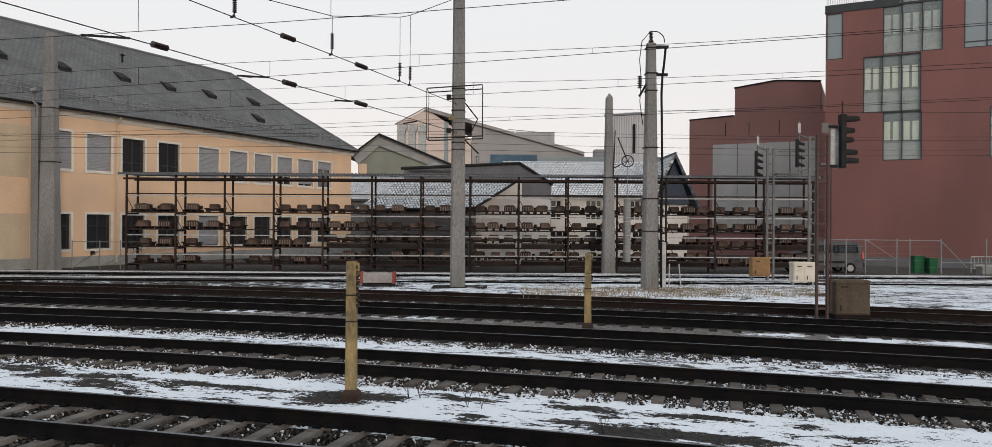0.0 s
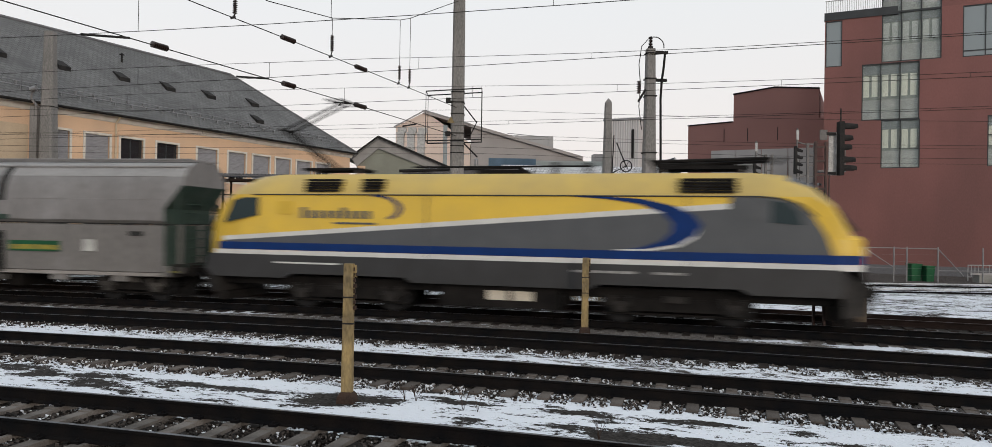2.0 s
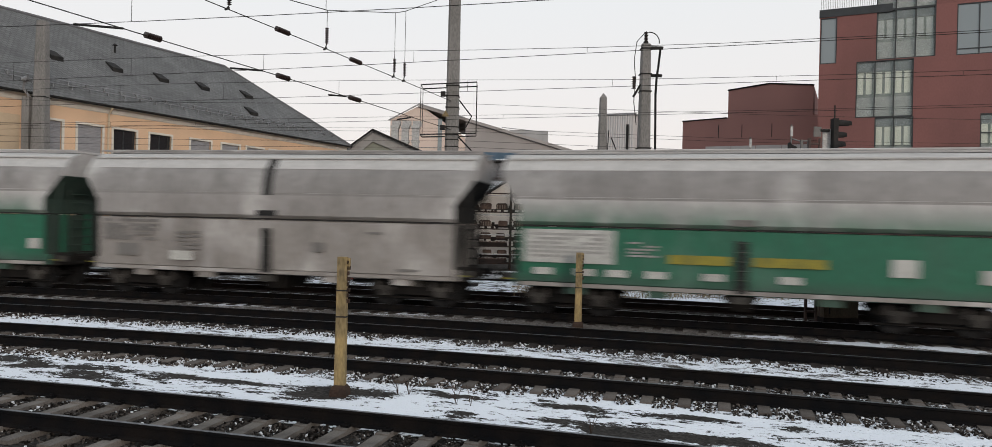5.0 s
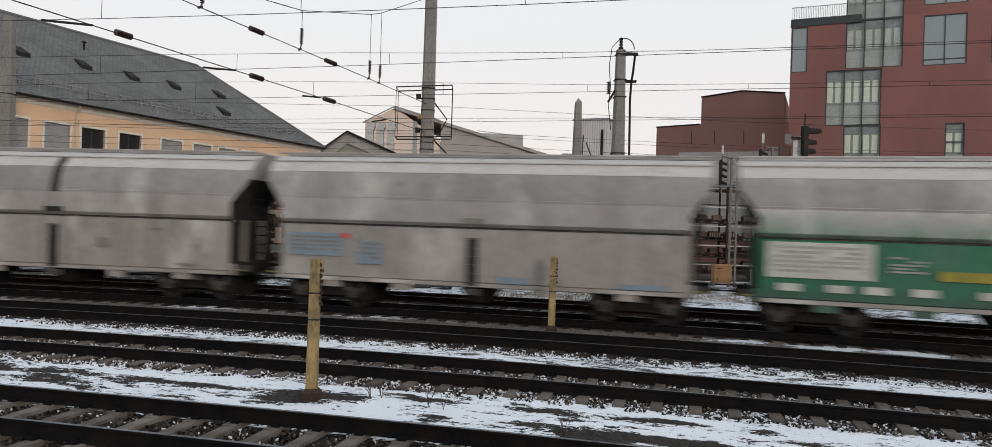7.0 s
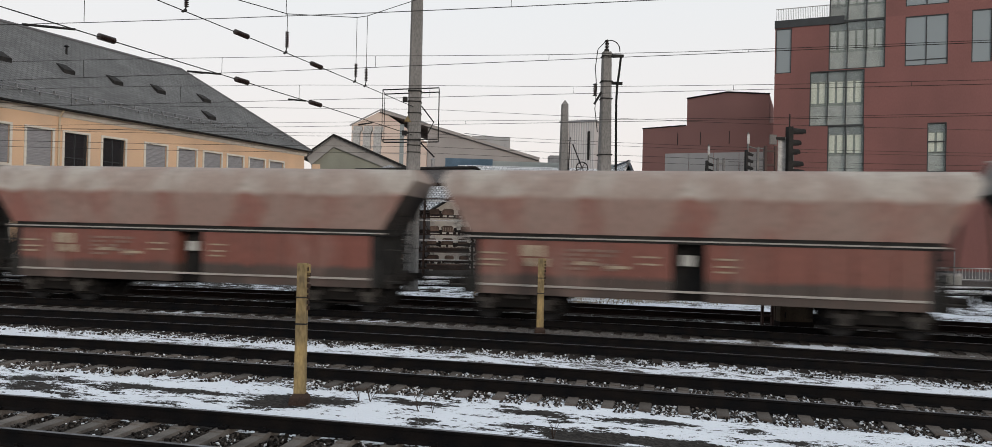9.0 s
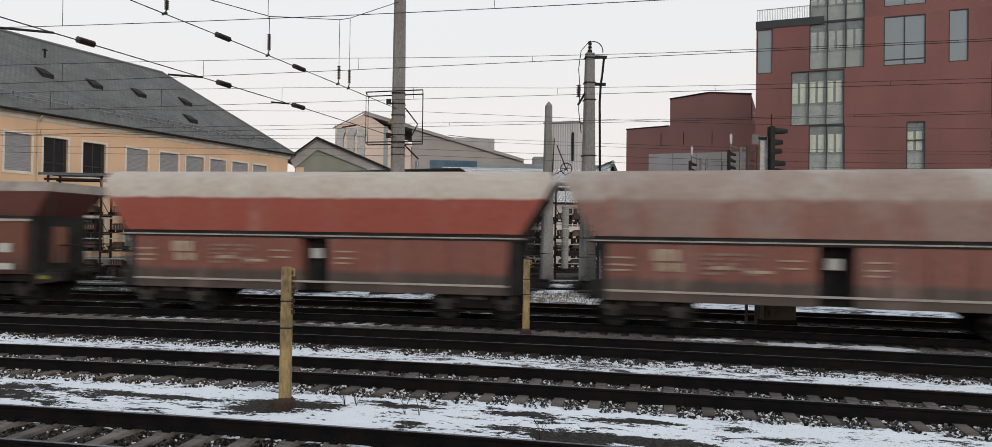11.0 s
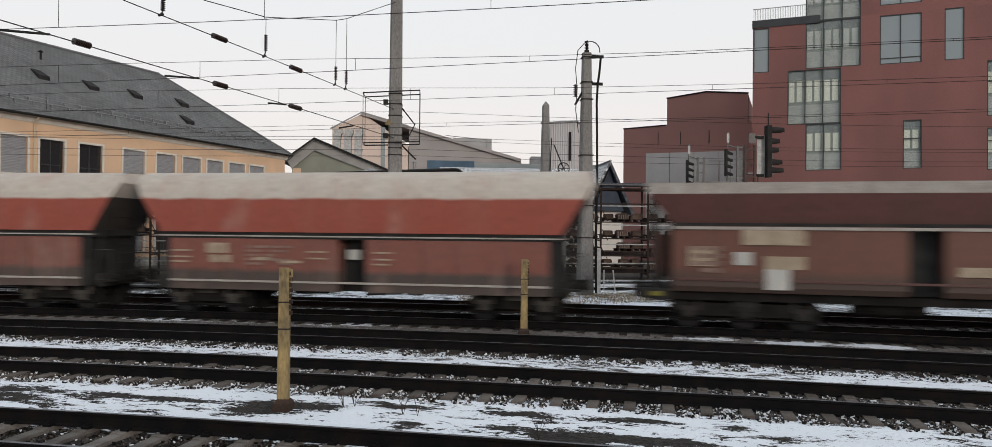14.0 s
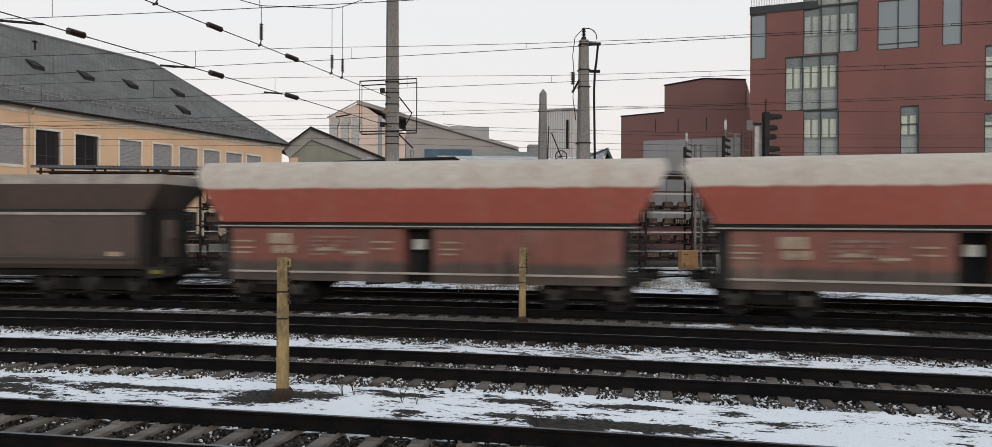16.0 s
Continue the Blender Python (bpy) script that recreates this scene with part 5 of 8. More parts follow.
left = concrete_pole(-24.95, 41.0, 13.2, 0.5, 0.26, "concrete mast beside the ochre building with a lamp")
part("cable_duct", Solid().box(-0.95, -0.55, -0.2, 0.2, -0.2, 9.0), POLE, left)
part("lamp", Solid().path([(-0.55, -0.2, 9.0), (-0.75, -0.4, 9.4), (-0.6, -0.5, 9.9)], 0.07, 8).rod((-0.72, -0.5, 9.85), (-0.4, -0.5, 9.95), 0.16, 10), STEEL_GREY, left, "grey yard lamp")
ring_band(left, 9.0, 0.36)
ring_band(left, 6.0, 0.42)


# ---- yellow marker posts ----
def marker_post(x, y, top, half, label):
    p = thing("marker_post", label, "post", pose(x, y, -0.22, 0, 0, 12), group="yellow marker posts")
    h = top + 0.22
    s = Solid().loft([[(a * half * k, b * half * 0.55, z) for a, b in ((-1, -1), (1, -1), (1, 1), (-1, 1))] for z, k in ((0.12, 1.05), (h, 0.9))])
    part("post", s, YELLOW_POST, p, "worn yellow board")
    part("foot", Solid().loft([[(a * f, b * f, z) for a, b in ((-1, -1), (1, -1), (1, 1), (-1, 1))] for z, f in ((-0.1, half * 1.7), (0.1, half * 1.5), (0.16, half * 1.05))]), RUST, p, "rusty foot")
    for z in (h - 0.55, h - 0.98):
        part("strap", Solid().box(-half * 1.04, half * 1.04, -half * 0.62, half * 0.62, z - 0.012, z + 0.012), STEEL_DARK, p)
    for k in range(8):
        z = h - 0.06 - k * 0.09
        part("peg", Solid().box(half * 0.92, half * (1.25 + 0.18 * (k % 2)), -0.03, 0.03, z - 0.06, z), RUST, p, "rusty peg")
    part("top_plate", Solid().box(half * 0.7, half * 1.4, -0.03, 0.03, h - 0.22, h - 0.02), YELLOW_POST, p)


marker_post(-5.86, 10.8, 2.04, 0.088, "worn yellow marker post standing in snow")
marker_post(-3.66, 20.3, 1.87, 0.095, "worn yellow marker post between dark tracks")


# ---- signals and cabinets ----
def signal_mast():
    sg = thing("railway_signal", "lattice signal mast with black hooded lamps", "signal", yard(9.72, 21.9, 0))
    for x in (-0.14, 0.17):
        part("upright", Solid().box(x - 0.03, x + 0.03, -0.05, 0.05, -0.2, 5.4), STEEL_RED, sg, "rusty red upright")
    rung = Solid().box(-0.11, 0.14, -0.03, 0.03, -0.03, 0.03).mesh("rung", STEEL_RED)
    for k in range(13):
        o = new("rung", rung)
        o.parent = sg
        o.location.z = 0.2 + k * 0.42
    part("back_board", Solid().box(0.28, 0.52, 0.06, 0.09, 4.4, 5.7), STEEL_WHITE, sg, "pale board behind the lamps")
    part("lamp_case", Solid().box(0.52, 0.66, -0.14, 0.1, 4.4, 6.0), STEEL_DARK, sg)
    for z, l in ((5.85, 0.42), (5.5, 0.28), (5.22, 0.25), (4.85, 0.36), (4.6, 0.40)):
        hood = Solid()
        ring = lambda x, r: [(x, 0.0 + r * math.cos(a), z + r * math.sin(a)) for a in np.linspace(-0.5, math.pi + 0.5, 9)] + [(x, 0.0 + (r - 0.02) * math.cos(a), z + (r - 0.02) * math.sin(a)) for a in np.linspace(math.pi + 0.5, -0.5, 9)]
        hood.loft([ring(0.66, 0.13), ring(0.66 + l, 0.10)])
        part("hood", hood, STEEL_DARK, sg)
        part("lens", Solid().rod((0.66, 0, z), (0.68, 0, z), 0.09, 12), PANE_DARK, sg)
    for z in (4.42, 5.6):
        part("bracket", Solid().box(0.17, 0.46, -0.03, 0.03, z, z + 0.08), STEEL_DARK, sg)
    part("finial", Solid().rod((0.6, 0, 6.0), (0.6, 0, 6.4), 0.02, 6), STEEL_DARK, sg)
    part("side_panel", Solid().box(-0.02, 0.20, -0.02, 0.02, 5.45, 5.75), STEEL_GREYD, sg)
    part("cable_pipe", Solid().rod((0.24, -0.08, 0.1), (0.24, -0.08, 4.4), 0.02, 6), STEEL_RED, sg)


STEEL_GREYD = surf("grey_lattice_steel", (0.13, 0.125, 0.12), (0.18, 0.17, 0.165), 3, rough=0.7)
STEEL_RED = surf("rusty_red_steel", (0.10, 0.062, 0.055), (0.07, 0.048, 0.045), 3, rough=0.7)
signal_mast()


def small_signal(u, v, top, label):
    sg = thing("railway_signal", label, "signal", yard(u, v, 0), group="smaller signals")
    for x in (-0.16, 0.16):
        part("upright", Solid().box(x - 0.05, x + 0.05, -0.05, 0.05, -0.2, top), STEEL_GREYD, sg)
    rung = Solid().box(-0.11, 0.11, -0.03, 0.03, -0.03, 0.03).mesh("rung", STEEL_GREYD)
    k = 0.3
    while k < top:
        o = new("rung", rung)
        o.parent = sg
        o.location.z = k
        k += 0.5
    part("lamp_pole", Solid().rod((-0.66, 0, top - 1.9), (-0.66, 0, top + 0.7), 0.035, 6), STEEL_GREYD, sg)
    part("marker_plate", Solid().box(-0.72, -0.60, -0.06, -0.04, top + 0.15, top + 0.6), STEEL_WHITE, sg, "small pale plate")
    part("lamp_case", Solid().box(-0.78, -0.70, -0.1, 0.1, top - 1.45, top - 0.15), STEEL_DARK, sg)
    for z in (top - 0.3, top - 0.62, top - 0.95, top - 1.3):
        part("hood", Solid().rod((-0.70, 0, z), (-0.40, 0, z - 0.09), 0.10, 10, 0.06), STEEL_DARK, sg)
    part("foot_arm", Solid().rod((-0.7, 0, top - 1.6), (-0.15, 0, top - 1.5), 0.035, 6), STEEL_GREYD, sg)
    part("head_arm", Solid().rod((-0.66, 0, top + 0.05), (-0.15, 0, top - 0.1), 0.03, 6), STEEL_GREYD, sg)
    part("platform", Solid().box(0.25, 1.5, -0.3, 0.3, top - 1.35, top - 1.28), STEEL_GREYD, sg)
    part("handrail", Solid().path([(1.45, -0.3, top - 1.3), (1.45, -0.3, top - 0.2), (0.3, -0.3, top - 0.2)], 0.025, 6), STEEL_GREYD, sg)
    part("rail_post", Solid().rod((0.9, -0.3, top - 1.3), (0.9, -0.3, top - 0.2), 0.02, 6), STEEL_GREYD, sg)


small_signal(13.9, 37.2, 6.6, "grey lattice signal mast with a service platform")
small_signal(14.75, 34.2, 6.85, "grey lattice signal mast beside a cream cabinet")


def cabinet(u, v, w, d, h, mat, doors, label, legs=0.0):
    c = thing("equipment_cabinet", label, "cabinet", yard(u, v, 0), group="trackside cabinets")
    part("body", Solid().box(-w / 2, w / 2, -d / 2, d / 2, legs, h - 0.05), mat, c, bevel=0.015)
    part("lid", Solid().loft([[(-w / 2 - 0.03, -d / 2 - 0.03, h - 0.05), (w / 2 + 0.03, -d / 2 - 0.03, h - 0.05), (w / 2 + 0.03, d / 2 + 0.03, h - 0.05), (-w / 2 - 0.03, d / 2 + 0.03, h - 0.05)],
                              [(-w / 2 + 0.02, -d / 2 + 0.02, h + 0.02), (w / 2 - 0.02, -d / 2 + 0.02, h + 0.02), (w / 2 - 0.02, d / 2 - 0.02, h + 0.02), (-w / 2 + 0.02, d / 2 - 0.02, h + 0.02)]]), mat, c)
    for i in range(doors):
        a = -w / 2 + 0.03 + i * (w - 0.06) / doors
        dr = part("door", Solid().box(a + 0.01, a + (w - 0.06) / doors - 0.01, -d / 2 - 0.018, -d / 2 - 0.002, legs + 0.04, h - 0.09), mat, c, bevel=0.006)
        part("vent", Solid().box(a + 0.12, a + 0.34, -d / 2 - 0.026, -d / 2 - 0.02, h - 0.2, h - 0.16), STEEL_DARK, dr)
        part("handle", Solid().box(a + 0.10, a + 0.14, -d / 2 - 0.03, -d / 2 - 0.02, legs + 0.12, legs + 0.3), STEEL_DARK, dr)
    if legs:
        for x in (-w / 2 + 0.05, w / 2 - 0.05):
            part("leg", Solid().box(x - 0.04, x + 0.04, -0.1, 0.1, -0.25, legs), STEEL_GREY, c)
    else:
        part("plinth", Solid().box(-w / 2 - 0.02, w / 2 + 0.02, -d / 2 - 0.02, d / 2 + 0.02, -0.3, -0.002), DARK_PART, c)


cabinet(10.76, 22.4, 1.04, 0.6, 1.02, BROWN_BOX, 1, "weathered brown equipment cabinet beside the signal")
cabinet(14.2, 34.0, 1.0, 0.5, 0.98, CREAM_BOX, 2, "cream two-door cabinet beside the siding", 0.08)
cabinet(13.3, 37.0, 0.9, 0.5, 1.06, ORANGE_BOX, 1, "tan cabinet on short legs", 0.12)


def trolley():
    t = thing("track_trolley", "small white box trolley with red ends", "trolley", yard(-5.15, 32.4, 0))
    part("box", Solid().box(-0.68, 0.62, -0.3, 0.3, 0.06, 0.5), TROLLEY_GREY, t, bevel=0.02)
    for x in (-0.78, 0.62):
        part("end_plate", Solid().box(x, x + 0.1, -0.33, 0.33, 0.02, 0.54), RED_END, t, "red end plate")
    part("hose", Solid().path([(-0.5, 0, 0.5), (-0.3, 0, 0.62), (0.1, 0, 0.58), (0.3, 0, 0.66), (0.5, 0, 0.5)], 0.03, 6), RUBBER, t)
    part("foot", Solid().box(-0.7, 0.7, -0.2, 0.2, -0.2, 0.02), STEEL_DARK, t)
    part("valve", Solid().rod((0.8, 0, 0.2), (0.95, 0, 0.3), 0.06, 8), STEEL_GREY, t)


TROLLEY_GREY = surf("dirty_white_paint", (0.36, 0.33, 0.32), (0.27, 0.24, 0.23), 3, rough=0.7)
RED_END = surf("red_end_paint", (0.30, 0.07, 0.06), (0.22, 0.06, 0.05), 4, rough=0.6)
trolley()

for u, v, h, r in ((7.55, 33.0, 2.1, 0.09), ):
    w = thing("white_marker", "slim white marker post beside the mast", "post", yard(u, v, -0.2))
    part("post", Solid().box(-r, r, -r / 2, r / 2, -0.1, h), STEEL_WHITE, w)
for u, lean in ((7.9, 0), (8.45, -0.12)):
    w = thing("white_stake", "thin white stake by the siding", "stake", yard(u, 33.4, -0.2), group="white stakes")
    part("stake", Solid().rod((0, 0, -0.1), (lean, 0, 1.1), 0.03, 6), STEEL_WHITE, w)


# ---- van, fence and bins in front of the red block ----
def van():
    c = thing("van", "grey panel van parked behind the fence", "van", yard(19.2, 43.6, -0.08))
    prof = [(-2.2, 0.35), (-2.2, 0.95), (-1.95, 1.05), (-1.1, 1.2), (-0.5, 1.78), (0.0, 1.86), (1.9, 1.84), (2.1, 1.7), (2.2, 1.0), (2.2, 0.35)]
    inner = [(x * 0.985, z if z < 1.1 else 1.1 + (z - 1.1) * 0.97) for x, z in prof]
    s = Solid().loft([[(x, -0.78 if z > 1.2 else -0.86, z) for x, z in inner], [(x, -0.72 if z > 1.2 else -0.9, z) for x, z in prof], [(x, 0.72 if z > 1.2 else 0.9, z) for x, z in prof], [(x, 0.78 if z > 1.2 else 0.86, z) for x, z in inner]])
    part("body", s, VAN_PAINT, c, bevel=0.04)
    for x0, x1, t0, t1 in ((-0.75, 0.35, -0.35, 0.32), (0.5, 1.9, 0.5, 1.82)):
        part("side_window", Solid().prism_y([(x0, 1.2), (x1, 1.2), (t1, 1.65), (t0, 1.65)], -0.92, -0.84), PANE_DARK, c)
    part("bumper", Solid().box(2.16, 2.3, -0.85, 0.85, 0.35, 0.6), RUBBER, c)
    part("tail_light", Solid().box(2.12, 2.24, -0.9, -0.74, 0.85, 1.25), RED_LAMP, c, "red tail light")
    part("trim", Solid().box(-1.1, 1.1, -0.93, -0.9, 0.62, 0.7), RUBBER, c)
    for x in (-1.4, 1.45):
        for y in (-0.88, 0.70):
            w = part("wheel", Solid().rod((x, y, 0.3), (x, y + 0.18, 0.3), 0.31, 18), RUBBER, c)
            part("rim", Solid().rod((x, y - 0.012, 0.3), (x, y - 0.002, 0.3), 0.19, 14), STEEL_GREY, w)
    return c


van()


def fence():
    f = thing("fence", "galvanised steel fence with a braced gate", "fence", yard(0, 42.2, 0))
    us = [18.9, 20.15, 21.25, 23.05, 23.8, 25.6, 28.2, 30.2]
    pm = Solid().rod((0, 0, -0.2), (0, 0, 1.95), 0.04, 8).mesh("post", STEEL_GREY)
    for u in us:
        o = new("post", pm)
        o.parent = f
        o.location.x = u
    part("rail", Solid().rod((18.9, 0, 1.9), (25.6, 0, 1.85), 0.025, 6), STEEL_GREY, f)
    part("rail", Solid().rod((25.6, 0, 0.6), (30.2, 0, 0.6), 0.025, 6), STEEL_GREY, f)
    part("gate_brace", Solid().path([(21.25, -0.02, 1.9), (23.05, -0.02, 0.75), (21.25, -0.02, 0.75)], 0.03, 6), STEEL_GREY, f)
    part("strut", Solid().rod((25.6, 0, 1.85), (27.1, 0, 0.3), 0.03, 6), STEEL_GREY, f)
    s = Solid()
    for z in (0.3, 0.7, 1.1, 1.5):
        s.rod((18.9, 0.01, z), (25.6, 0.01, z), 0.004, 3)
    tagged(part("mesh", s, STEEL_GREY, f), kind="stuff")


fence()
for u, v, w, h in ((24.9, 43.4, 0.62, 0.95), (25.55, 43.1, 0.5, 0.85)):
    b = thing("green_bin", "green plastic bin against the red building", "bin", yard(u, v, -0.08), group="green bins")
    part("tub", Solid().loft([[(-w / 2 * k, -0.3 * k, z), (w / 2 * k, -0.3 * k, z), (w / 2 * k, 0.3 * k, z), (-w / 2 * k, 0.3 * k, z)] for z, k in ((0, 0.85), (h, 1.0))]), GREEN_BIN, b)
    part("lid", Solid().box(-w / 2 - 0.03, w / 2 + 0.03, -0.33, 0.33, h, h + 0.07), GREEN_BIN, b, bevel=0.02)
def barrier(u, v, wide):
    """A low crowd barrier: a tube frame with upright bars."""
    g = thing("crowd_barrier", "pale steel crowd barrier in front of the red building", "barrier", yard(u, v, -0.08), group="crowd barriers")
    part("frame", Solid().path([(0, 0, 0), (0, 0, 0.95), (wide, 0, 0.95), (wide, 0, 0)], 0.035, 6), STEEL_WHITE, g)
    part("lower_rail", Solid().rod((0, 0, 0.25), (wide, 0, 0.25), 0.025, 6), STEEL_WHITE, g)
    bar = Solid().rod((0, 0, 0.25), (0, 0, 0.93), 0.018, 5).mesh("bar", STEEL_WHITE)
    k = 0.2
    while k < wide - 0.1:
        o = new("bar", bar)
        o.parent = g
        o.location.x = k
        k += 0.22


barrier(28.5, 44.0, 2.6)
barrier(31.6, 44.0, 2.7)
for u, h in ((30.4, 0.9), (28.7, 0.75)):
    b = thing("scrap_pile", "low pile of grey scrap beside the fence", "scrap", yard(u, 42.8, -0.08))
    part("block", Solid().box(-0.5, 0.5, -0.3, 0.3, 0, h * 0.6), CONCRETE, b)
    part("beam", Solid().box(-0.9, 0.7, -0.1, 0.1, h * 0.6, h * 0.75), STEEL_GREY, b)

# rusty pole and low fence at the ochre building
pole = thing("rusty_pole", "tall rusty steel pole beside the ochre building", "pole", yard(-27.8, 41.2, -0.1))
part("shaft", Solid().rod((0, 0, -0.2), (0, 0, 5.7), 0.07, 10), RUST, pole)
part("cap", Solid().rod((0, 0, 5.7), (0, 0, 5.78), 0.09, 10, 0.03), RUST, pole)
f = thing("low_fence", "thin grey steel fence beside the ochre building", "fence", yard(0, 42.6, 0))
for u in (-24.6, -23.0, -21.8, -20.6):
    part("post", Solid().rod((u, 0, -0.2), (u, 0, 1.6), 0.03, 6), STEEL_GREY, f)
part("rail", Solid().rod((-24.6, 0, 1.5), (-20.6, 0, 1.5), 0.02, 6), STEEL_GREY, f)
part("brace", Solid().rod((-24.6, 0, 0.0), (-23.0, 0, 1.0), 0.025, 6).rod((-20.6, 0, 1.1), (-23.0, 0, 0.1), 0.025, 6), STEEL_GREY, f)


# ---- overhead line ----
def catenary(base, z_contact, z_carrier, label, span=55.0, x_mast=-11.0, sag=0.7, drop=4.6, x0=-60, x1=45, r=0.0075):
    c = thing("overhead_line", label, "overhead line", group="overhead lines")
    def carrier(x):
        f = ((x - x_mast) / span) % 1.0
        return z_carrier - sag * 4 * f * (1 - f)
    xs = np.arange(x0, x1 + 0.1, 3.0)
    part("contact_wire", Solid().path([(x, bend_y(base, x), z_contact) for x in xs], r), WIRE, c)
    part("carrier_wire", Solid().path([(x, bend_y(base, x), carrier(x)) for x in xs], r * 0.9), WIRE, c)
    x = x0 + 1.7
    while x < x1:
        part("dropper", Solid().rod((x, bend_y(base, x), z_contact), (x, bend_y(base, x), carrier(x)), 0.006, 4), WIRE, c)
        x += drop


catenary(TRACKS[1], 6.84, 8.3, "contact and carrier wires above the tracks", x_mast=-13.5, sag=0.9)
def straight_line(plan, z_contact, heights, label, drop=4.6, x0=-60, x1=45, r=0.0075):
    """Wires over straight chords; plan: x, y of the supports; heights: x, z along the carrier."""
    c = thing("overhead_line", label, "overhead line", group="overhead lines")
    y_at = lambda x: float(np.interp(x, [p[0] for p in plan], [p[1] for p in plan]))
    z_at = lambda x: float(np.interp(x, [p[0] for p in heights], [p[1] for p in heights]))
    xs = np.arange(x0, x1 + 0.1, 3.0)
    part("contact_wire", Solid().path([(x, y_at(x), z_contact) for x in xs], r), WIRE, c)
    part("carrier_wire", Solid().path([(x, y_at(x), z_at(x)) for x in xs], r * 0.85), WIRE, c)
    x = x0 + 1.7
    while x < x1:
        part("dropper", Solid().rod((x, y_at(x), z_contact), (x, y_at(x), z_at(x)), 0.006, 4), WIRE, c)
        x += drop


straight_line(((-60, 18.04), (-10, 17.83), (45, 15.95)), 6.80, ((-60, 7.4), (-25, 7.42), (-15.7, 7.3), (-8.9, 7.15), (-4.3, 6.96), (0.7, 6.85), (8, 6.84), (40, 7.4)), "contact and carrier wires above the tracks")
straight_line(((-60, 22.6), (45, 21.55)), 6.80, ((-60, 7.4), (-20, 7.45), (-11, 7.28), (-2.7, 7.0), (2.5, 6.93), (12, 6.9), (40, 7.3)), "contact and carrier wires above the tracks")
straight_line(((-60, 27.0), (-9, 26.2), (45, 24.65)), 6.53, ((-60, 6.9), (-9.3, 6.67), (-3, 6.61), (3, 6.58), (45, 6.8)), "contact and carrier wires above the tracks")


def head_span():
    h = thing("head_span", "cross-span wires with brown insulators fixed to the mast", "overhead line")
    mast = lambda z: (-11.15, 29.9, z)
    low = [(-14.9, 5.0, 7.2), (-14.03, 11.15, 7.11), (-12.81, 19.27, 6.94), (-12.17, 23.46, 6.84), mast(6.63)]
    mid = [(-14.9, 5.0, 8.75), (-13.33, 15.81, 8.44), (-12.46, 21.54, 8.24), (-11.8, 25.9, 8.06), mast(7.86)]
    top = [(-14.9, 5.0, 8.9), (-12.9, 18.64, 9.24), (-12.46, 21.53, 9.52), (-11.86, 25.5, 10.51), (-11.76, 26.2, 10.76), mast(12.5)]
    for pts in (low, mid, top):
        part("span_wire", Solid().path(pts, 0.014, 5), WIRE, h)
    for p, q in (((-13.50, 14.69, 7.05), (-13.43, 15.17, 7.04)), ((-12.81, 19.27, 6.94), (-12.72, 19.82, 6.925)), ((-12.27, 22.81, 6.86), (-12.17, 23.46, 6.845)),
                 ((-12.82, 19.18, 8.33), (-12.73, 19.78, 8.31)), ((-12.27, 22.83, 8.19), (-12.17, 23.45, 8.165))):
        string_insulator(p, q, h, 0.085, 8)
    # hangers with insulator strings
    for x, y, z0, za, zb, z1 in ((-13.10, 17.33, 9.2, 8.98, 8.50, 8.40), (-12.46, 21.53, 9.52, 8.94, 8.40, 8.24), (-11.86, 25.52, 10.51, 8.77, 8.25, 8.09), (-11.75, 26.22, 10.76, 8.78, 8.24, 8.06)):
        part("hanger", Solid().rod((x, y, z0), (x, y, za), 0.010, 5).rod((x, y, zb), (x, y - 0.08, z1), 0.02, 5), WIRE, h)
        string_insulator((x, y, za), (x, y, zb), h, 0.07, 9)
        part("clamp", Solid().rod((x, y, z1 + 0.03), (x, y - 0.16, z1 - 0.05), 0.035, 6), STEEL_DARK, h)
    # registration arms out to the contact wires
    for a, b in (((-13.77, 12.87, 6.84), (-13.59, 14.08, 7.05)), ((-13.07, 17.42, 6.78), (-12.90, 18.66, 6.96)), ((-12.5, 21.8, 6.78), (-12.32, 22.6, 6.86)), ((-11.9, 25.98, 6.53), (-11.75, 26.9, 6.74))):
        part("registration_arm", Solid().rod(a, b, 0.03, 6), STEEL_DARK, h)


head_span()


def feeder(points, label):
    w = thing("feeder_wire", label, "wire", group="feeder wires")
    part("wire", Solid().path(points, 0.008, 5), WIRE, w)


# further wires over the far sidings, hung between the masts
for v, z0, z1 in ((33.6, 7.9, 8.2), (35.0, 6.4, 6.6), (36.5, 7.2, 7.4), (39.0, 6.5, 6.7), (39.0, 7.4, 7.5)):
    pts = []
    for k in range(13):
        u = -40 + k * 6.5
        q = yard(u, v, z0 + (z1 - z0) * k / 12 - 0.25 * math.sin(math.pi * ((k % 6) / 6))).translation
        pts.append(tuple(q))
    feeder(pts, "thin wire strung over the far sidings")


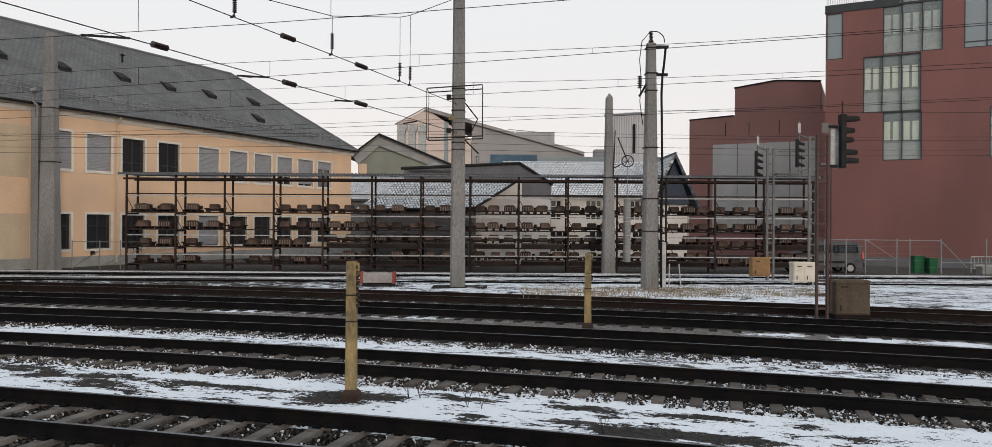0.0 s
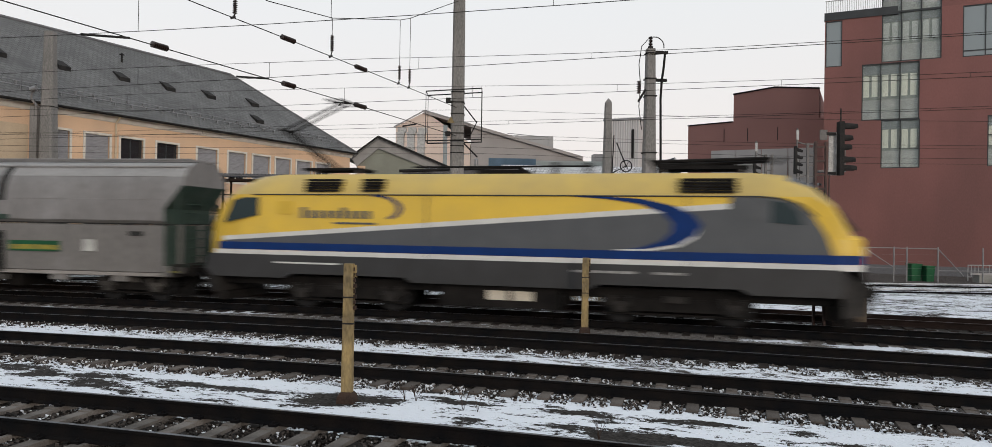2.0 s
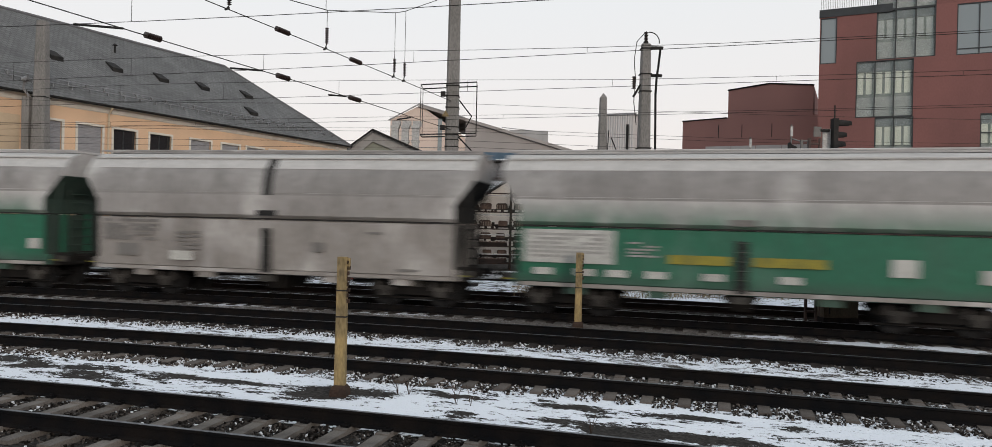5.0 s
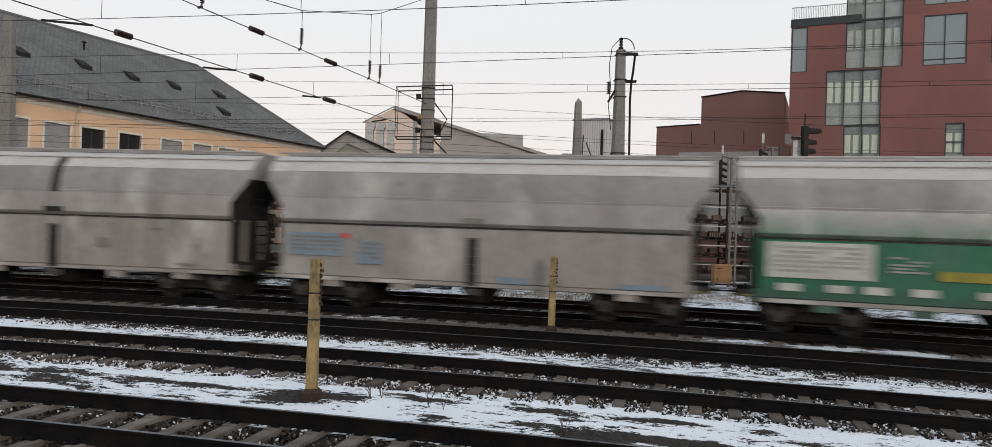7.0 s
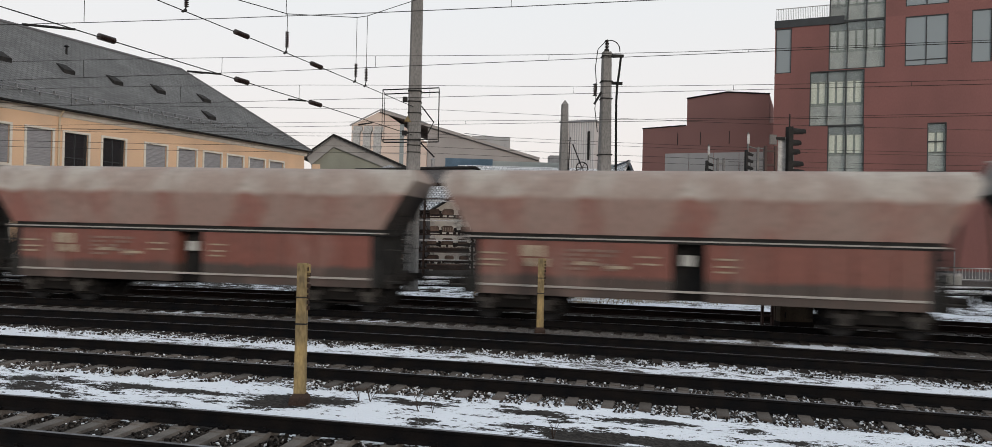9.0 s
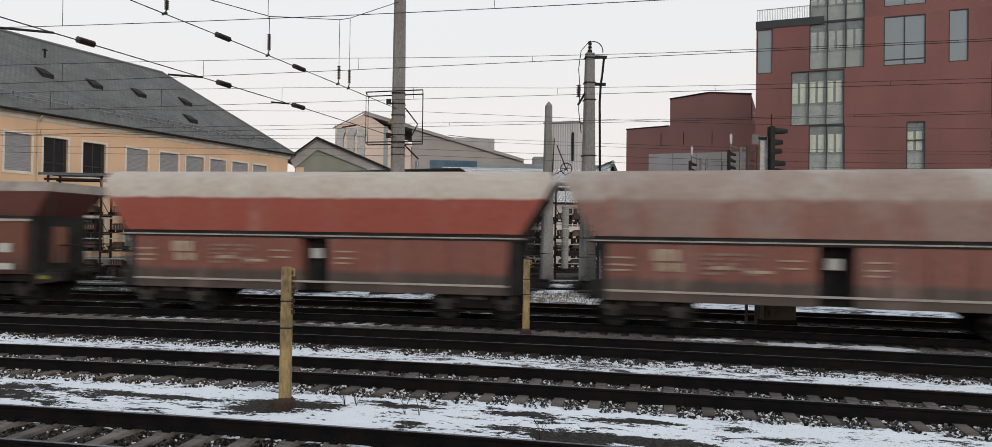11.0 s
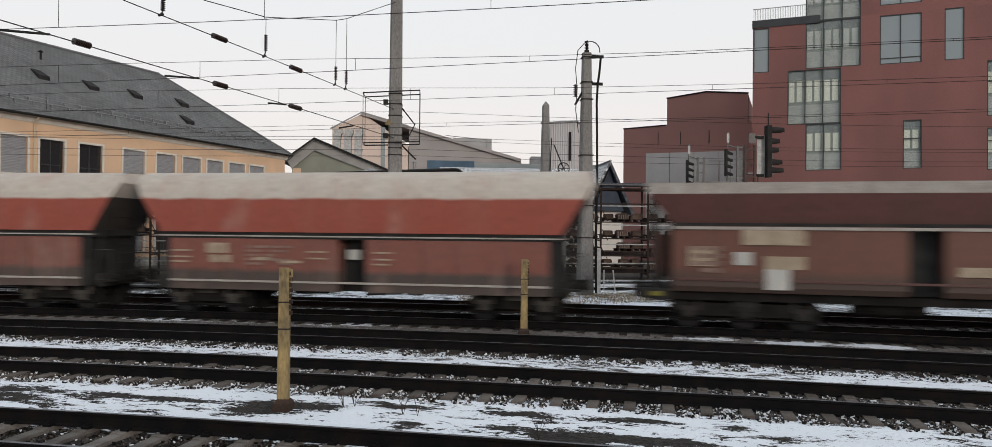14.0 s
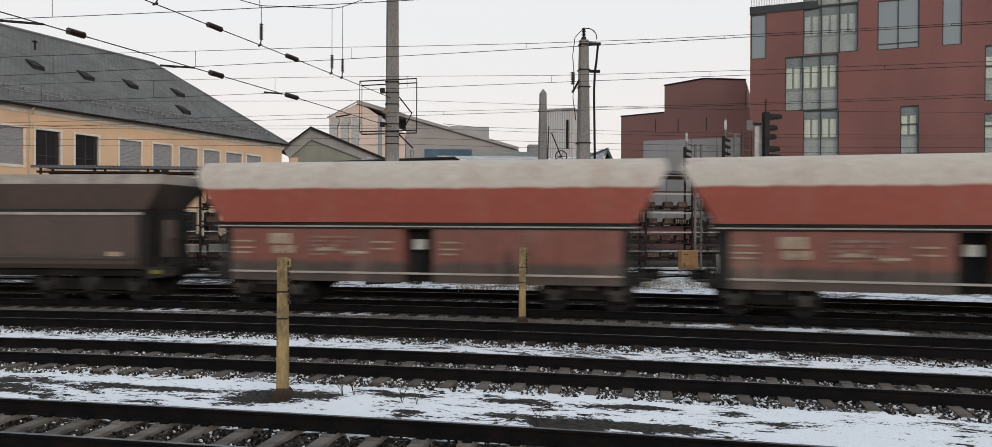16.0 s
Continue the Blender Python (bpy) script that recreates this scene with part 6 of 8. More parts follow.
def dry_grass():
    """Tufts of dead grass on the snowy strip beside the far sidings."""
    rng = np.random.default_rng(9)
    v, f = [], []
    for _ in range(13000):
        u = rng.uniform(1.0, 14.5)
        d = 27.6 + rng.beta(2, 2.2) * 5.5
        if rng.random() > 0.35 + 0.65 * math.exp(-((u - 7) / 5) ** 2):
            continue
        q = yard(u, d, -0.12).translation
        a = rng.uniform(0, math.tau)
        h, w, lean = rng.uniform(0.04, 0.16), rng.uniform(0.008, 0.02), rng.uniform(0.02, 0.14)
        k = len(v)
        ca, sa = math.cos(a), math.sin(a)
        v += [(q.x - ca * w, q.y - sa * w, q.z), (q.x + ca * w, q.y + sa * w, q.z), (q.x + sa * lean, q.y - ca * lean, q.z + h)]
        f.append((k, k + 1, k + 2))
    me = bpy.data.meshes.new("dry_grass")
    me.from_pydata(v, [], f)
    me.materials.append(surf("dead_grass", (0.36, 0.27, 0.16), (0.24, 0.18, 0.11), 3, rough=0.9))
    tagged(new("dry_grass", me), "tan dead grass poking through thin snow", "grass", kind="stuff")


def weeds(x, y):
    w = thing("dead_weed", "dry brown weed stalk in the snow", "weed", pose(x, y, -0.25), group="dead weeds")
    rr = random.Random(int(x * 100))
    for k in range(5):
        a = rr.uniform(0, math.tau)
        l = rr.uniform(0.15, 0.38)
        part("stalk", Solid().path([(0, 0, 0), (math.cos(a) * 0.04, math.sin(a) * 0.04, l * 0.6), (math.cos(a) * 0.1, math.sin(a) * 0.1, l)], 0.004, 4), RUST, w)


dry_grass()
for x, y in ((-5.0, 11.2), (-4.85, 11.3), (-3.9, 11.0), (-3.65, 10.95), (-1.6, 10.1)):
    weeds(x, y)


# ---- the train ----
LOCO_YELLOW = surf("yellow_loco_paint", (0.72, 0.47, 0.04), (0.64, 0.42, 0.045), 1.2, rough=0.35, grain=0.04, bump=0.03)
LOCO_PALE = surf("pale_yellow_loco_paint", (0.60, 0.43, 0.11), (0.50, 0.37, 0.12), 1.2, rough=0.4, grain=0.04, bump=0.03)
LOCO_GREY = surf("grey_loco_paint", (0.088, 0.093, 0.102), (0.075, 0.08, 0.088), 1.5, rough=0.4, grain=0.04, bump=0.03)
LOCO_SKIRT = surf("dark_loco_skirt", (0.034, 0.034, 0.036), (0.025, 0.025, 0.026), 1.5, rough=0.5, grain=0.06, bump=0.03)
LOCO_BLUE = surf("blue_loco_stripe", (0.004, 0.032, 0.155), (0.004, 0.026, 0.125), 2, rough=0.6, grain=0.03, bump=0)
LOCO_WHITE = surf("white_loco_stripe", (0.68, 0.68, 0.66), (0.58, 0.58, 0.56), 2, rough=0.4, grain=0.03, bump=0)
PANE_CAB = glass_mat("teal_cab_glass", (0.02, 0.035, 0.04), 0.25)
PANE_CAB.node_tree.nodes["Principled BSDF"].inputs["Specular IOR Level"].default_value = 0.3
LOCO_ROOF = surf("grey_loco_roof", (0.11, 0.13, 0.15), (0.09, 0.10, 0.12), 2, rough=0.5, grain=0.06)
UNDER = surf("black_running_gear", (0.010, 0.0095, 0.0095), (0.022, 0.02, 0.019), 2, rough=0.7, grain=0.2)
TREAD = surf("wheel_tread", (0.026, 0.0265, 0.028), (0.015, 0.015, 0.016), 4, rough=0.6)


def wheelset(parent, x, r=0.46):
    w = Solid()
    for a in (-1, 1):
        y = a * 0.75
        w.rod((0, y - a * 0.07, 0), (0, y + a * 0.06, 0), r, 20)
        w.rod((0, y - a * 0.09, 0), (0, y - a * 0.07, 0), r + 0.03, 20)
    w.rod((0, -1.0, 0), (0, 1.0, 0), 0.08, 10)
    for a in (-1, 1):
        for k in range(5):
            t = k * math.tau / 5
            w.box(math.cos(t) * r * 0.6 - 0.05, math.cos(t) * r * 0.6 + 0.05, a * 0.82 - 0.015, a * 0.82 + 0.015, math.sin(t) * r * 0.6 - 0.05, math.sin(t) * r * 0.6 + 0.05)
    ob = part("wheelset", w, TREAD, parent, smooth=True)
    ob.location = (x, 0, r)
    return ob


UNDER_DUST = surf("dusty_black_frame", (0.028, 0.027, 0.027), (0.045, 0.042, 0.04), 3, rough=0.8, grain=0.2)
DUSTY = surf("dusty_axle_box", (0.085, 0.08, 0.075), (0.035, 0.033, 0.031), 4, rough=0.8, grain=0.2)


def bogie(parent, x, axles, r=0.46, label=""):
    s = Solid()
    n = len(axles)
    lo, hi = min(axles), max(axles)
    for a in (-1, 1):
        y0, y1 = sorted((a * 0.92, a * 1.06))
        s.prism_y([(x + lo - 0.55, 0.55), (x + lo - 0.2, 0.36), (x + hi + 0.2, 0.36), (x + hi + 0.55, 0.55), (x + hi + 0.4, 0.72), (x + lo - 0.4, 0.72)], y0, y1)
        for ax in axles:
            s.box(x + ax - 0.15, x + ax + 0.15, min(y0, a * 1.14), max(y1, a * 1.14), 0.32, 0.62, 1)
            s.rod((x + ax, a * 1.10, 0.47), (x + ax, a * 1.17, 0.47), 0.11, 10, mat=1)
            for d in (-0.24, 0.24):
                s.rod((x + ax + d, a * 1.04, 0.5), (x + ax + d, a * 1.04, 0.78), 0.075, 8, mat=1)
        # brake hanger and bolster springs between the axles
        s.box(x - 0.3, x + 0.3, min(y0, a * 1.12), max(y1, a * 1.12), 0.62, 0.80, 1)
        s.rod((x + lo - 0.5, a * 0.97, 0.26), (x + hi + 0.5, a * 0.97, 0.26), 0.03, 6)
    s.box(x - 0.35, x + 0.35, -1.0, 1.0, 0.45, 0.8)
    part("bogie", s, [UNDER, DUSTY if n == 2 and r < 0.5 else UNDER_DUST], parent)
    return [wheelset(parent, x + ax, r) for ax in axles]


def buffers(parent, end, z=1.05, long=0.62):
    for d in (-1, 1):
        for a in (-0.875, 0.875):
            s = Solid().rod((d * end, a, z), (d * (end + long * 0.7), a, z), 0.09, 10).rod((d * (end + long * 0.7), a, z), (d * (end + long * 0.78), a, z), 0.23, 14)
            part("buffer", s, UNDER, parent)
        part("coupling", Solid().box(min(d * end, d * (end + long * 0.75)), max(d * end, d * (end + long * 0.75)), -0.06, 0.06, z - 0.12, z + 0.05), UNDER, parent)


def lamp_glow():
    m = bpy.data.materials.new("lit_headlamp")
    m.use_nodes = True
    p = m.node_tree.nodes["Principled BSDF"]
    p.inputs["Base Color"].default_value = (0.8, 0.78, 0.72, 1)
    p.inputs["Emission Color"].default_value = (1.0, 0.86, 0.74, 1)
    p.inputs["Emission Strength"].default_value = 0.35
    return m


HEADLAMP = lamp_glow()


def locomotive():
    t = thing("locomotive", "yellow and grey electric locomotive with blue stripes", "locomotive")
    # stations along the body: x, roof height, half width at the side, lower edge
    st = [(-9.75, 2.35, 1.05, 1.3), (-9.55, 2.75, 1.25, 1.2), (-9.1, 3.45, 1.38, 1.2), (-8.6, 3.95, 1.43, 1.2), (-8.0, 4.22, 1.46, 1.2), (-7.2, 4.30, 1.47, 1.2), (6.9, 4.30, 1.47, 1.2),
          (7.75, 4.22, 1.46, 1.2), (8.37, 3.95, 1.43, 1.2), (8.87, 3.45, 1.40, 1.66), (9.27, 2.75, 1.30, 1.66), (9.45, 2.5, 1.22, 1.66), (9.6, 2.35, 1.12, 1.66), (9.6, 2.1, 1.1, 1.66)]
    def ring(x, zt, w, zb):
        top = max(zt - 3.62, 0.0)
        hip = min(3.62, zt - 0.12)
        return [(x, -w, zb), (x, -w, hip), (x, -w + 0.10 + 0.25 * min(1, top / 0.68), hip + (zt - hip) * 0.75), (x, -w * 0.62, zt), (x, w * 0.62, zt), (x, w - 0.10 - 0.25 * min(1, top / 0.68), hip + (zt - hip) * 0.75), (x, w, hip), (x, w, zb)]
    s = Solid().loft([ring(*a) for a in st])
    # roof centre grey, shoulder pale, sides yellow
    for r in range(len(st) - 1):
        for k in (1, 2, 4, 5):
            s.m[r * 8 + k] = 1
        s.m[r * 8 + 3] = 2
        if 7 <= r <= 8:
            s.m[r * 8 + 2] = s.m[r * 8 + 4] = 2
    part("body", s, [LOCO_YELLOW, LOCO_PALE, LOCO_ROOF], t, smooth=True)
    Y = 1.475
    for a in (-1, 1):
        y0, y1 = sorted((a * Y, a * (Y + 0.008)))
        y2, y3 = sorted((a * Y, a * (Y + 0.014)))
        part("grey_field", Solid().prism_y([(-9.0, 2.02), (8.88, 2.02), (8.68, 2.6), (8.36, 3.1), (7.98, 3.42), (7.5, 3.56), (7.0, 3.6), (6.35, 3.6), (6.3, 3.42), (-9.0, 2.12)], y0, y1), LOCO_GREY, t, "grey side field")
        part("white_line", Solid().prism_y([(-9.05, 2.12), (6.3, 3.275), (6.3, 3.43), (-9.05, 2.26)], y2, y3), LOCO_WHITE, t)
        part("blue_stripe", Solid().box(-9.2, 8.95, y2, y3, 1.84, 2.08), LOCO_BLUE, t)
        part("white_stripe", Solid().box(-9.3, 8.98, y2, y3, 1.69, 1.835), LOCO_WHITE, t)
        cres = [(2.3, 3.60), (3.2, 3.60), (4.2, 3.54), (5.0, 3.36), (5.55, 3.1), (5.76, 2.83), (5.6, 2.52), (5.15, 2.27), (4.4, 2.13), (3.5, 2.09)]
        back = [(4.2, 2.19), (4.72, 2.38), (4.98, 2.62), (5.0, 2.88), (4.72, 3.16), (4.1, 3.40), (3.2, 3.54)]
        shine = [(5.72, 2.75), (5.60, 2.45), (5.15, 2.2), (4.4, 2.085), (3.4, 2.083), (3.5, 2.11), (4.4, 2.15), (5.15, 2.29), (5.6, 2.54)]
        cres, back, shine = [[(x - 0.15, z) for x, z in o] for o in (cres, back, shine)]
        part("crescent_edge", Solid().prism_y(shine, *sorted((a * Y, a * (Y + 0.022)))), LOCO_WHITE, t, "pale edge of the crescent")
        part("crescent", Solid().prism_y(cres + back, *sorted((a * Y, a * (Y + 0.018)))), LOCO_BLUE, t, "blue crescent shape")
        # plain bars where the lettering stands
        for i in range(9):
            x = -6.3 + i * 0.27
            part("letter_bar", Solid().box(x, x + 0.18, y2, y3, 2.88, 3.22 if i in (0, 5) else 3.12), LOCO_GREY, t)
        part("letter_bar", Solid().box(-5.2, -3.8, y2, y3, 2.70, 2.76), LOCO_GREY, t)
        arc_o = [(-3.9 + 0.95 * math.cos(q), 3.2 + 0.42 * math.sin(q)) for q in np.linspace(-0.9, 1.5, 9)]
        arc_i = [(-4.02 + 0.9 * math.cos(q), 3.2 + 0.38 * math.sin(q)) for q in np.linspace(1.5, -0.9, 9)]
        part("small_arc", Solid().prism_y(arc_o + arc_i, y2, y3), LOCO_BLUE, t)
        for x in (-2.2, 5.2):
            part("door_line", Solid().box(x, x + 0.03, y2, y3, 1.7, 3.6), LOCO_SKIRT, t)
        # grilles on the shoulder
        for x0, x1 in ((-6.2, -5.0), (-4.3, -3.6), (5.0, 6.5)):
            g = Solid()
            for i in range(5):
                z = 3.72 + i * 0.085
                g.prism_x([(a * (1.475 - i * 0.022), z), (a * (1.475 - i * 0.022), z + 0.06), (a * 1.2, z + 0.06), (a * 1.2, z)], x0, x1)
            part("air_grille", g, UNDER, t)
        part("gutter_line", Solid().rod((-8.0, a * 1.485, 3.62), (6.2, a * 1.485, 3.62), 0.02, 6), LOCO_SKIRT, t)
        part("cab_outline", Solid().path([(6.2, a * 1.485, 3.62), (7.1, a * 1.485, 3.62), (7.6, a * 1.485, 3.57), (8.05, a * 1.485, 3.42), (8.42, a * 1.48, 3.1)], 0.022, 6), LOCO_SKIRT, t)
        for d in (-1, 1):
            o = [(d * 7.45, 2.95), (d * 8.65, 2.75), (d * 8.35, 3.42), (d * 8.0, 3.52), (d * 7.45, 3.52)]
            if d > 0:
                o = [(7.35, 2.92), (8.12, 2.86), (8.0, 3.22), (7.75, 3.44), (7.35, 3.52)]
            else:
                o = [(x - 0.35, z - 0.05 if x < -8.5 else z) for x, z in o]
            part("side_window", Solid().prism_y(o, *sorted((a * 1.44, a * 1.50))), PANE_CAB, t)
            part("mirror_flap", Solid().box(min(d * 6.6, d * 7.1), max(d * 6.6, d * 7.1), *sorted((a * 1.47, a * 1.5)), 3.0, 3.4), LOCO_GREY if d > 0 else LOCO_YELLOW, t)
    part("skirt", Solid().loft([[(x, -w, z) for x, z in ((-9.55, 1.69), (9.1, 1.69), (9.15, 1.2), (9.05, 0.95), (6.9, 0.95), (6.6, 1.1), (2.9, 1.1), (2.6, 0.95), (-2.6, 0.95), (-2.9, 1.1), (-6.6, 1.1), (-6.9, 0.95), (-9.35, 0.95), (-9.7, 1.2))] for w in (1.482, -1.482)]), LOCO_SKIRT, t)
    for d in (-1, 1):
        e = 0.21 if d > 0 else 0.0
        wind = Solid().loft([[(d * (9.60 - e), y, 2.72) for y in (-1.2, 1.2)] + [(d * (8.72 - e), y, 3.86) for y in (0.97, -0.97)], [(d * (9.64 - e), y, 2.74) for y in (-1.2, 1.2)] + [(d * (8.76 - e), y, 3.88) for y in (0.97, -0.97)]])
        part("windscreen", wind, PANE_CAB, t)
        # stripes wrap round the nose
        for z0, z1, mt in ((1.84, 2.08, LOCO_BLUE), (1.66, 1.835, LOCO_WHITE)):
            if d > 0:
                o = [(8.95, -1.489), (9.0, -1.42), (9.3, -1.33), (9.62, -1.13), (9.62, 1.13), (9.3, 1.33), (9.0, 1.42), (8.95, 1.489)]
                part("front_stripe", Solid().loft([[(x, y, z0) for x, y in o], [(x, y, z1) for x, y in o]]), mt, t)
            else:
                part("front_stripe", Solid().box(-9.772, -9.752, -1.04, 1.04, z0, z1), mt, t)
        if d > 0:
            o = [(9.0, -1.41), (9.3, -1.34), (9.63, -1.15), (9.63, 1.15), (9.3, 1.34), (9.0, 1.41)]
            part("front_bumper", Solid().loft([[(x, y, 2.085) for x, y in o], [(x - 0.02, y * 0.99, 2.5) for x, y in o], [(x - 0.14, y * 0.96, 2.6) for x, y in o]]), LOCO_YELLOW, t, "yellow bulge under the windscreen")
        f = (9.1, 9.64) if d > 0 else (9.3, 9.76)
        top = 1.655 if d > 0 else 1.15
        part("front_apron", Solid().loft([[(d * f[0], -1.47, 0.4), (d * f[0], 1.47, 0.4), (d * f[0], 1.47, top), (d * f[0], -1.47, top)], [(d * (f[1] + 0.1), -1.05, 0.5), (d * (f[1] + 0.1), 1.05, 0.5), (d * (f[1] + 0.16), 1.2, 1.25), (d * (f[1] + 0.16), -1.2, 1.25)], [(d * f[1], -1.12, top), (d * f[1], 1.12, top), (d * (f[1] - 0.1), 1.18, top), (d * (f[1] - 0.1), -1.18, top)]]), UNDER_DUST, t)
        for y in (-0.85, 0.85):
            part("headlight", Solid().rod((d * (9.72 - e * 0.5), y, 1.95 + e), (d * (9.79 - e * 0.5), y, 1.95 + e), 0.13, 14), HEADLAMP if d > 0 else LOCO_WHITE, t)
        part("snow_plough", Solid().box(min(d * 9.1, d * 9.5), max(d * 9.1, d * 9.5), -1.2, 1.2, 0.15, 0.42), UNDER, t)
    part("underframe", Solid().box(-9.2, 9.2, -1.0, 1.0, 0.7, 1.0).box(-1.8, 1.8, -1.25, 1.25, 0.3, 0.95), UNDER, t)
    for x in (-0.35, 0.4):
        part("battery_lid", Solid().box(x, x + 0.6, -1.27, -1.252, 0.52, 0.8), CREAM_BOX, t, "pale box lid")
    part("side_label", Solid().box(-7.2, -5.0, -1.495, -1.483, 1.42, 1.47), LOCO_WHITE, t)
    wheels = bogie(t, -4.95, (-1.5, 1.5), 0.57) + bogie(t, 4.95, (-1.5, 1.5), 0.57)
    buffers(t, 9.5, long=0.6)
    # roof gear: folded pantograph in front, raised one at the rear
    fold = part("pantograph", Solid().box(4.3, 6.9, -0.6, 0.6, 4.44, 4.54), UNDER, t, "folded pantograph")
    for y in (-0.5, 0.5):
        part("arm", Solid().rod((4.2, y, 4.66), (7.4, y, 4.74), 0.05, 6), UNDER, fold)
        part("arm", Solid().rod((4.4, y, 4.5), (6.6, y * 0.6, 4.66), 0.05, 6), UNDER, fold)
        for x in (4.5, 6.7):
            part("foot_insulator", Solid().rod((x, y, 4.28), (x, y, 4.44), 0.06, 8), INSUL, fold)
    for x in (4.2, 7.4, 7.7):
        part("contact_strip", Solid().rod((x, -0.85, 4.70), (x, 0.85, 4.70), 0.05, 6), UNDER, fold)
    up = part("pantograph", Solid().box(-6.75, -4.75, -0.6, 0.6, 4.46, 4.54), UNDER, t, "raised pantograph")
    for y in (-0.35, 0.35):
        part("arm", Solid().rod((-5.85, y, 4.54), (-7.65, y * 0.8, 5.85), 0.05, 6), UNDER, up)
        part("arm", Solid().rod((-7.65, y * 0.8, 5.85), (-5.65, y * 0.6, 6.72), 0.035, 6), UNDER, up)
    for x in (-5.45, -5.85):
        part("contact_strip", Solid().rod((x, -0.8, 6.76), (x, 0.8, 6.76), 0.04, 6), UNDER, up)
    part("knee_bar", Solid().rod((-7.65, -0.5, 5.85), (-7.65, 0.5, 5.85), 0.05, 6), UNDER, up)
    for x in (-6.35, -4.85):
        for y in (-0.5, 0.5):
            part("foot_insulator", Solid().rod((x, y, 4.28), (x, y, 4.46), 0.07, 8), INSUL, up)
    part("roof_gear", Solid().rod((-3.0, -0.5, 4.55), (2.6, -0.5, 4.55), 0.03, 6).box(-1.0, 0.6, -0.4, 0.4, 4.29, 4.46).rod((2.4, -0.4, 4.3), (2.4, -0.4, 4.66), 0.08, 8).rod((-2.6, -0.4, 4.3), (-2.6, -0.4, 4.6), 0.08, 8).rod((1.4, -0.2, 4.3), (1.4, -0.2, 4.7), 0.08, 8), UNDER, t)
    return t, wheels


def wagon_common(t, half, axles, lift=0.75, centre=4.6):
    for a in (-1, 1):
        part("side_sill", Solid().box(-half + 0.13, half - 0.13, *sorted((a * 1.0, a * 1.2)), lift + 0.05, lift + 0.27), UNDER, t)
        part("headstock", Solid().box(*sorted((a * (half - 0.12), a * (half + 0.05))), -1.25, 1.25, lift + 0.02, lift + 0.45), UNDER_DUST, t)
    part("underframe", Solid().box(-half + 0.13, half - 0.13, -0.2, 0.2, lift, lift + 0.25), UNDER, t)
    for x in (-centre, centre):
        bogie(t, x, axles)
    buffers(t, half, long=0.72)


def paint(name, low, high, dirt, cut_lo, cut_hi, streak=0.8, rough=0.6, pale=None, worn=0.0, reach=0.56):
    """Wagon paint: two colours meeting at a height with a worn edge, and dirt in upright streaks."""
    m = bpy.data.materials.new(name)
    m.use_nodes = True
    n, l = m.node_tree.nodes, m.node_tree.links
    p = n["Principled BSDF"]
    p.inputs["Roughness"].default_value = rough
    tc = n.new("ShaderNodeTexCoord")
    oi = n.new("ShaderNodeObjectInfo")
    off = n.new("ShaderNodeVectorMath")
    off.operation = 'ADD'
    l.new(tc.outputs["Object"], off.inputs[0])
    mulr = n.new("ShaderNodeMath")
    mulr.operation = 'MULTIPLY'
    mulr.inputs[1].default_value = 60
    l.new(oi.outputs["Random"], mulr.inputs[0])
    cmb = n.new("ShaderNodeCombineXYZ")
    l.new(mulr.outputs[0], cmb.inputs[0])
    l.new(cmb.outputs[0], off.inputs[1])
    def tex(scale, stretch, detail=6):
        mp = n.new("ShaderNodeMapping")
        mp.inputs["Scale"].default_value = stretch
        l.new(off.outputs[0], mp.inputs[0])
        t = n.new("ShaderNodeTexNoise")
        t.inputs["Scale"].default_value, t.inputs["Detail"].default_value = scale, detail
        l.new(mp.outputs[0], t.inputs[0])
        return t.outputs[0]
    sp = n.new("ShaderNodeSeparateXYZ")
    l.new(tc.outputs["Object"], sp.inputs[0])
    wob = tex(1.3, (1, 1, 0.1))
    def math(op, a, b):
        k = n.new("ShaderNodeMath")
        k.operation = op
        for i, v in enumerate((a, b)):
            if isinstance(v, (int, float)):
                k.inputs[i].default_value = v
            else:
                l.new(v, k.inputs[i])
        return k.outputs[0]
    h = math('ADD', sp.outputs[2], math('MULTIPLY', math('SUBTRACT', wob, 0.5), streak * 0.6))
    mr = n.new("ShaderNodeMapRange")
    mr.inputs[1].default_value, mr.inputs[2].default_value = cut_lo, cut_hi
    l.new(h, mr.inputs[0])
    mx = n.new("ShaderNodeMix")
    mx.data_type = 'RGBA'
    mx.inputs[6].default_value, mx.inputs[7].default_value = (*low, 1), (*high, 1)
    l.new(mr.outputs[0], mx.inputs[0])
    st = n.new("ShaderNodeMapRange")
    st.inputs[1].default_value, st.inputs[2].default_value = 0.45, 0.75
    st.inputs[4].default_value = streak
    l.new(tex(1.6, (1, 1, 0.22)), st.inputs[0])
    m2 = n.new("ShaderNodeMix")
    m2.data_type = 'RGBA'
    l.new(st.outputs[0], m2.inputs[0])
    l.new(mx.outputs[2], m2.inputs[6])
    m2.inputs[7].default_value = (*dirt, 1)
    if pale:
        # faded, chalky patches
        pt = n.new("ShaderNodeMapRange")
        pt.inputs[1].default_value, pt.inputs[2].default_value, pt.inputs[4].default_value = reach, reach + 0.13, worn
        l.new(tex(0.55, (1, 1, 0.55), 7), pt.inputs[0])
        m3 = n.new("ShaderNodeMix")
        m3.data_type = 'RGBA'
        l.new(pt.outputs[0], m3.inputs[0])
        l.new(m2.outputs[2], m3.inputs[6])
        m3.inputs[7].default_value = (*pale, 1)
        m2 = m3
    gr = n.new("ShaderNodeMapRange")
    gr.inputs[1].default_value, gr.inputs[2].default_value, gr.inputs[3].default_value, gr.inputs[4].default_value = 0.3, 0.7, 0.85, 1.15
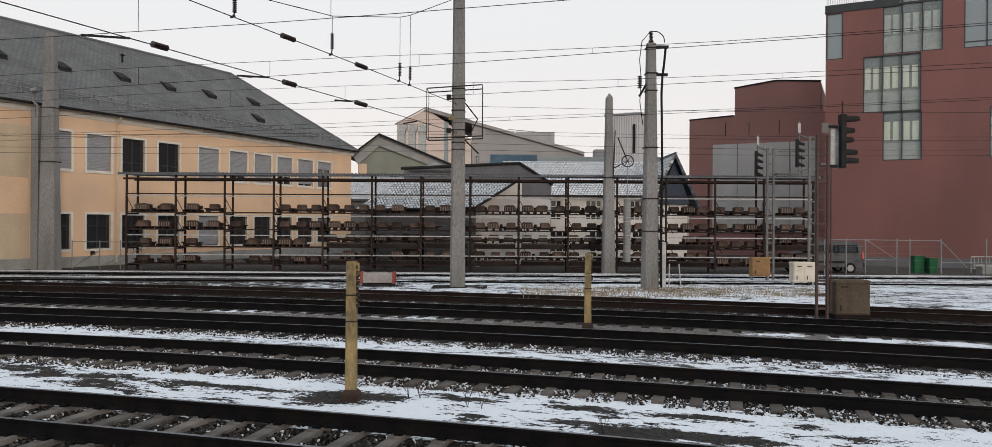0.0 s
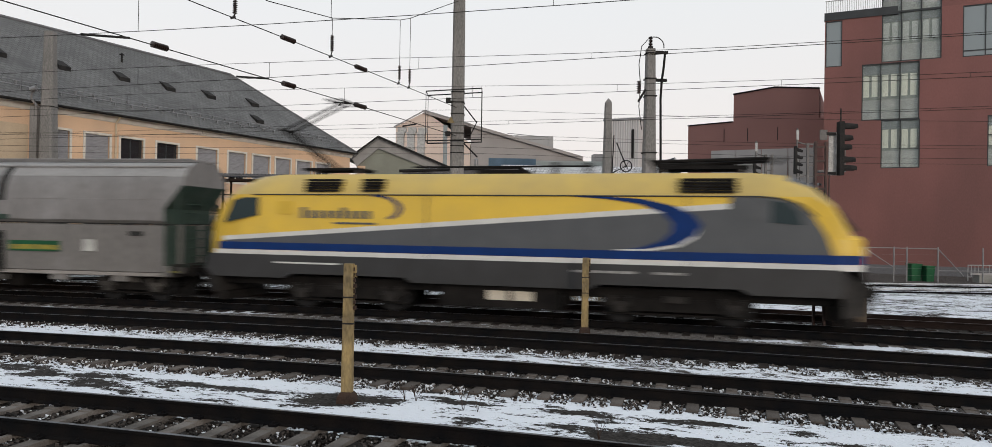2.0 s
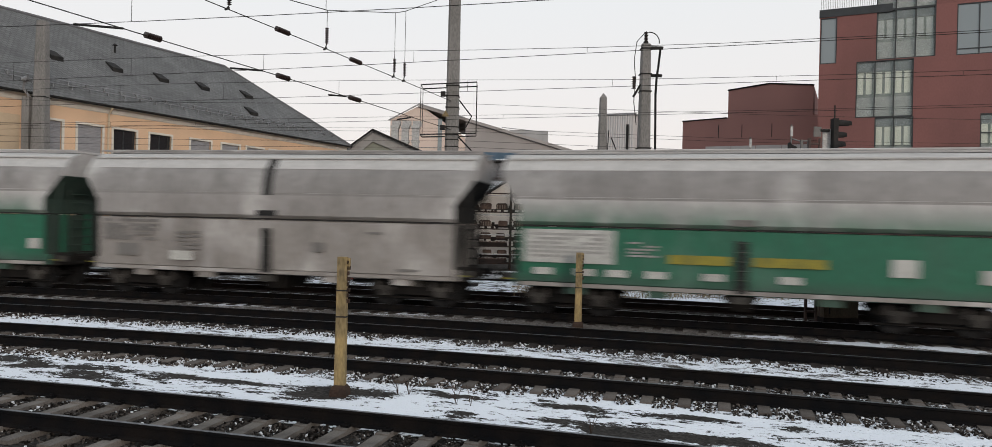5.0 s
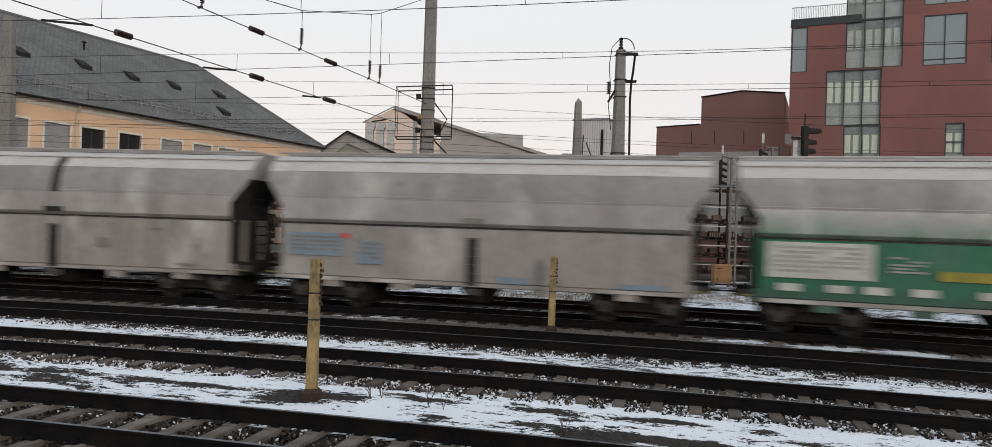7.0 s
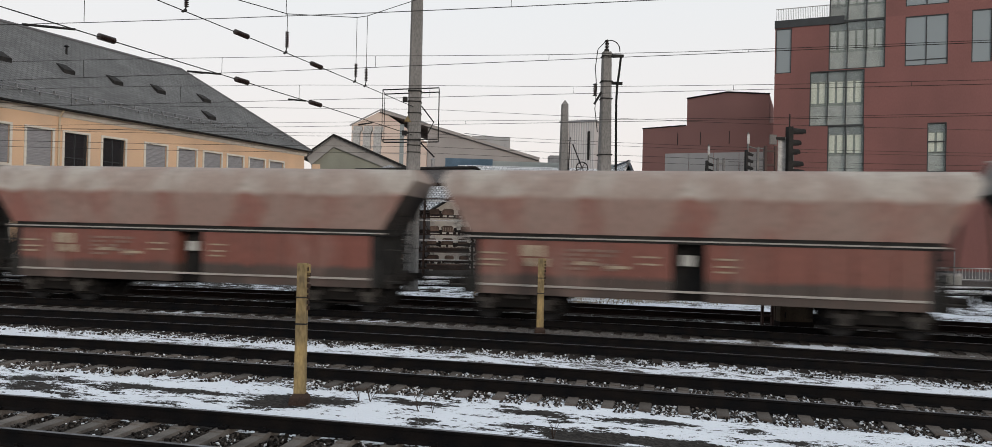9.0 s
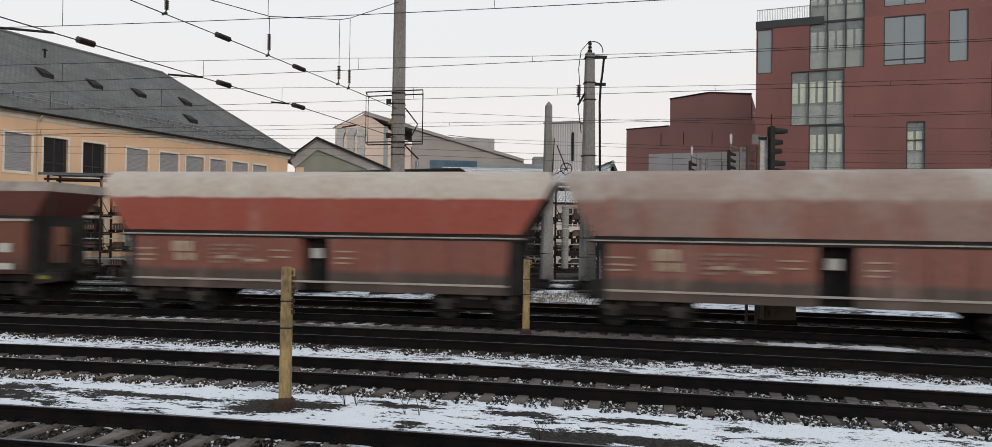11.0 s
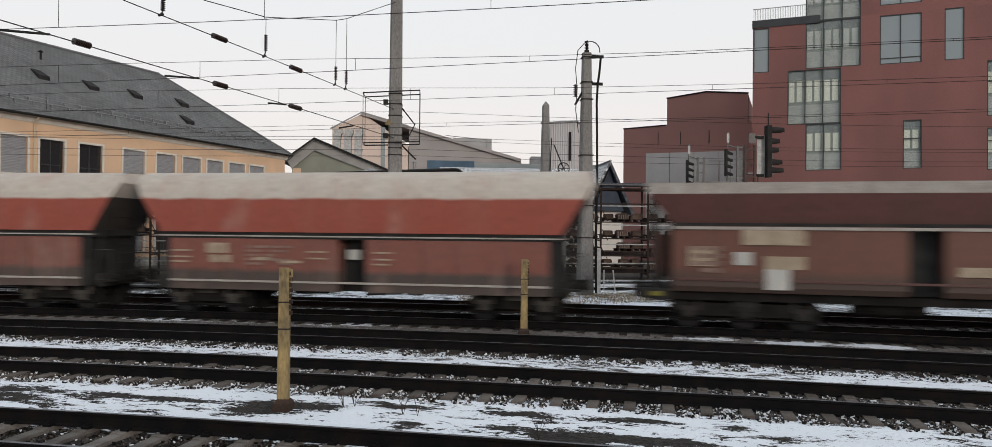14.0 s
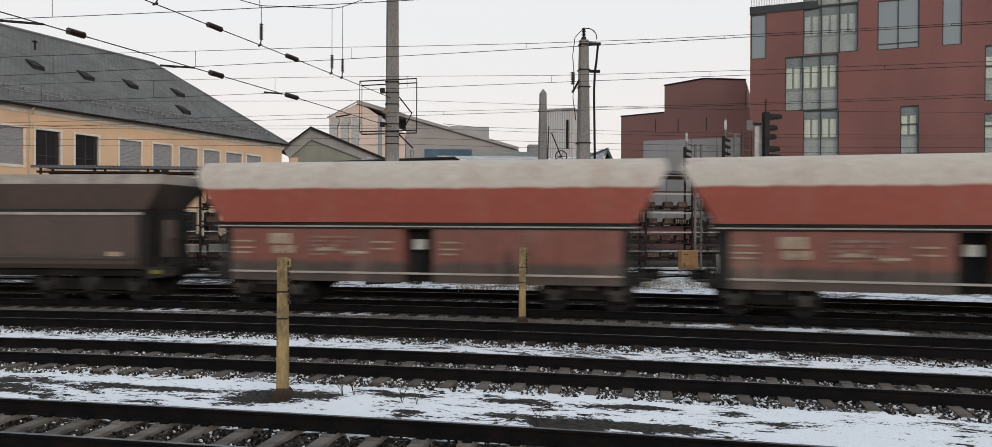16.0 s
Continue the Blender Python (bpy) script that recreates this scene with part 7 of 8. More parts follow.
    l.new(tex(9, (1, 1, 0.5), 3), gr.inputs[0])
    sc = n.new("ShaderNodeVectorMath")
    sc.operation = 'SCALE'
    l.new(m2.outputs[2], sc.inputs[0])
    l.new(gr.outputs[0], sc.inputs["Scale"])
    l.new(sc.outputs[0], p.inputs["Base Color"])
    return m


GREY_DARK = paint("dark_grey_hopper_paint", (0.15, 0.143, 0.138), (0.175, 0.168, 0.168), (0.115, 0.108, 0.106), 2.4, 2.7, 0.7, pale=(0.25, 0.245, 0.25), worn=0.5, reach=0.57)
GREY_LIGHT = paint("pale_grey_hopper_paint", (0.245, 0.23, 0.22), (0.265, 0.255, 0.254), (0.165, 0.154, 0.15), 2.4, 2.8, 0.75, pale=(0.42, 0.41, 0.41), worn=0.6, reach=0.55)
GREY_MID = paint("stained_grey_hopper_paint", (0.245, 0.228, 0.216), (0.26, 0.247, 0.242), (0.15, 0.138, 0.132), 2.4, 2.8, 0.85, pale=(0.46, 0.445, 0.44), worn=0.75, reach=0.53)
GREEN_GREY_P = paint("green_and_grey_hopper_paint", (0.045, 0.135, 0.09), (0.37, 0.357, 0.355), (0.26, 0.255, 0.253), 2.55, 3.35, 0.75, pale=(0.48, 0.47, 0.47), worn=0.6, reach=0.54)
GREEN_LOW = paint("green_hopper_paint", (0.032, 0.070, 0.052), (0.012, 0.112, 0.064), (0.03, 0.095, 0.066), 0.95, 1.35, 0.6, pale=(0.09, 0.165, 0.13), worn=0.5, reach=0.58)
STREAK_GREY = paint("rain_streaked_grey_paint", (0.21, 0.20, 0.195), (0.225, 0.215, 0.212), (0.15, 0.142, 0.138), 3.3, 3.6, 0.9, pale=(0.40, 0.39, 0.385), worn=0.75, reach=0.53)
# roof greys lightened: sky light on the top slope is put into the colour
ROOF_GREY = paint("washed_pale_roof_paint", (0.42, 0.41, 0.405), (0.45, 0.44, 0.435), (0.33, 0.32, 0.315), 4.3, 4.6, 0.6)
ROOF_DARK = paint("washed_grey_roof_paint", (0.25, 0.245, 0.245), (0.27, 0.265, 0.265), (0.19, 0.185, 0.185), 4.3, 4.6, 0.6)
RED_UP = paint("red_and_grey_hopper_paint", (0.25, 0.056, 0.037), (0.42, 0.385, 0.345), (0.27, 0.12, 0.09), 3.54, 3.62, 0.3, pale=(0.36, 0.25, 0.21), worn=0.45, reach=0.60)
RED_UP_DULL = paint("dull_red_and_grey_hopper_paint", (0.205, 0.088, 0.070), (0.35, 0.315, 0.285), (0.19, 0.135, 0.115), 3.50, 3.68, 0.75, pale=(0.25, 0.185, 0.16), worn=0.75, reach=0.42)
RED_LOW = paint("dirty_red_hopper_paint", (0.055, 0.042, 0.037), (0.172, 0.062, 0.047), (0.115, 0.064, 0.053), 1.30, 1.46, 0.5, pale=(0.22, 0.15, 0.13), worn=0.5, reach=0.57)
BROWN_UP = paint("red_brown_hopper_paint", (0.098, 0.034, 0.028), (0.108, 0.037, 0.031), (0.075, 0.031, 0.027), 3.0, 3.2, 0.5)
BROWN_DULL_UP = paint("dull_brown_hopper_paint", (0.080, 0.032, 0.028), (0.088, 0.033, 0.029), (0.06, 0.029, 0.026), 3.0, 3.2, 0.6)
BROWN_DULL = paint("dull_brown_side_paint", (0.052, 0.032, 0.026), (0.112, 0.044, 0.030), (0.075, 0.037, 0.029), 1.38, 1.7, 0.6)
BROWN_GRIME = paint("grimy_brown_hopper_paint", (0.045, 0.034, 0.03), (0.072, 0.048, 0.04), (0.045, 0.036, 0.033), 1.35, 1.6, 0.7)
BROWN_LOW = paint("orange_brown_hopper_paint", (0.060, 0.033, 0.026), (0.122, 0.044, 0.027), (0.085, 0.040, 0.029), 1.35, 1.75, 0.5)
RIM_GREY = surf("worn_pale_rim", (0.43, 0.41, 0.385), (0.29, 0.26, 0.245), 2, rough=0.7)
# end colours; on the sloping sheets the shade between wagons is painted in
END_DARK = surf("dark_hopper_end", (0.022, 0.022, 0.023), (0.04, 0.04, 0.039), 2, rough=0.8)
END_SHADED = surf("dusky_hopper_end", (0.062, 0.052, 0.048), (0.042, 0.037, 0.035), 2, rough=0.8)
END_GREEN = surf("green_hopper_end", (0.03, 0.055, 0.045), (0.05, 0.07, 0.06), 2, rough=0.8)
LABEL_WHITE = surf("white_label", (0.54, 0.54, 0.52), (0.40, 0.40, 0.385), 3, rough=0.6, bump=0)
LABEL_YELLOW = surf("yellow_band", (0.30, 0.26, 0.045), (0.20, 0.185, 0.05), 3, rough=0.6, bump=0)
STEP_YELLOW = surf("dull_yellow_paint", (0.22, 0.20, 0.04), (0.12, 0.11, 0.04), 5, rough=0.7, bump=0)
LABEL_BLUE = surf("blue_label", (0.17, 0.225, 0.285), (0.20, 0.25, 0.30), 3, rough=0.6, bump=0)
LABEL_GREY = surf("faded_grey_lettering", (0.15, 0.145, 0.14), (0.20, 0.19, 0.185), 3, rough=0.7, bump=0)
RUSTY_PATCH = surf("faded_rusty_lettering_panel", (0.085, 0.066, 0.058), (0.125, 0.105, 0.095), 2.5, (1, 1, 3), rough=0.8, bump=0)
LETTER_PALE = surf("worn_grey_print", (0.27, 0.265, 0.26), (0.36, 0.355, 0.35), 3, rough=0.7, bump=0)
LABEL_FADED = surf("faded_pinkish_lettering", (0.27, 0.19, 0.16), (0.18, 0.12, 0.10), 3, rough=0.7, bump=0)
LABEL_CREAM = surf("cream_label", (0.40, 0.33, 0.25), (0.30, 0.24, 0.18), 3, rough=0.6, bump=0)


def labels(t, items, y=1.0):
    """Flat plates on both sides: x0, x1, z0, z1, material, half width there."""
    for x0, x1, z0, z1, mat, w in items:
        for a in (-1, 1):
            part("label_plate", Solid().box(x0, x1, *sorted((a * w, a * (w + 0.012))), z0, z1), mat, t)


def end_gear(t, x, d, mat, wide=1.0):
    """Sloping hopper end, ladder and brake platform at one end."""
    s = Solid()
    for a in (-0.55, 0.55):
        s.rod((x, a, 1.0), (x, a, 3.6), 0.03, 6)
    for k in range(8):
        s.rod((x, -0.55, 1.2 + k * 0.3), (x, 0.55, 1.2 + k * 0.3), 0.02, 5)
    part("end_ladder", s, mat, t)


def hopper_end(t, d, sec, x_at, cap_z, cap_mat, dark):
    """End of a hopper: a painted cap above, under it the sloping sheet with shade put into its colour."""
    rings = []
    for y, z in sec:
        y, x = max(y, 0.03) * 0.985, x_at(z) - 0.02
        rings.append([(d * x, -y, z - 0.01), (d * x, y, z - 0.01), (d * (x - 0.06), y, z - 0.01), (d * (x - 0.06), -y, z - 0.01)])
    s = Solid().loft(rings)
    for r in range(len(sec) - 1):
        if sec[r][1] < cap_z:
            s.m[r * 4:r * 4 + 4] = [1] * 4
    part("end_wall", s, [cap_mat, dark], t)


def lettering(t, x0, x1, z0, z1, rows, mat, w, seed=1):
    """Rows of plain bars where small writing stands, on both sides."""
    rr = random.Random(seed)
    s = Solid()
    h = (z1 - z0) / (rows * 1.7)
    for k in range(rows):
        z = z1 - h - k * h * 1.7
        x = x0
        while x < x1 - 0.05:
            e = min(x1, x + rr.uniform(0.12, 0.45))
            if rr.random() < 0.85:
                for a in (-1, 1):
                    s.box(x, e, *sorted((a * w, a * (w + 0.006))), z, z + h)
            x = e + 0.05
    tagged(part("lettering", s, mat, t), kind="stuff")


def silo_wagon(label, up, low, end_mat, plates, bands=True, mid=None, roof=None):
    t = thing("hopper_wagon", label, "wagon", group="freight wagons")
    top, bot = 6.74, 6.15
    sec_up = [(1.40, 2.62), (1.5, 2.72), (1.5, 3.12), (1.488, 3.35), (1.40, 3.92), (1.28, 4.2), (1.02, 4.52), (0.6, 4.72), (0.0, 4.78)]
    outline = [(-y, z) for y, z in sec_up] + [(y, z) for y, z in sec_up[::-1][1:]]
    def x_at(z):
        return bot + 0.02 if z < 3.12 else bot + 0.02 + (top - bot) * min(1.0, (z - 3.12) / 0.8)
    rings = [[(sgn * x_at(z) * k, y * (1 if k == 1 else 1), z) for y, z in outline] for sgn, k in ((-1, 1), (-1, 0.9), (1, 0.9), (1, 1))]
    body = Solid().loft(rings, cap=False)
    n = len(outline)
    for r in range(3):
        for i in range(n):
            z = (outline[i][1] + outline[(i + 1) % n][1]) / 2
            body.m[r * n + i] = 2 if z > 4.33 else 1 if z > 3.4 else 0
    part("upper_body", body, [up, mid or up, roof or up], t, smooth=True)
    low_out = [(1.20, 0.82), (1.42, 1.0), (1.48, 2.56)]
    lo = [(-y, z) for y, z in low_out] + [(y, z) for y, z in low_out[::-1]]
    part("lower_body", Solid().prism_x(lo, -bot, bot), low, t)
    part("seam_rail", Solid().box(-bot, bot, -1.515, 1.515, 2.58, 2.62), END_DARK, t, "dark seam rail")
    for a in (-1, 1):
        part("bottom_rail", Solid().box(-bot + 0.02, bot - 0.02, *sorted((a * 1.41, a * 1.455)), 0.86, 0.97), GREY_MID, t, "dusty grey bottom rail")
        part("roof_lip", Solid().prism_x([(a * 0.98, 4.52), (a * 1.06, 4.54), (a * 1.06, 4.575), (a * 0.98, 4.575)], -top + 0.05, top - 0.05), roof or up, t)
    for d in (-1, 1):
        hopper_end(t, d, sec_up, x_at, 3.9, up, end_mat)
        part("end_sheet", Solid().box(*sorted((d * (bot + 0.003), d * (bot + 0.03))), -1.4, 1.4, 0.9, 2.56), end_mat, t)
        end_gear(t, d * (bot + 0.25), d, end_mat)
        part("end_bracket", Solid().box(*sorted((d * (bot + 0.05), d * (bot + 0.5))), -1.1, -0.95, 0.95, 1.15), DUSTY, t)
        part("end_beam", Solid().box(*sorted((d * (bot + 0.04), d * (bot + 0.16))), -1.38, 1.38, 0.86, 1.2), low, t)
        part("grab_handle", Solid().box(*sorted((d * (bot + 0.2), d * (bot + 0.5))), -1.36, -1.33, 1.0, 1.04), STEP_YELLOW, t, "yellow grab handle")
        for y in (-1, 1):
            part("end_post", Solid().rod((d * (bot + 0.12), y * 1.25, 0.95), (d * (top - 0.2), y * 1.2, 3.7), 0.05, 6), end_mat, t)
            part("end_column", Solid().box(*sorted((d * (bot + 0.035), d * (bot + 0.13))), y * 0.62 - 0.08, y * 0.62 + 0.08, 1.2, 2.6), low, t)
    for y in (-0.7, 0.7):
        part("roof_rail", Solid().rod((-top, y, 4.82), (top, y, 4.82), 0.035, 6), up, t)
    part("roof_hatch", Solid().box(-top + 0.1, top - 0.1, -0.35, 0.35, 4.76, 4.84), up, t)
    for a in (-1, 1):
        # ladder slot in the middle of each side
        part("ladder_slot", Solid().prism_x([(a * 1.492, 0.9), (a * 1.497, 2.3), (a * 1.3, 2.3), (a * 1.3, 0.9)], -0.16, 0.16), END_DARK, t, "dark ladder slot")
        if bands:
            oo = [(a * (y + 0.012), z) for y, z in sec_up[3:7]] + [(a * (y - 0.1), z) for y, z in sec_up[3:7][::-1]]
            part("middle_strap", Solid().prism_x(oo, -0.15, 0.15), END_DARK, t, "dark slot high in the side")
        part("middle_bracket", Solid().box(-0.34, 0.34, *sorted((a * 1.46, a * 1.53)), 2.70, 2.87), end_mat if bands else LABEL_GREY, t, "short bracket over the seam")
        part("step_box", Solid().box(-0.24, 0.24, *sorted((a * 1.30, a * 1.46)), 0.62, 0.80), DUSTY, t)
        r = Solid()
        for k in range(6):
            r.rod((-0.16, a * 1.51, 1.0 + k * 0.25), (0.16, a * 1.51, 1.0 + k * 0.25), 0.02, 5)
        tagged(part("rungs", r, DUSTY, t), kind="stuff")
        for x in (-4.5, -2.2, 2.2, 4.5):
            part("chute_flap", Solid().box(x - 0.28, x + 0.28, *sorted((a * 1.2, a * 1.40)), 0.66, 0.86), low, t)
    for a in (-1, 1):
        for z, w in ((3.42, 1.478), (4.2, 1.28)):
            part("panel_seam", Solid().rod((-6.2, a * w, z), (6.2, a * w, z), 0.009, 6), up, t)
    labels(t, plates)
    wagon_common(t, 6.3, (-0.9, 0.9), 0.80, 4.75)
    for x in (-0.55,):
        part("hopper_mouth", Solid().loft([[(x, -0.9, 0.85), (x + 1.1, -0.9, 0.85), (x + 1.1, 0.9, 0.85), (x, 0.9, 0.85)], [(x + 0.3, -0.8, 0.35), (x + 0.8, -0.8, 0.35), (x + 0.8, 0.8, 0.35), (x + 0.3, 0.8, 0.35)]]), UNDER, t)
    return t


def red_wagon(label, up):
    t = thing("hopper_wagon", label, "wagon", group="freight wagons")
    top, bot = 7.22, 6.3
    sec = [(1.42, 2.56), (1.5, 3.55), (1.5, 3.64), (1.31, 4.1), (1.2, 4.26), (0.95, 4.42), (0.0, 4.50)]
    outline = [(-y, z) for y, z in sec] + [(y, z) for y, z in sec[::-1][1:]]
    x_at = lambda z: bot + (top - bot) * max(0.0, min(1.0, (z - 2.56) / 1.5)) - 0.35 * max(0.0, z - 4.1)
    part("upper_body", Solid().loft([[(sgn * x_at(z) * k, y, z) for y, z in outline] for sgn, k in ((-1, 1), (-1, 0.93), (1, 0.93), (1, 1))], cap=False), up, t, smooth=True)
    for d in (-1, 1):
        hopper_end(t, d, sec, x_at, 3.6, up, END_SHADED)
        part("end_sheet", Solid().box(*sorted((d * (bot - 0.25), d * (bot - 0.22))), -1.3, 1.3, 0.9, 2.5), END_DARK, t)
        end_gear(t, d * (bot + 0.3), d, END_DARK)
        for y in (-1.3, 1.3):
            part("end_post", Solid().rod((d * (bot + 0.05), y, 0.9), (d * (bot + 0.42), y * 0.95, 3.4), 0.05, 6), END_DARK, t)
            part("handrail", Solid().path([(d * (bot + 0.12), y, 1.0), (d * (bot + 0.58), y, 1.0), (d * (bot + 0.58), y, 1.95), (d * (bot + 0.12), y, 1.95)], 0.022, 5), DUSTY, t)
        part("platform", Solid().box(*sorted((d * bot, d * (bot + 0.6))), -1.2, 1.2, 0.92, 0.97), END_DARK, t)
        lo = [(-1.42, 0.78), (-1.45, 2.36), (1.45, 2.36), (1.42, 0.78)]
        x0, x1 = sorted((d * 0.45, d * (bot - 0.35)))
        part("end_column", Solid().box(*sorted((d * (bot - 0.34), d * (bot - 0.08))), -1.40, 1.40, 0.8, 2.36), END_DARK, t)
        part("lower_body", Solid().prism_x(lo, x0, x1), RED_LOW, t)
    part("seam_rail", Solid().box(-bot - 0.1, bot + 0.1, -1.47, 1.47, 2.36, 2.41).box(-bot, bot, -1.36, 1.36, 2.41, 2.56), END_DARK, t)
    for a in (-1, 1):
        part("upper_ledge", Solid().box(-bot - 0.1, bot + 0.1, *sorted((a * 1.42, a * 1.5)), 2.42, 2.46), RIM_GREY, t)
        part("bottom_ledge", Solid().box(-bot + 0.36, bot - 0.36, *sorted((a * 1.42, a * 1.48)), 1.02, 1.08), RIM_GREY, t)
        for k in range(6):
            for sg in (-1, 1):
                x = sg * (1.2 + k * 1.0)
                if abs(x) < bot - 0.4:
                    part("rib", Solid().box(x - 0.03, x + 0.03, *sorted((a * 1.435, a * 1.475)), 1.08, 2.36), RED_LOW, t)
    part("centre_box", Solid().box(-0.44, 0.44, -0.9, 0.9, 0.8, 2.36), END_DARK, t)
    for a in (-1, 1):
        part("valve_box", Solid().box(-0.2, 0.15, *sorted((a * 0.9, a * 1.2)), 1.75, 2.05), LABEL_WHITE, t, "white valve box")
    labels(t, [(-5.9, -5.2, 1.95, 2.0, LABEL_CREAM, 1.46), (-5.9, -5.2, 1.75, 1.8, LABEL_CREAM, 1.46), (-5.9, -5.3, 1.6, 1.65, LABEL_CREAM, 1.46), (-4.7, -4.0, 1.9, 2.22, LABEL_CREAM, 1.46), (-4.6, -3.9, 1.68, 1.76, LABEL_CREAM, 1.46),
               (-3.1, -2.6, 1.7, 1.8, LABEL_CREAM, 1.46), (-2.3, -1.6, 1.62, 1.7, LABEL_CREAM, 1.46), (-1.4, -0.8, 1.95, 2.0, LABEL_CREAM, 1.46), (-1.4, -0.8, 1.75, 1.8, LABEL_CREAM, 1.46), (0.7, 1.3, 1.95, 2.0, LABEL_CREAM, 1.46), (0.7, 1.3, 1.75, 1.8, LABEL_CREAM, 1.46), (0.7, 1.2, 1.6, 1.65, LABEL_CREAM, 1.46)])
    wagon_common(t, 6.5, (-0.9, 0.9), 0.74, 4.9)
    return t


def brown_wagon(label, plates, hop=None, side=None):
    t = thing("hopper_wagon", label, "wagon", group="freight wagons")
    top, bot = 7.0, 6.35
    hop, side = hop or BROWN_UP, side or BROWN_LOW
    rim_l, rim_h = 3.74, 4.04
    # flared hopper, open at the top, with thickness
    def ring(x, y, z):
        return [(-x, -y, z), (x, -y, z), (x, y, z), (-x, y, z)]
    part("hopper", Solid().loft([ring(bot, 1.28, 2.94), ring(top, 1.5, rim_l), ring(top - 0.06, 1.44, rim_l), ring(bot - 0.06, 1.2, 2.96)], cap=False), hop, t)
    part("rim", Solid().loft([ring(top, 1.5, rim_l), ring(top + 0.04, 1.53, rim_h), ring(top - 0.05, 1.44, rim_h), ring(top - 0.09, 1.42, rim_l)], cap=False), RIM_GREY, t, "pale worn rim")
    part("load", Solid().loft([ring(bot - 0.1, 1.15, 3.2), ring(bot - 0.1, 1.15, 3.4)]), STONE, t, "dark bulk load")
    for d in (-1, 1):
        x0, x1 = sorted((d * 0.42, d * (bot - (0.16 if d > 0 else 0.0))))
        if d > 0:
            part("end_column", Solid().box(bot - 0.15, bot, -1.3, 1.3, 1.05, 2.85), END_DARK, t)
        part("lower_body", Solid().prism_x([(-1.38, 1.05), (-1.45, 1.2), (-1.45, 2.85), (1.45, 2.85), (1.45, 1.2), (1.38, 1.05)], x0, x1), side, t)
        part("end_frame", Solid().box(*sorted((d * (bot + 0.02), d * (bot + 0.08))), -1.3, 1.3, 1.1, 2.9), END_DARK, t)
        for y in (-1.25, 1.25):
            part("end_post", Solid().rod((d * (bot + 0.45), y, 1.0), (d * (top - 0.05), y, 3.7), 0.05, 6), END_DARK, t)
        part("end_tank", Solid().rod((d * (bot + 0.32), -0.5, 1.4), (d * (bot + 0.32), -0.5, 2.6), 0.28, 14), side, t)
        part("platform", Solid().box(*sorted((d * bot, d * (bot + 0.95))), -1.35, 1.35, 1.02, 1.10), END_DARK, t)
        rail = Solid().path([(d * (bot + 0.9), -1.3, 1.1), (d * (bot + 0.9), -1.3, 2.0), (d * (bot + 0.9), 1.3, 2.0), (d * (bot + 0.9), 1.3, 1.1)], 0.025, 6)
        part("handrail", rail, END_DARK, t)
        part("step", Solid().box(*sorted((d * (bot + 0.25), d * (bot + 0.6))), -1.4, -1.36, 0.9, 1.02), STEP_YELLOW, t, "dull yellow step")
        part("end_sill", Solid().prism_y([(d * (bot + 0.05), 0.72), (d * (bot + 1.0), 0.86), (d * (bot + 1.0), 1.02), (d * (bot + 0.05), 1.02)], -1.3, -1.1), UNDER_DUST, t)
        part("end_ladder_rail", Solid().path([(d * (bot + 0.2), -1.34, 1.1), (d * (bot + 0.2), -1.34, 2.75), (d * (bot + 0.85), -1.34, 2.75), (d * (bot + 0.85), -1.34, 1.1)], 0.02, 5), END_DARK, t)
    part("seam_rail", Solid().box(-bot - 0.02, bot + 0.02, -1.40, 1.40, 2.85, 2.94), END_DARK, t)
    part("centre_box", Solid().box(-0.41, 0.41, -1.1, 1.1, 1.05, 2.85), END_DARK, t)
    for a in (-1, 1):
        part("body_ledge", Solid().box(-bot, bot - 0.17, *sorted((a * 1.45, a * 1.49)), 1.36, 1.42), hop, t)
        part("body_ledge", Solid().box(-bot, bot, *sorted((a * 1.45, a * 1.50)), 2.76, 2.84), RIM_GREY, t)
    labels(t, plates)
    wagon_common(t, 6.9, (-1.5, 0.0, 1.5), 0.75, 4.4)
    part("tank", Solid().rod((-1.6, -0.6, 0.7), (0.2, -0.6, 0.7), 0.25, 12), UNDER, t)
    return t


loco, loco_wheels = locomotive()
for ob in loco.children_recursive:
    if ob in loco_wheels:
        ob.location.x *= 1.03
    else:
        for q in ob.data.vertices:
            q.co.x *= 1.03
W = 1.49
grey_plates = [(-5.8, -3.7, 1.75, 2.5, RUSTY_PATCH, W), (-2.2, -0.3, 1.62, 1.98, GREEN_BIN, W - 0.004), (-2.15, -0.32, 1.68, 1.84, LABEL_YELLOW, W), (0.35, 2.3, 1.62, 1.98, GREEN_BIN, W - 0.004), (0.4, 2.25, 1.68, 1.84, LABEL_YELLOW, W),
               (3.2, 3.65, 1.65, 2.05, LABEL_WHITE, W), (-3.9, -3.65, 2.35, 2.5, RED_LAMP, W), (-4.9, -4.5, 1.2, 1.42, GREY_LIGHT, W), (4.9, 5.4, 2.2, 2.35, END_DARK, W)]
green_plates = [(-6.0, -3.4, 1.55, 2.5, LABEL_WHITE, W), (-1.9, -0.3, 1.63, 1.88, LABEL_YELLOW, W), (0.3, 2.1, 1.63, 1.88, LABEL_YELLOW, W), (3.6, 4.2, 1.5, 1.95, LABEL_WHITE, W), (5.6, 6.05, 1.4, 1.75, LABEL_WHITE, W)] \
    + [(x, x + 0.55, 1.2, 1.4, LABEL_WHITE, W) for x in (-5.7, -4.5, -3.6, -2.5, -1.0, 0.95)]
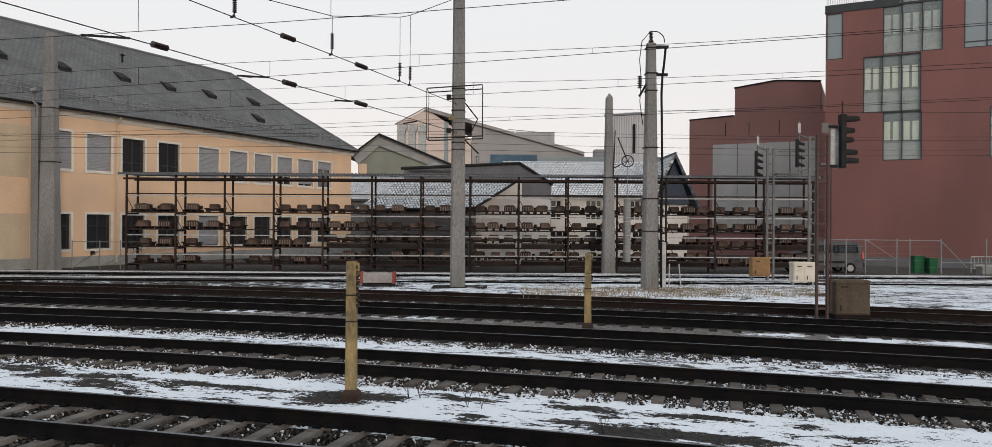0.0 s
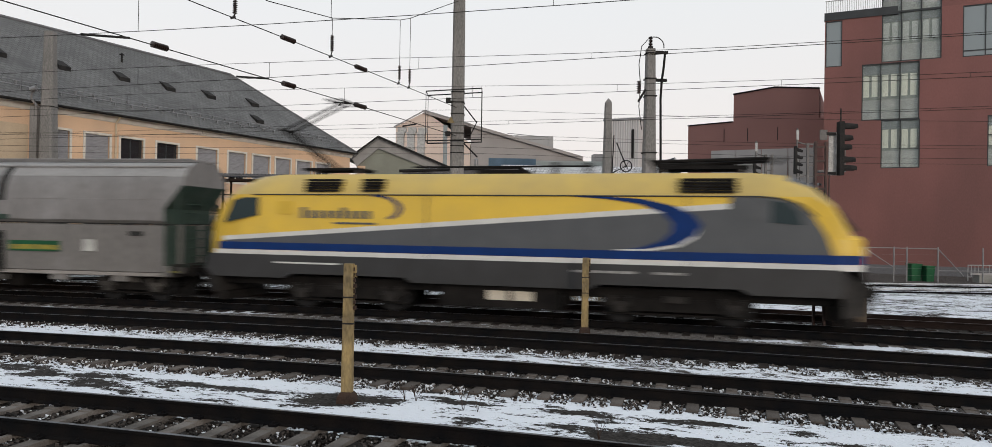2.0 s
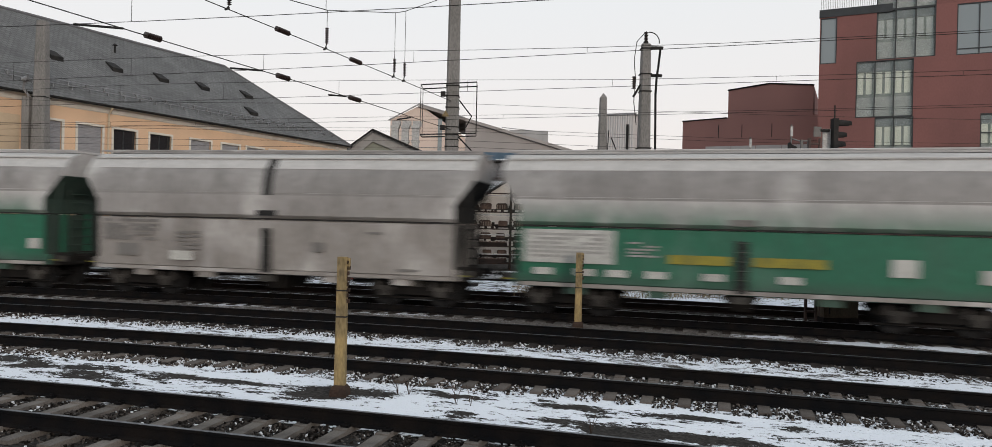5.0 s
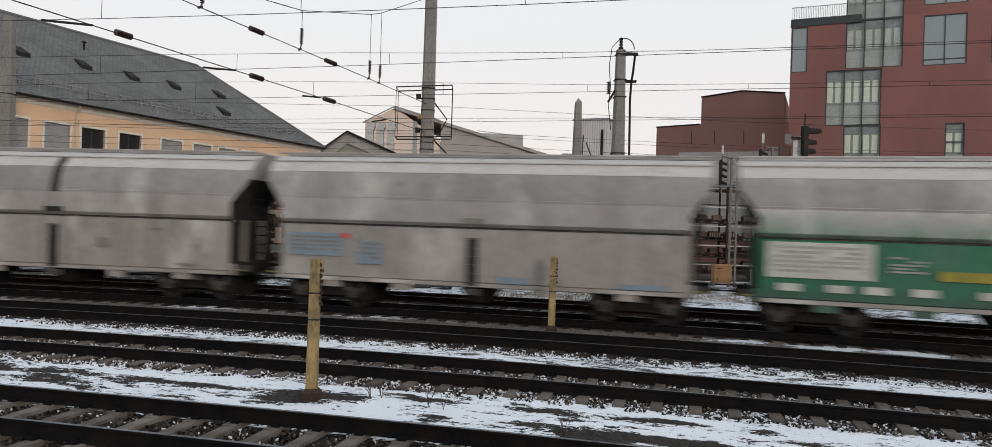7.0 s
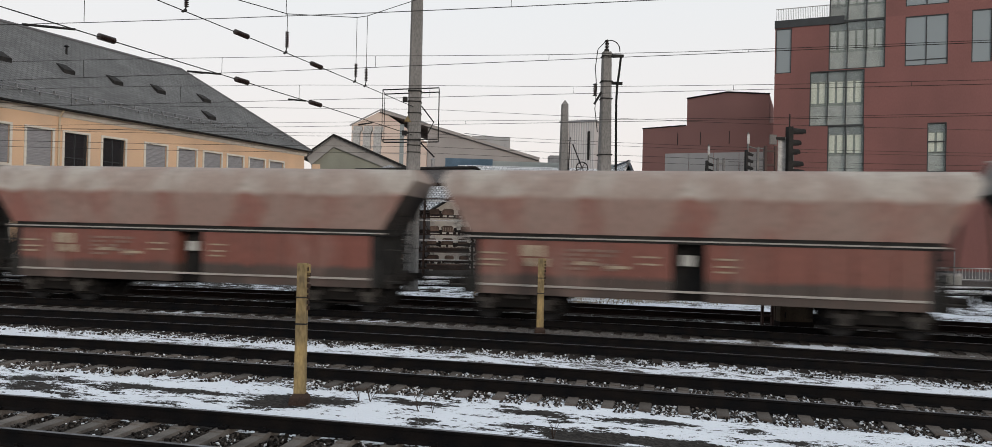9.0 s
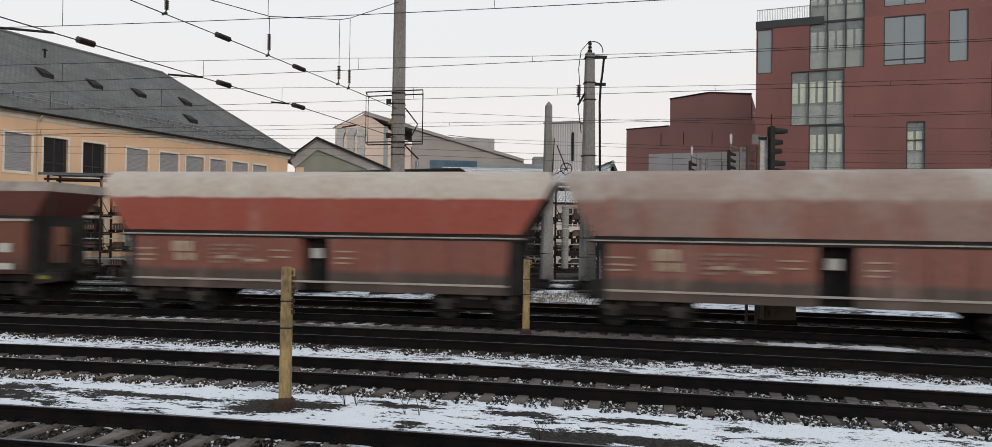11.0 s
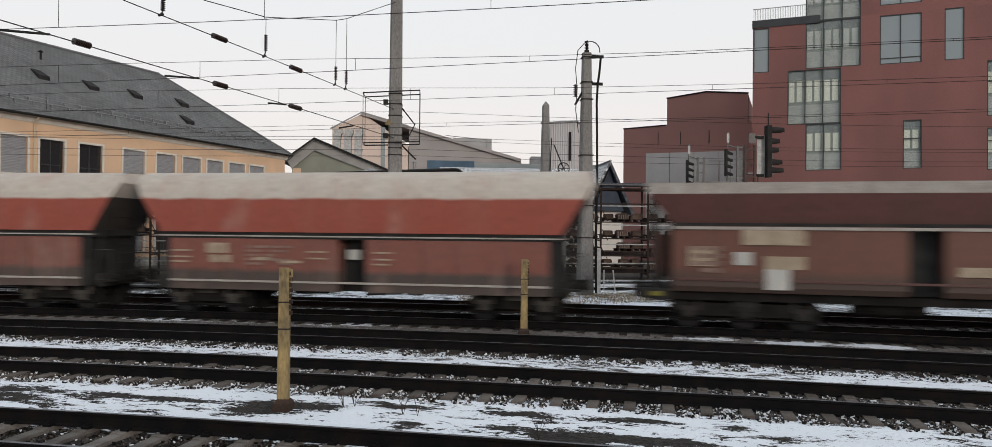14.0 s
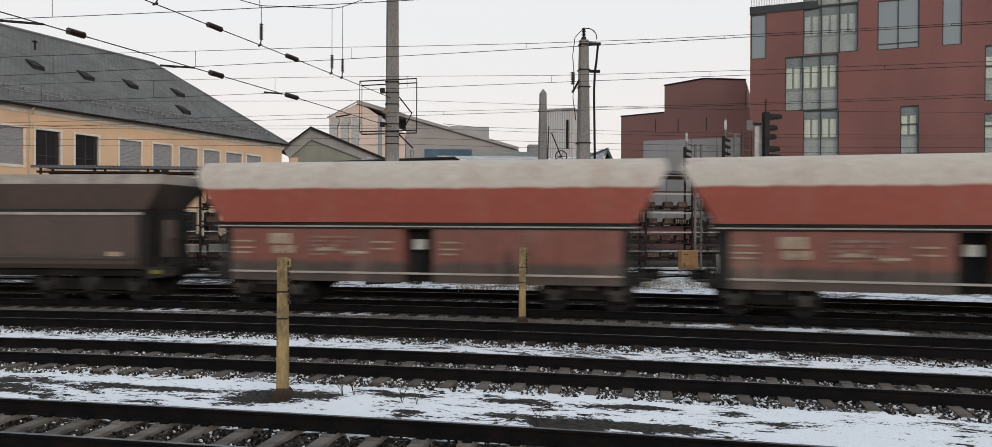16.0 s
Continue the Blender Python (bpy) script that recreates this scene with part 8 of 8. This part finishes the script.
blue_plates = [(-5.9, -4.1, 1.6, 2.3, LABEL_BLUE, W), (-3.6, -2.8, 1.4, 2.1, LABEL_BLUE, W), (0.8, 1.7, 1.0, 1.2, LABEL_BLUE, W), (4.3, 5.6, 1.0, 1.15, LABEL_BLUE, W), (-4.15, -3.9, 2.15, 2.3, RED_LAMP, W)]
plain_plates = [(x, x + wd, z, z + 0.07, LABEL_GREY, W) for x, wd, z in ((-5.9, 0.9, 2.2), (-5.9, 0.7, 2.05), (-5.8, 1.0, 1.9), (-4.7, 0.5, 2.2), (-4.7, 0.6, 2.0), (-3.2, 0.55, 2.05), (-3.2, 0.55, 1.93), (-3.2, 0.5, 1.81), (4.4, 0.7, 1.1), (3.4, 0.5, 2.2))] + [(-5.4, -4.6, 1.3, 1.7, GREY_DARK, W), (-3.4, -2.6, 1.2, 1.5, LABEL_WHITE, W), (1.6, 2.0, 1.6, 1.9, GREY_DARK, W)]
brown_plates_a = [(-5.9, -5.2, 1.75, 2.35, LABEL_CREAM, W), (-5.0, -4.6, 1.85, 2.15, LABEL_WHITE, W), (-4.6, -3.2, 2.45, 2.75, LABEL_CREAM, W), (-3.35, -0.55, 1.85, 2.2, LABEL_WHITE, W), (-4.2, -3.6, 1.4, 1.8, LABEL_WHITE, W),
                  (0.5, 1.7, 1.55, 1.85, LABEL_CREAM, W), (1.3, 4.2, 1.72, 2.08, LABEL_WHITE, W), (5.3, 5.75, 1.75, 2.05, LABEL_WHITE, W), (5.1, 5.8, 1.2, 1.4, LABEL_WHITE, W), (3.2, 3.6, 1.45, 1.6, LABEL_CREAM, W)]
brown_plates_b = [(-5.9, -5.2, 1.75, 2.3, LABEL_CREAM, W), (-4.7, -4.25, 1.8, 2.15, LABEL_WHITE, W), (-4.5, -2.9, 2.35, 2.75, LABEL_CREAM, W), (-3.9, -2.9, 1.7, 2.05, LABEL_CREAM, W), (-3.9, -3.3, 1.15, 1.7, LABEL_WHITE, W),
                  (0.7, 1.6, 1.6, 1.85, LABEL_CREAM, W), (5.3, 5.7, 1.7, 1.95, LABEL_WHITE, W), (3.1, 3.4, 1.4, 1.58, LABEL_WHITE, W), (5.1, 5.8, 1.4, 1.55, LABEL_WHITE, W)]
grey_a = silo_wagon("grey round-roofed hopper wagon with yellow bands", GREY_DARK, GREY_DARK, END_GREEN, grey_plates, roof=ROOF_DARK)
green_a = silo_wagon("grey and green round-roofed hopper wagon with white plates", GREEN_GREY_P, GREEN_LOW, END_GREEN, green_plates, False, STREAK_GREY, ROOF_GREY)
pale_a = silo_wagon("pale grey hopper wagon with blue label plates", GREY_LIGHT, GREY_LIGHT, END_DARK, blue_plates, False, STREAK_GREY, ROOF_GREY)
pale_b = silo_wagon("pale grey stained hopper wagon with dark middle strap", GREY_MID, GREY_MID, END_DARK, plain_plates, True, STREAK_GREY, ROOF_GREY)
red_a = red_wagon("red hopper wagon with a pale grey roof", RED_UP)
red_b = red_wagon("dull red stained hopper wagon with a pale roof", RED_UP_DULL)
brown_a = brown_wagon("brown open hopper wagon with white label plates", brown_plates_a)
brown_c = brown_wagon("grimy dark brown open hopper wagon", [(0.5, 1.1, 1.6, 1.8, LABEL_CREAM, W), (5.2, 5.7, 1.45, 1.6, LABEL_CREAM, W)], BROWN_GRIME, BROWN_GRIME)
brown_b = brown_wagon("brown open hopper wagon with cream label plates", brown_plates_b, BROWN_DULL_UP, BROWN_DULL)

# small writing on the plates
for wg in (grey_a,):
    lettering(wg, -5.7, -3.9, 1.8, 2.4, 4, LABEL_GREY, W + 0.014, 2)
    lettering(wg, -3.2, -2.4, 1.7, 2.1, 4, GREEN_BIN, W, 3)
    lettering(wg, -5.6, -2.2, 1.12, 1.5, 2, LABEL_GREY, W, 8)
lettering(loco, 2.2, 5.6, 1.38, 1.5, 1, LETTER_PALE, 1.486, 15)
lettering(green_a, -5.85, -3.6, 1.65, 2.4, 6, LETTER_PALE, W + 0.014, 4)
lettering(green_a, -3.0, -2.2, 1.75, 2.2, 5, LETTER_PALE, W, 5)
lettering(pale_a, -5.8, -4.2, 1.7, 2.2, 4, LABEL_GREY, W + 0.014, 6)
lettering(pale_a, -3.5, -2.9, 1.5, 2.05, 4, LABEL_GREY, W + 0.014, 7)
lettering(pale_b, -5.9, -3.9, 1.75, 2.5, 5, LABEL_GREY, W, 9)
lettering(pale_b, -3.0, -2.3, 1.5, 2.15, 5, LABEL_GREY, W, 10)
for wg in (red_a, red_b):
    lettering(wg, -4.6, -3.9, 1.55, 1.85, 2, LABEL_CREAM, 1.462, 11)
    lettering(wg, -3.4, -1.9, 1.5, 2.15, 5, LABEL_FADED, 1.462, 12)
for wg in (brown_a, brown_b):
    lettering(wg, -5.8, -5.0, 1.5, 2.3, 4, LABEL_FADED, 1.505, 13)
    lettering(wg, 2.9, 5.0, 2.1, 2.6, 2, LABEL_FADED, W, 14)

# consist behind the locomotive: wagon and distance from the coupling to its middle
CONSIST = [(grey_a, 7.57), (grey_a, 21.72), (green_a, 36.25), (pale_b, 50.73), (green_a, 65.32), (pale_a, 79.62), (pale_b, 93.83), (red_b, 108.47), (red_b, 123.89), (red_b, 138.83), (red_a, 153.69), (brown_a, 169.79), (brown_b, 186.84), (red_a, 202.70), (red_a, 217.78), (red_a, 232.70), (brown_c, 248.13)]
# way of the coupling behind the locomotive along the track, in metres, by the second
WAY = [(0, -50.8), (0.5, -42.4), (1, -33.95), (1.5, -25.3), (2, -16.55), (2.5, -7.8), (3, 0.88), (3.5, 9.73), (4.6, 29.65), (6, 55.13), (6.5, 64.32), (7, 73.41), (7.5, 82.31), (8, 91.24), (8.5, 100.09), (9, 108.82), (10.15, 128.75), (11.3, 148.41), (11.5, 151.82), (12, 160.3), (12.5, 168.64), (13, 177.03), (13.5, 185.31), (14, 193.62), (14.5, 201.73), (15, 209.94), (15.5, 217.88), (16, 225.77)]


def on_track(s):
    """The pose s metres along the train's curved track."""
    edge = 48.0
    def at(x):
        return x, bend_y(TRACKS[3], x), BEND * x
    reach = edge + BEND * BEND * edge ** 3 / 6
    if abs(s) <= reach:
        x = s
        for _ in range(4):
            x -= (x + BEND * BEND * x ** 3 / 6 - s) / (1 + BEND * BEND * x * x / 2)
        x, y, k = at(x)
    else:
        e = math.copysign(edge, s)
        x, y, k = at(e)
        d = abs(s) - reach
        c = math.cos(math.atan(k))
        x, y = x + math.copysign(d * c, s), y + math.copysign(d * c, s) * k
    return pose(x, y, 0, 0, 0, math.degrees(math.atan(k)))


TRAIN = [(loco, 10.15)]
used = set()
for src, middle in CONSIST:
    w = src
    if src.name in used:
        w = copy_thing(src, Matrix())
    used.add(src.name)
    TRAIN.append((w, -middle))


def motions():
    for vehicle, ahead in TRAIN:
        walk(vehicle, [(t, on_track(s + ahead)) for t, s in WAY])
    # all wheels roll
    ts, ss = [t for t, _ in WAY], [s for _, s in WAY]
    rolled = [(k / 30, float(np.interp(k / 30, ts, ss))) for k in range(481)]
    for vehicle, ahead in TRAIN:
        for w in [c for c in vehicle.children if c.name.startswith("wheelset")]:
            x, r = w.location.x, w.location.z
            walk(w, [(t, pose(x, 0, r, 0, math.degrees(s / r), 0)) for t, s in rolled])


motions()
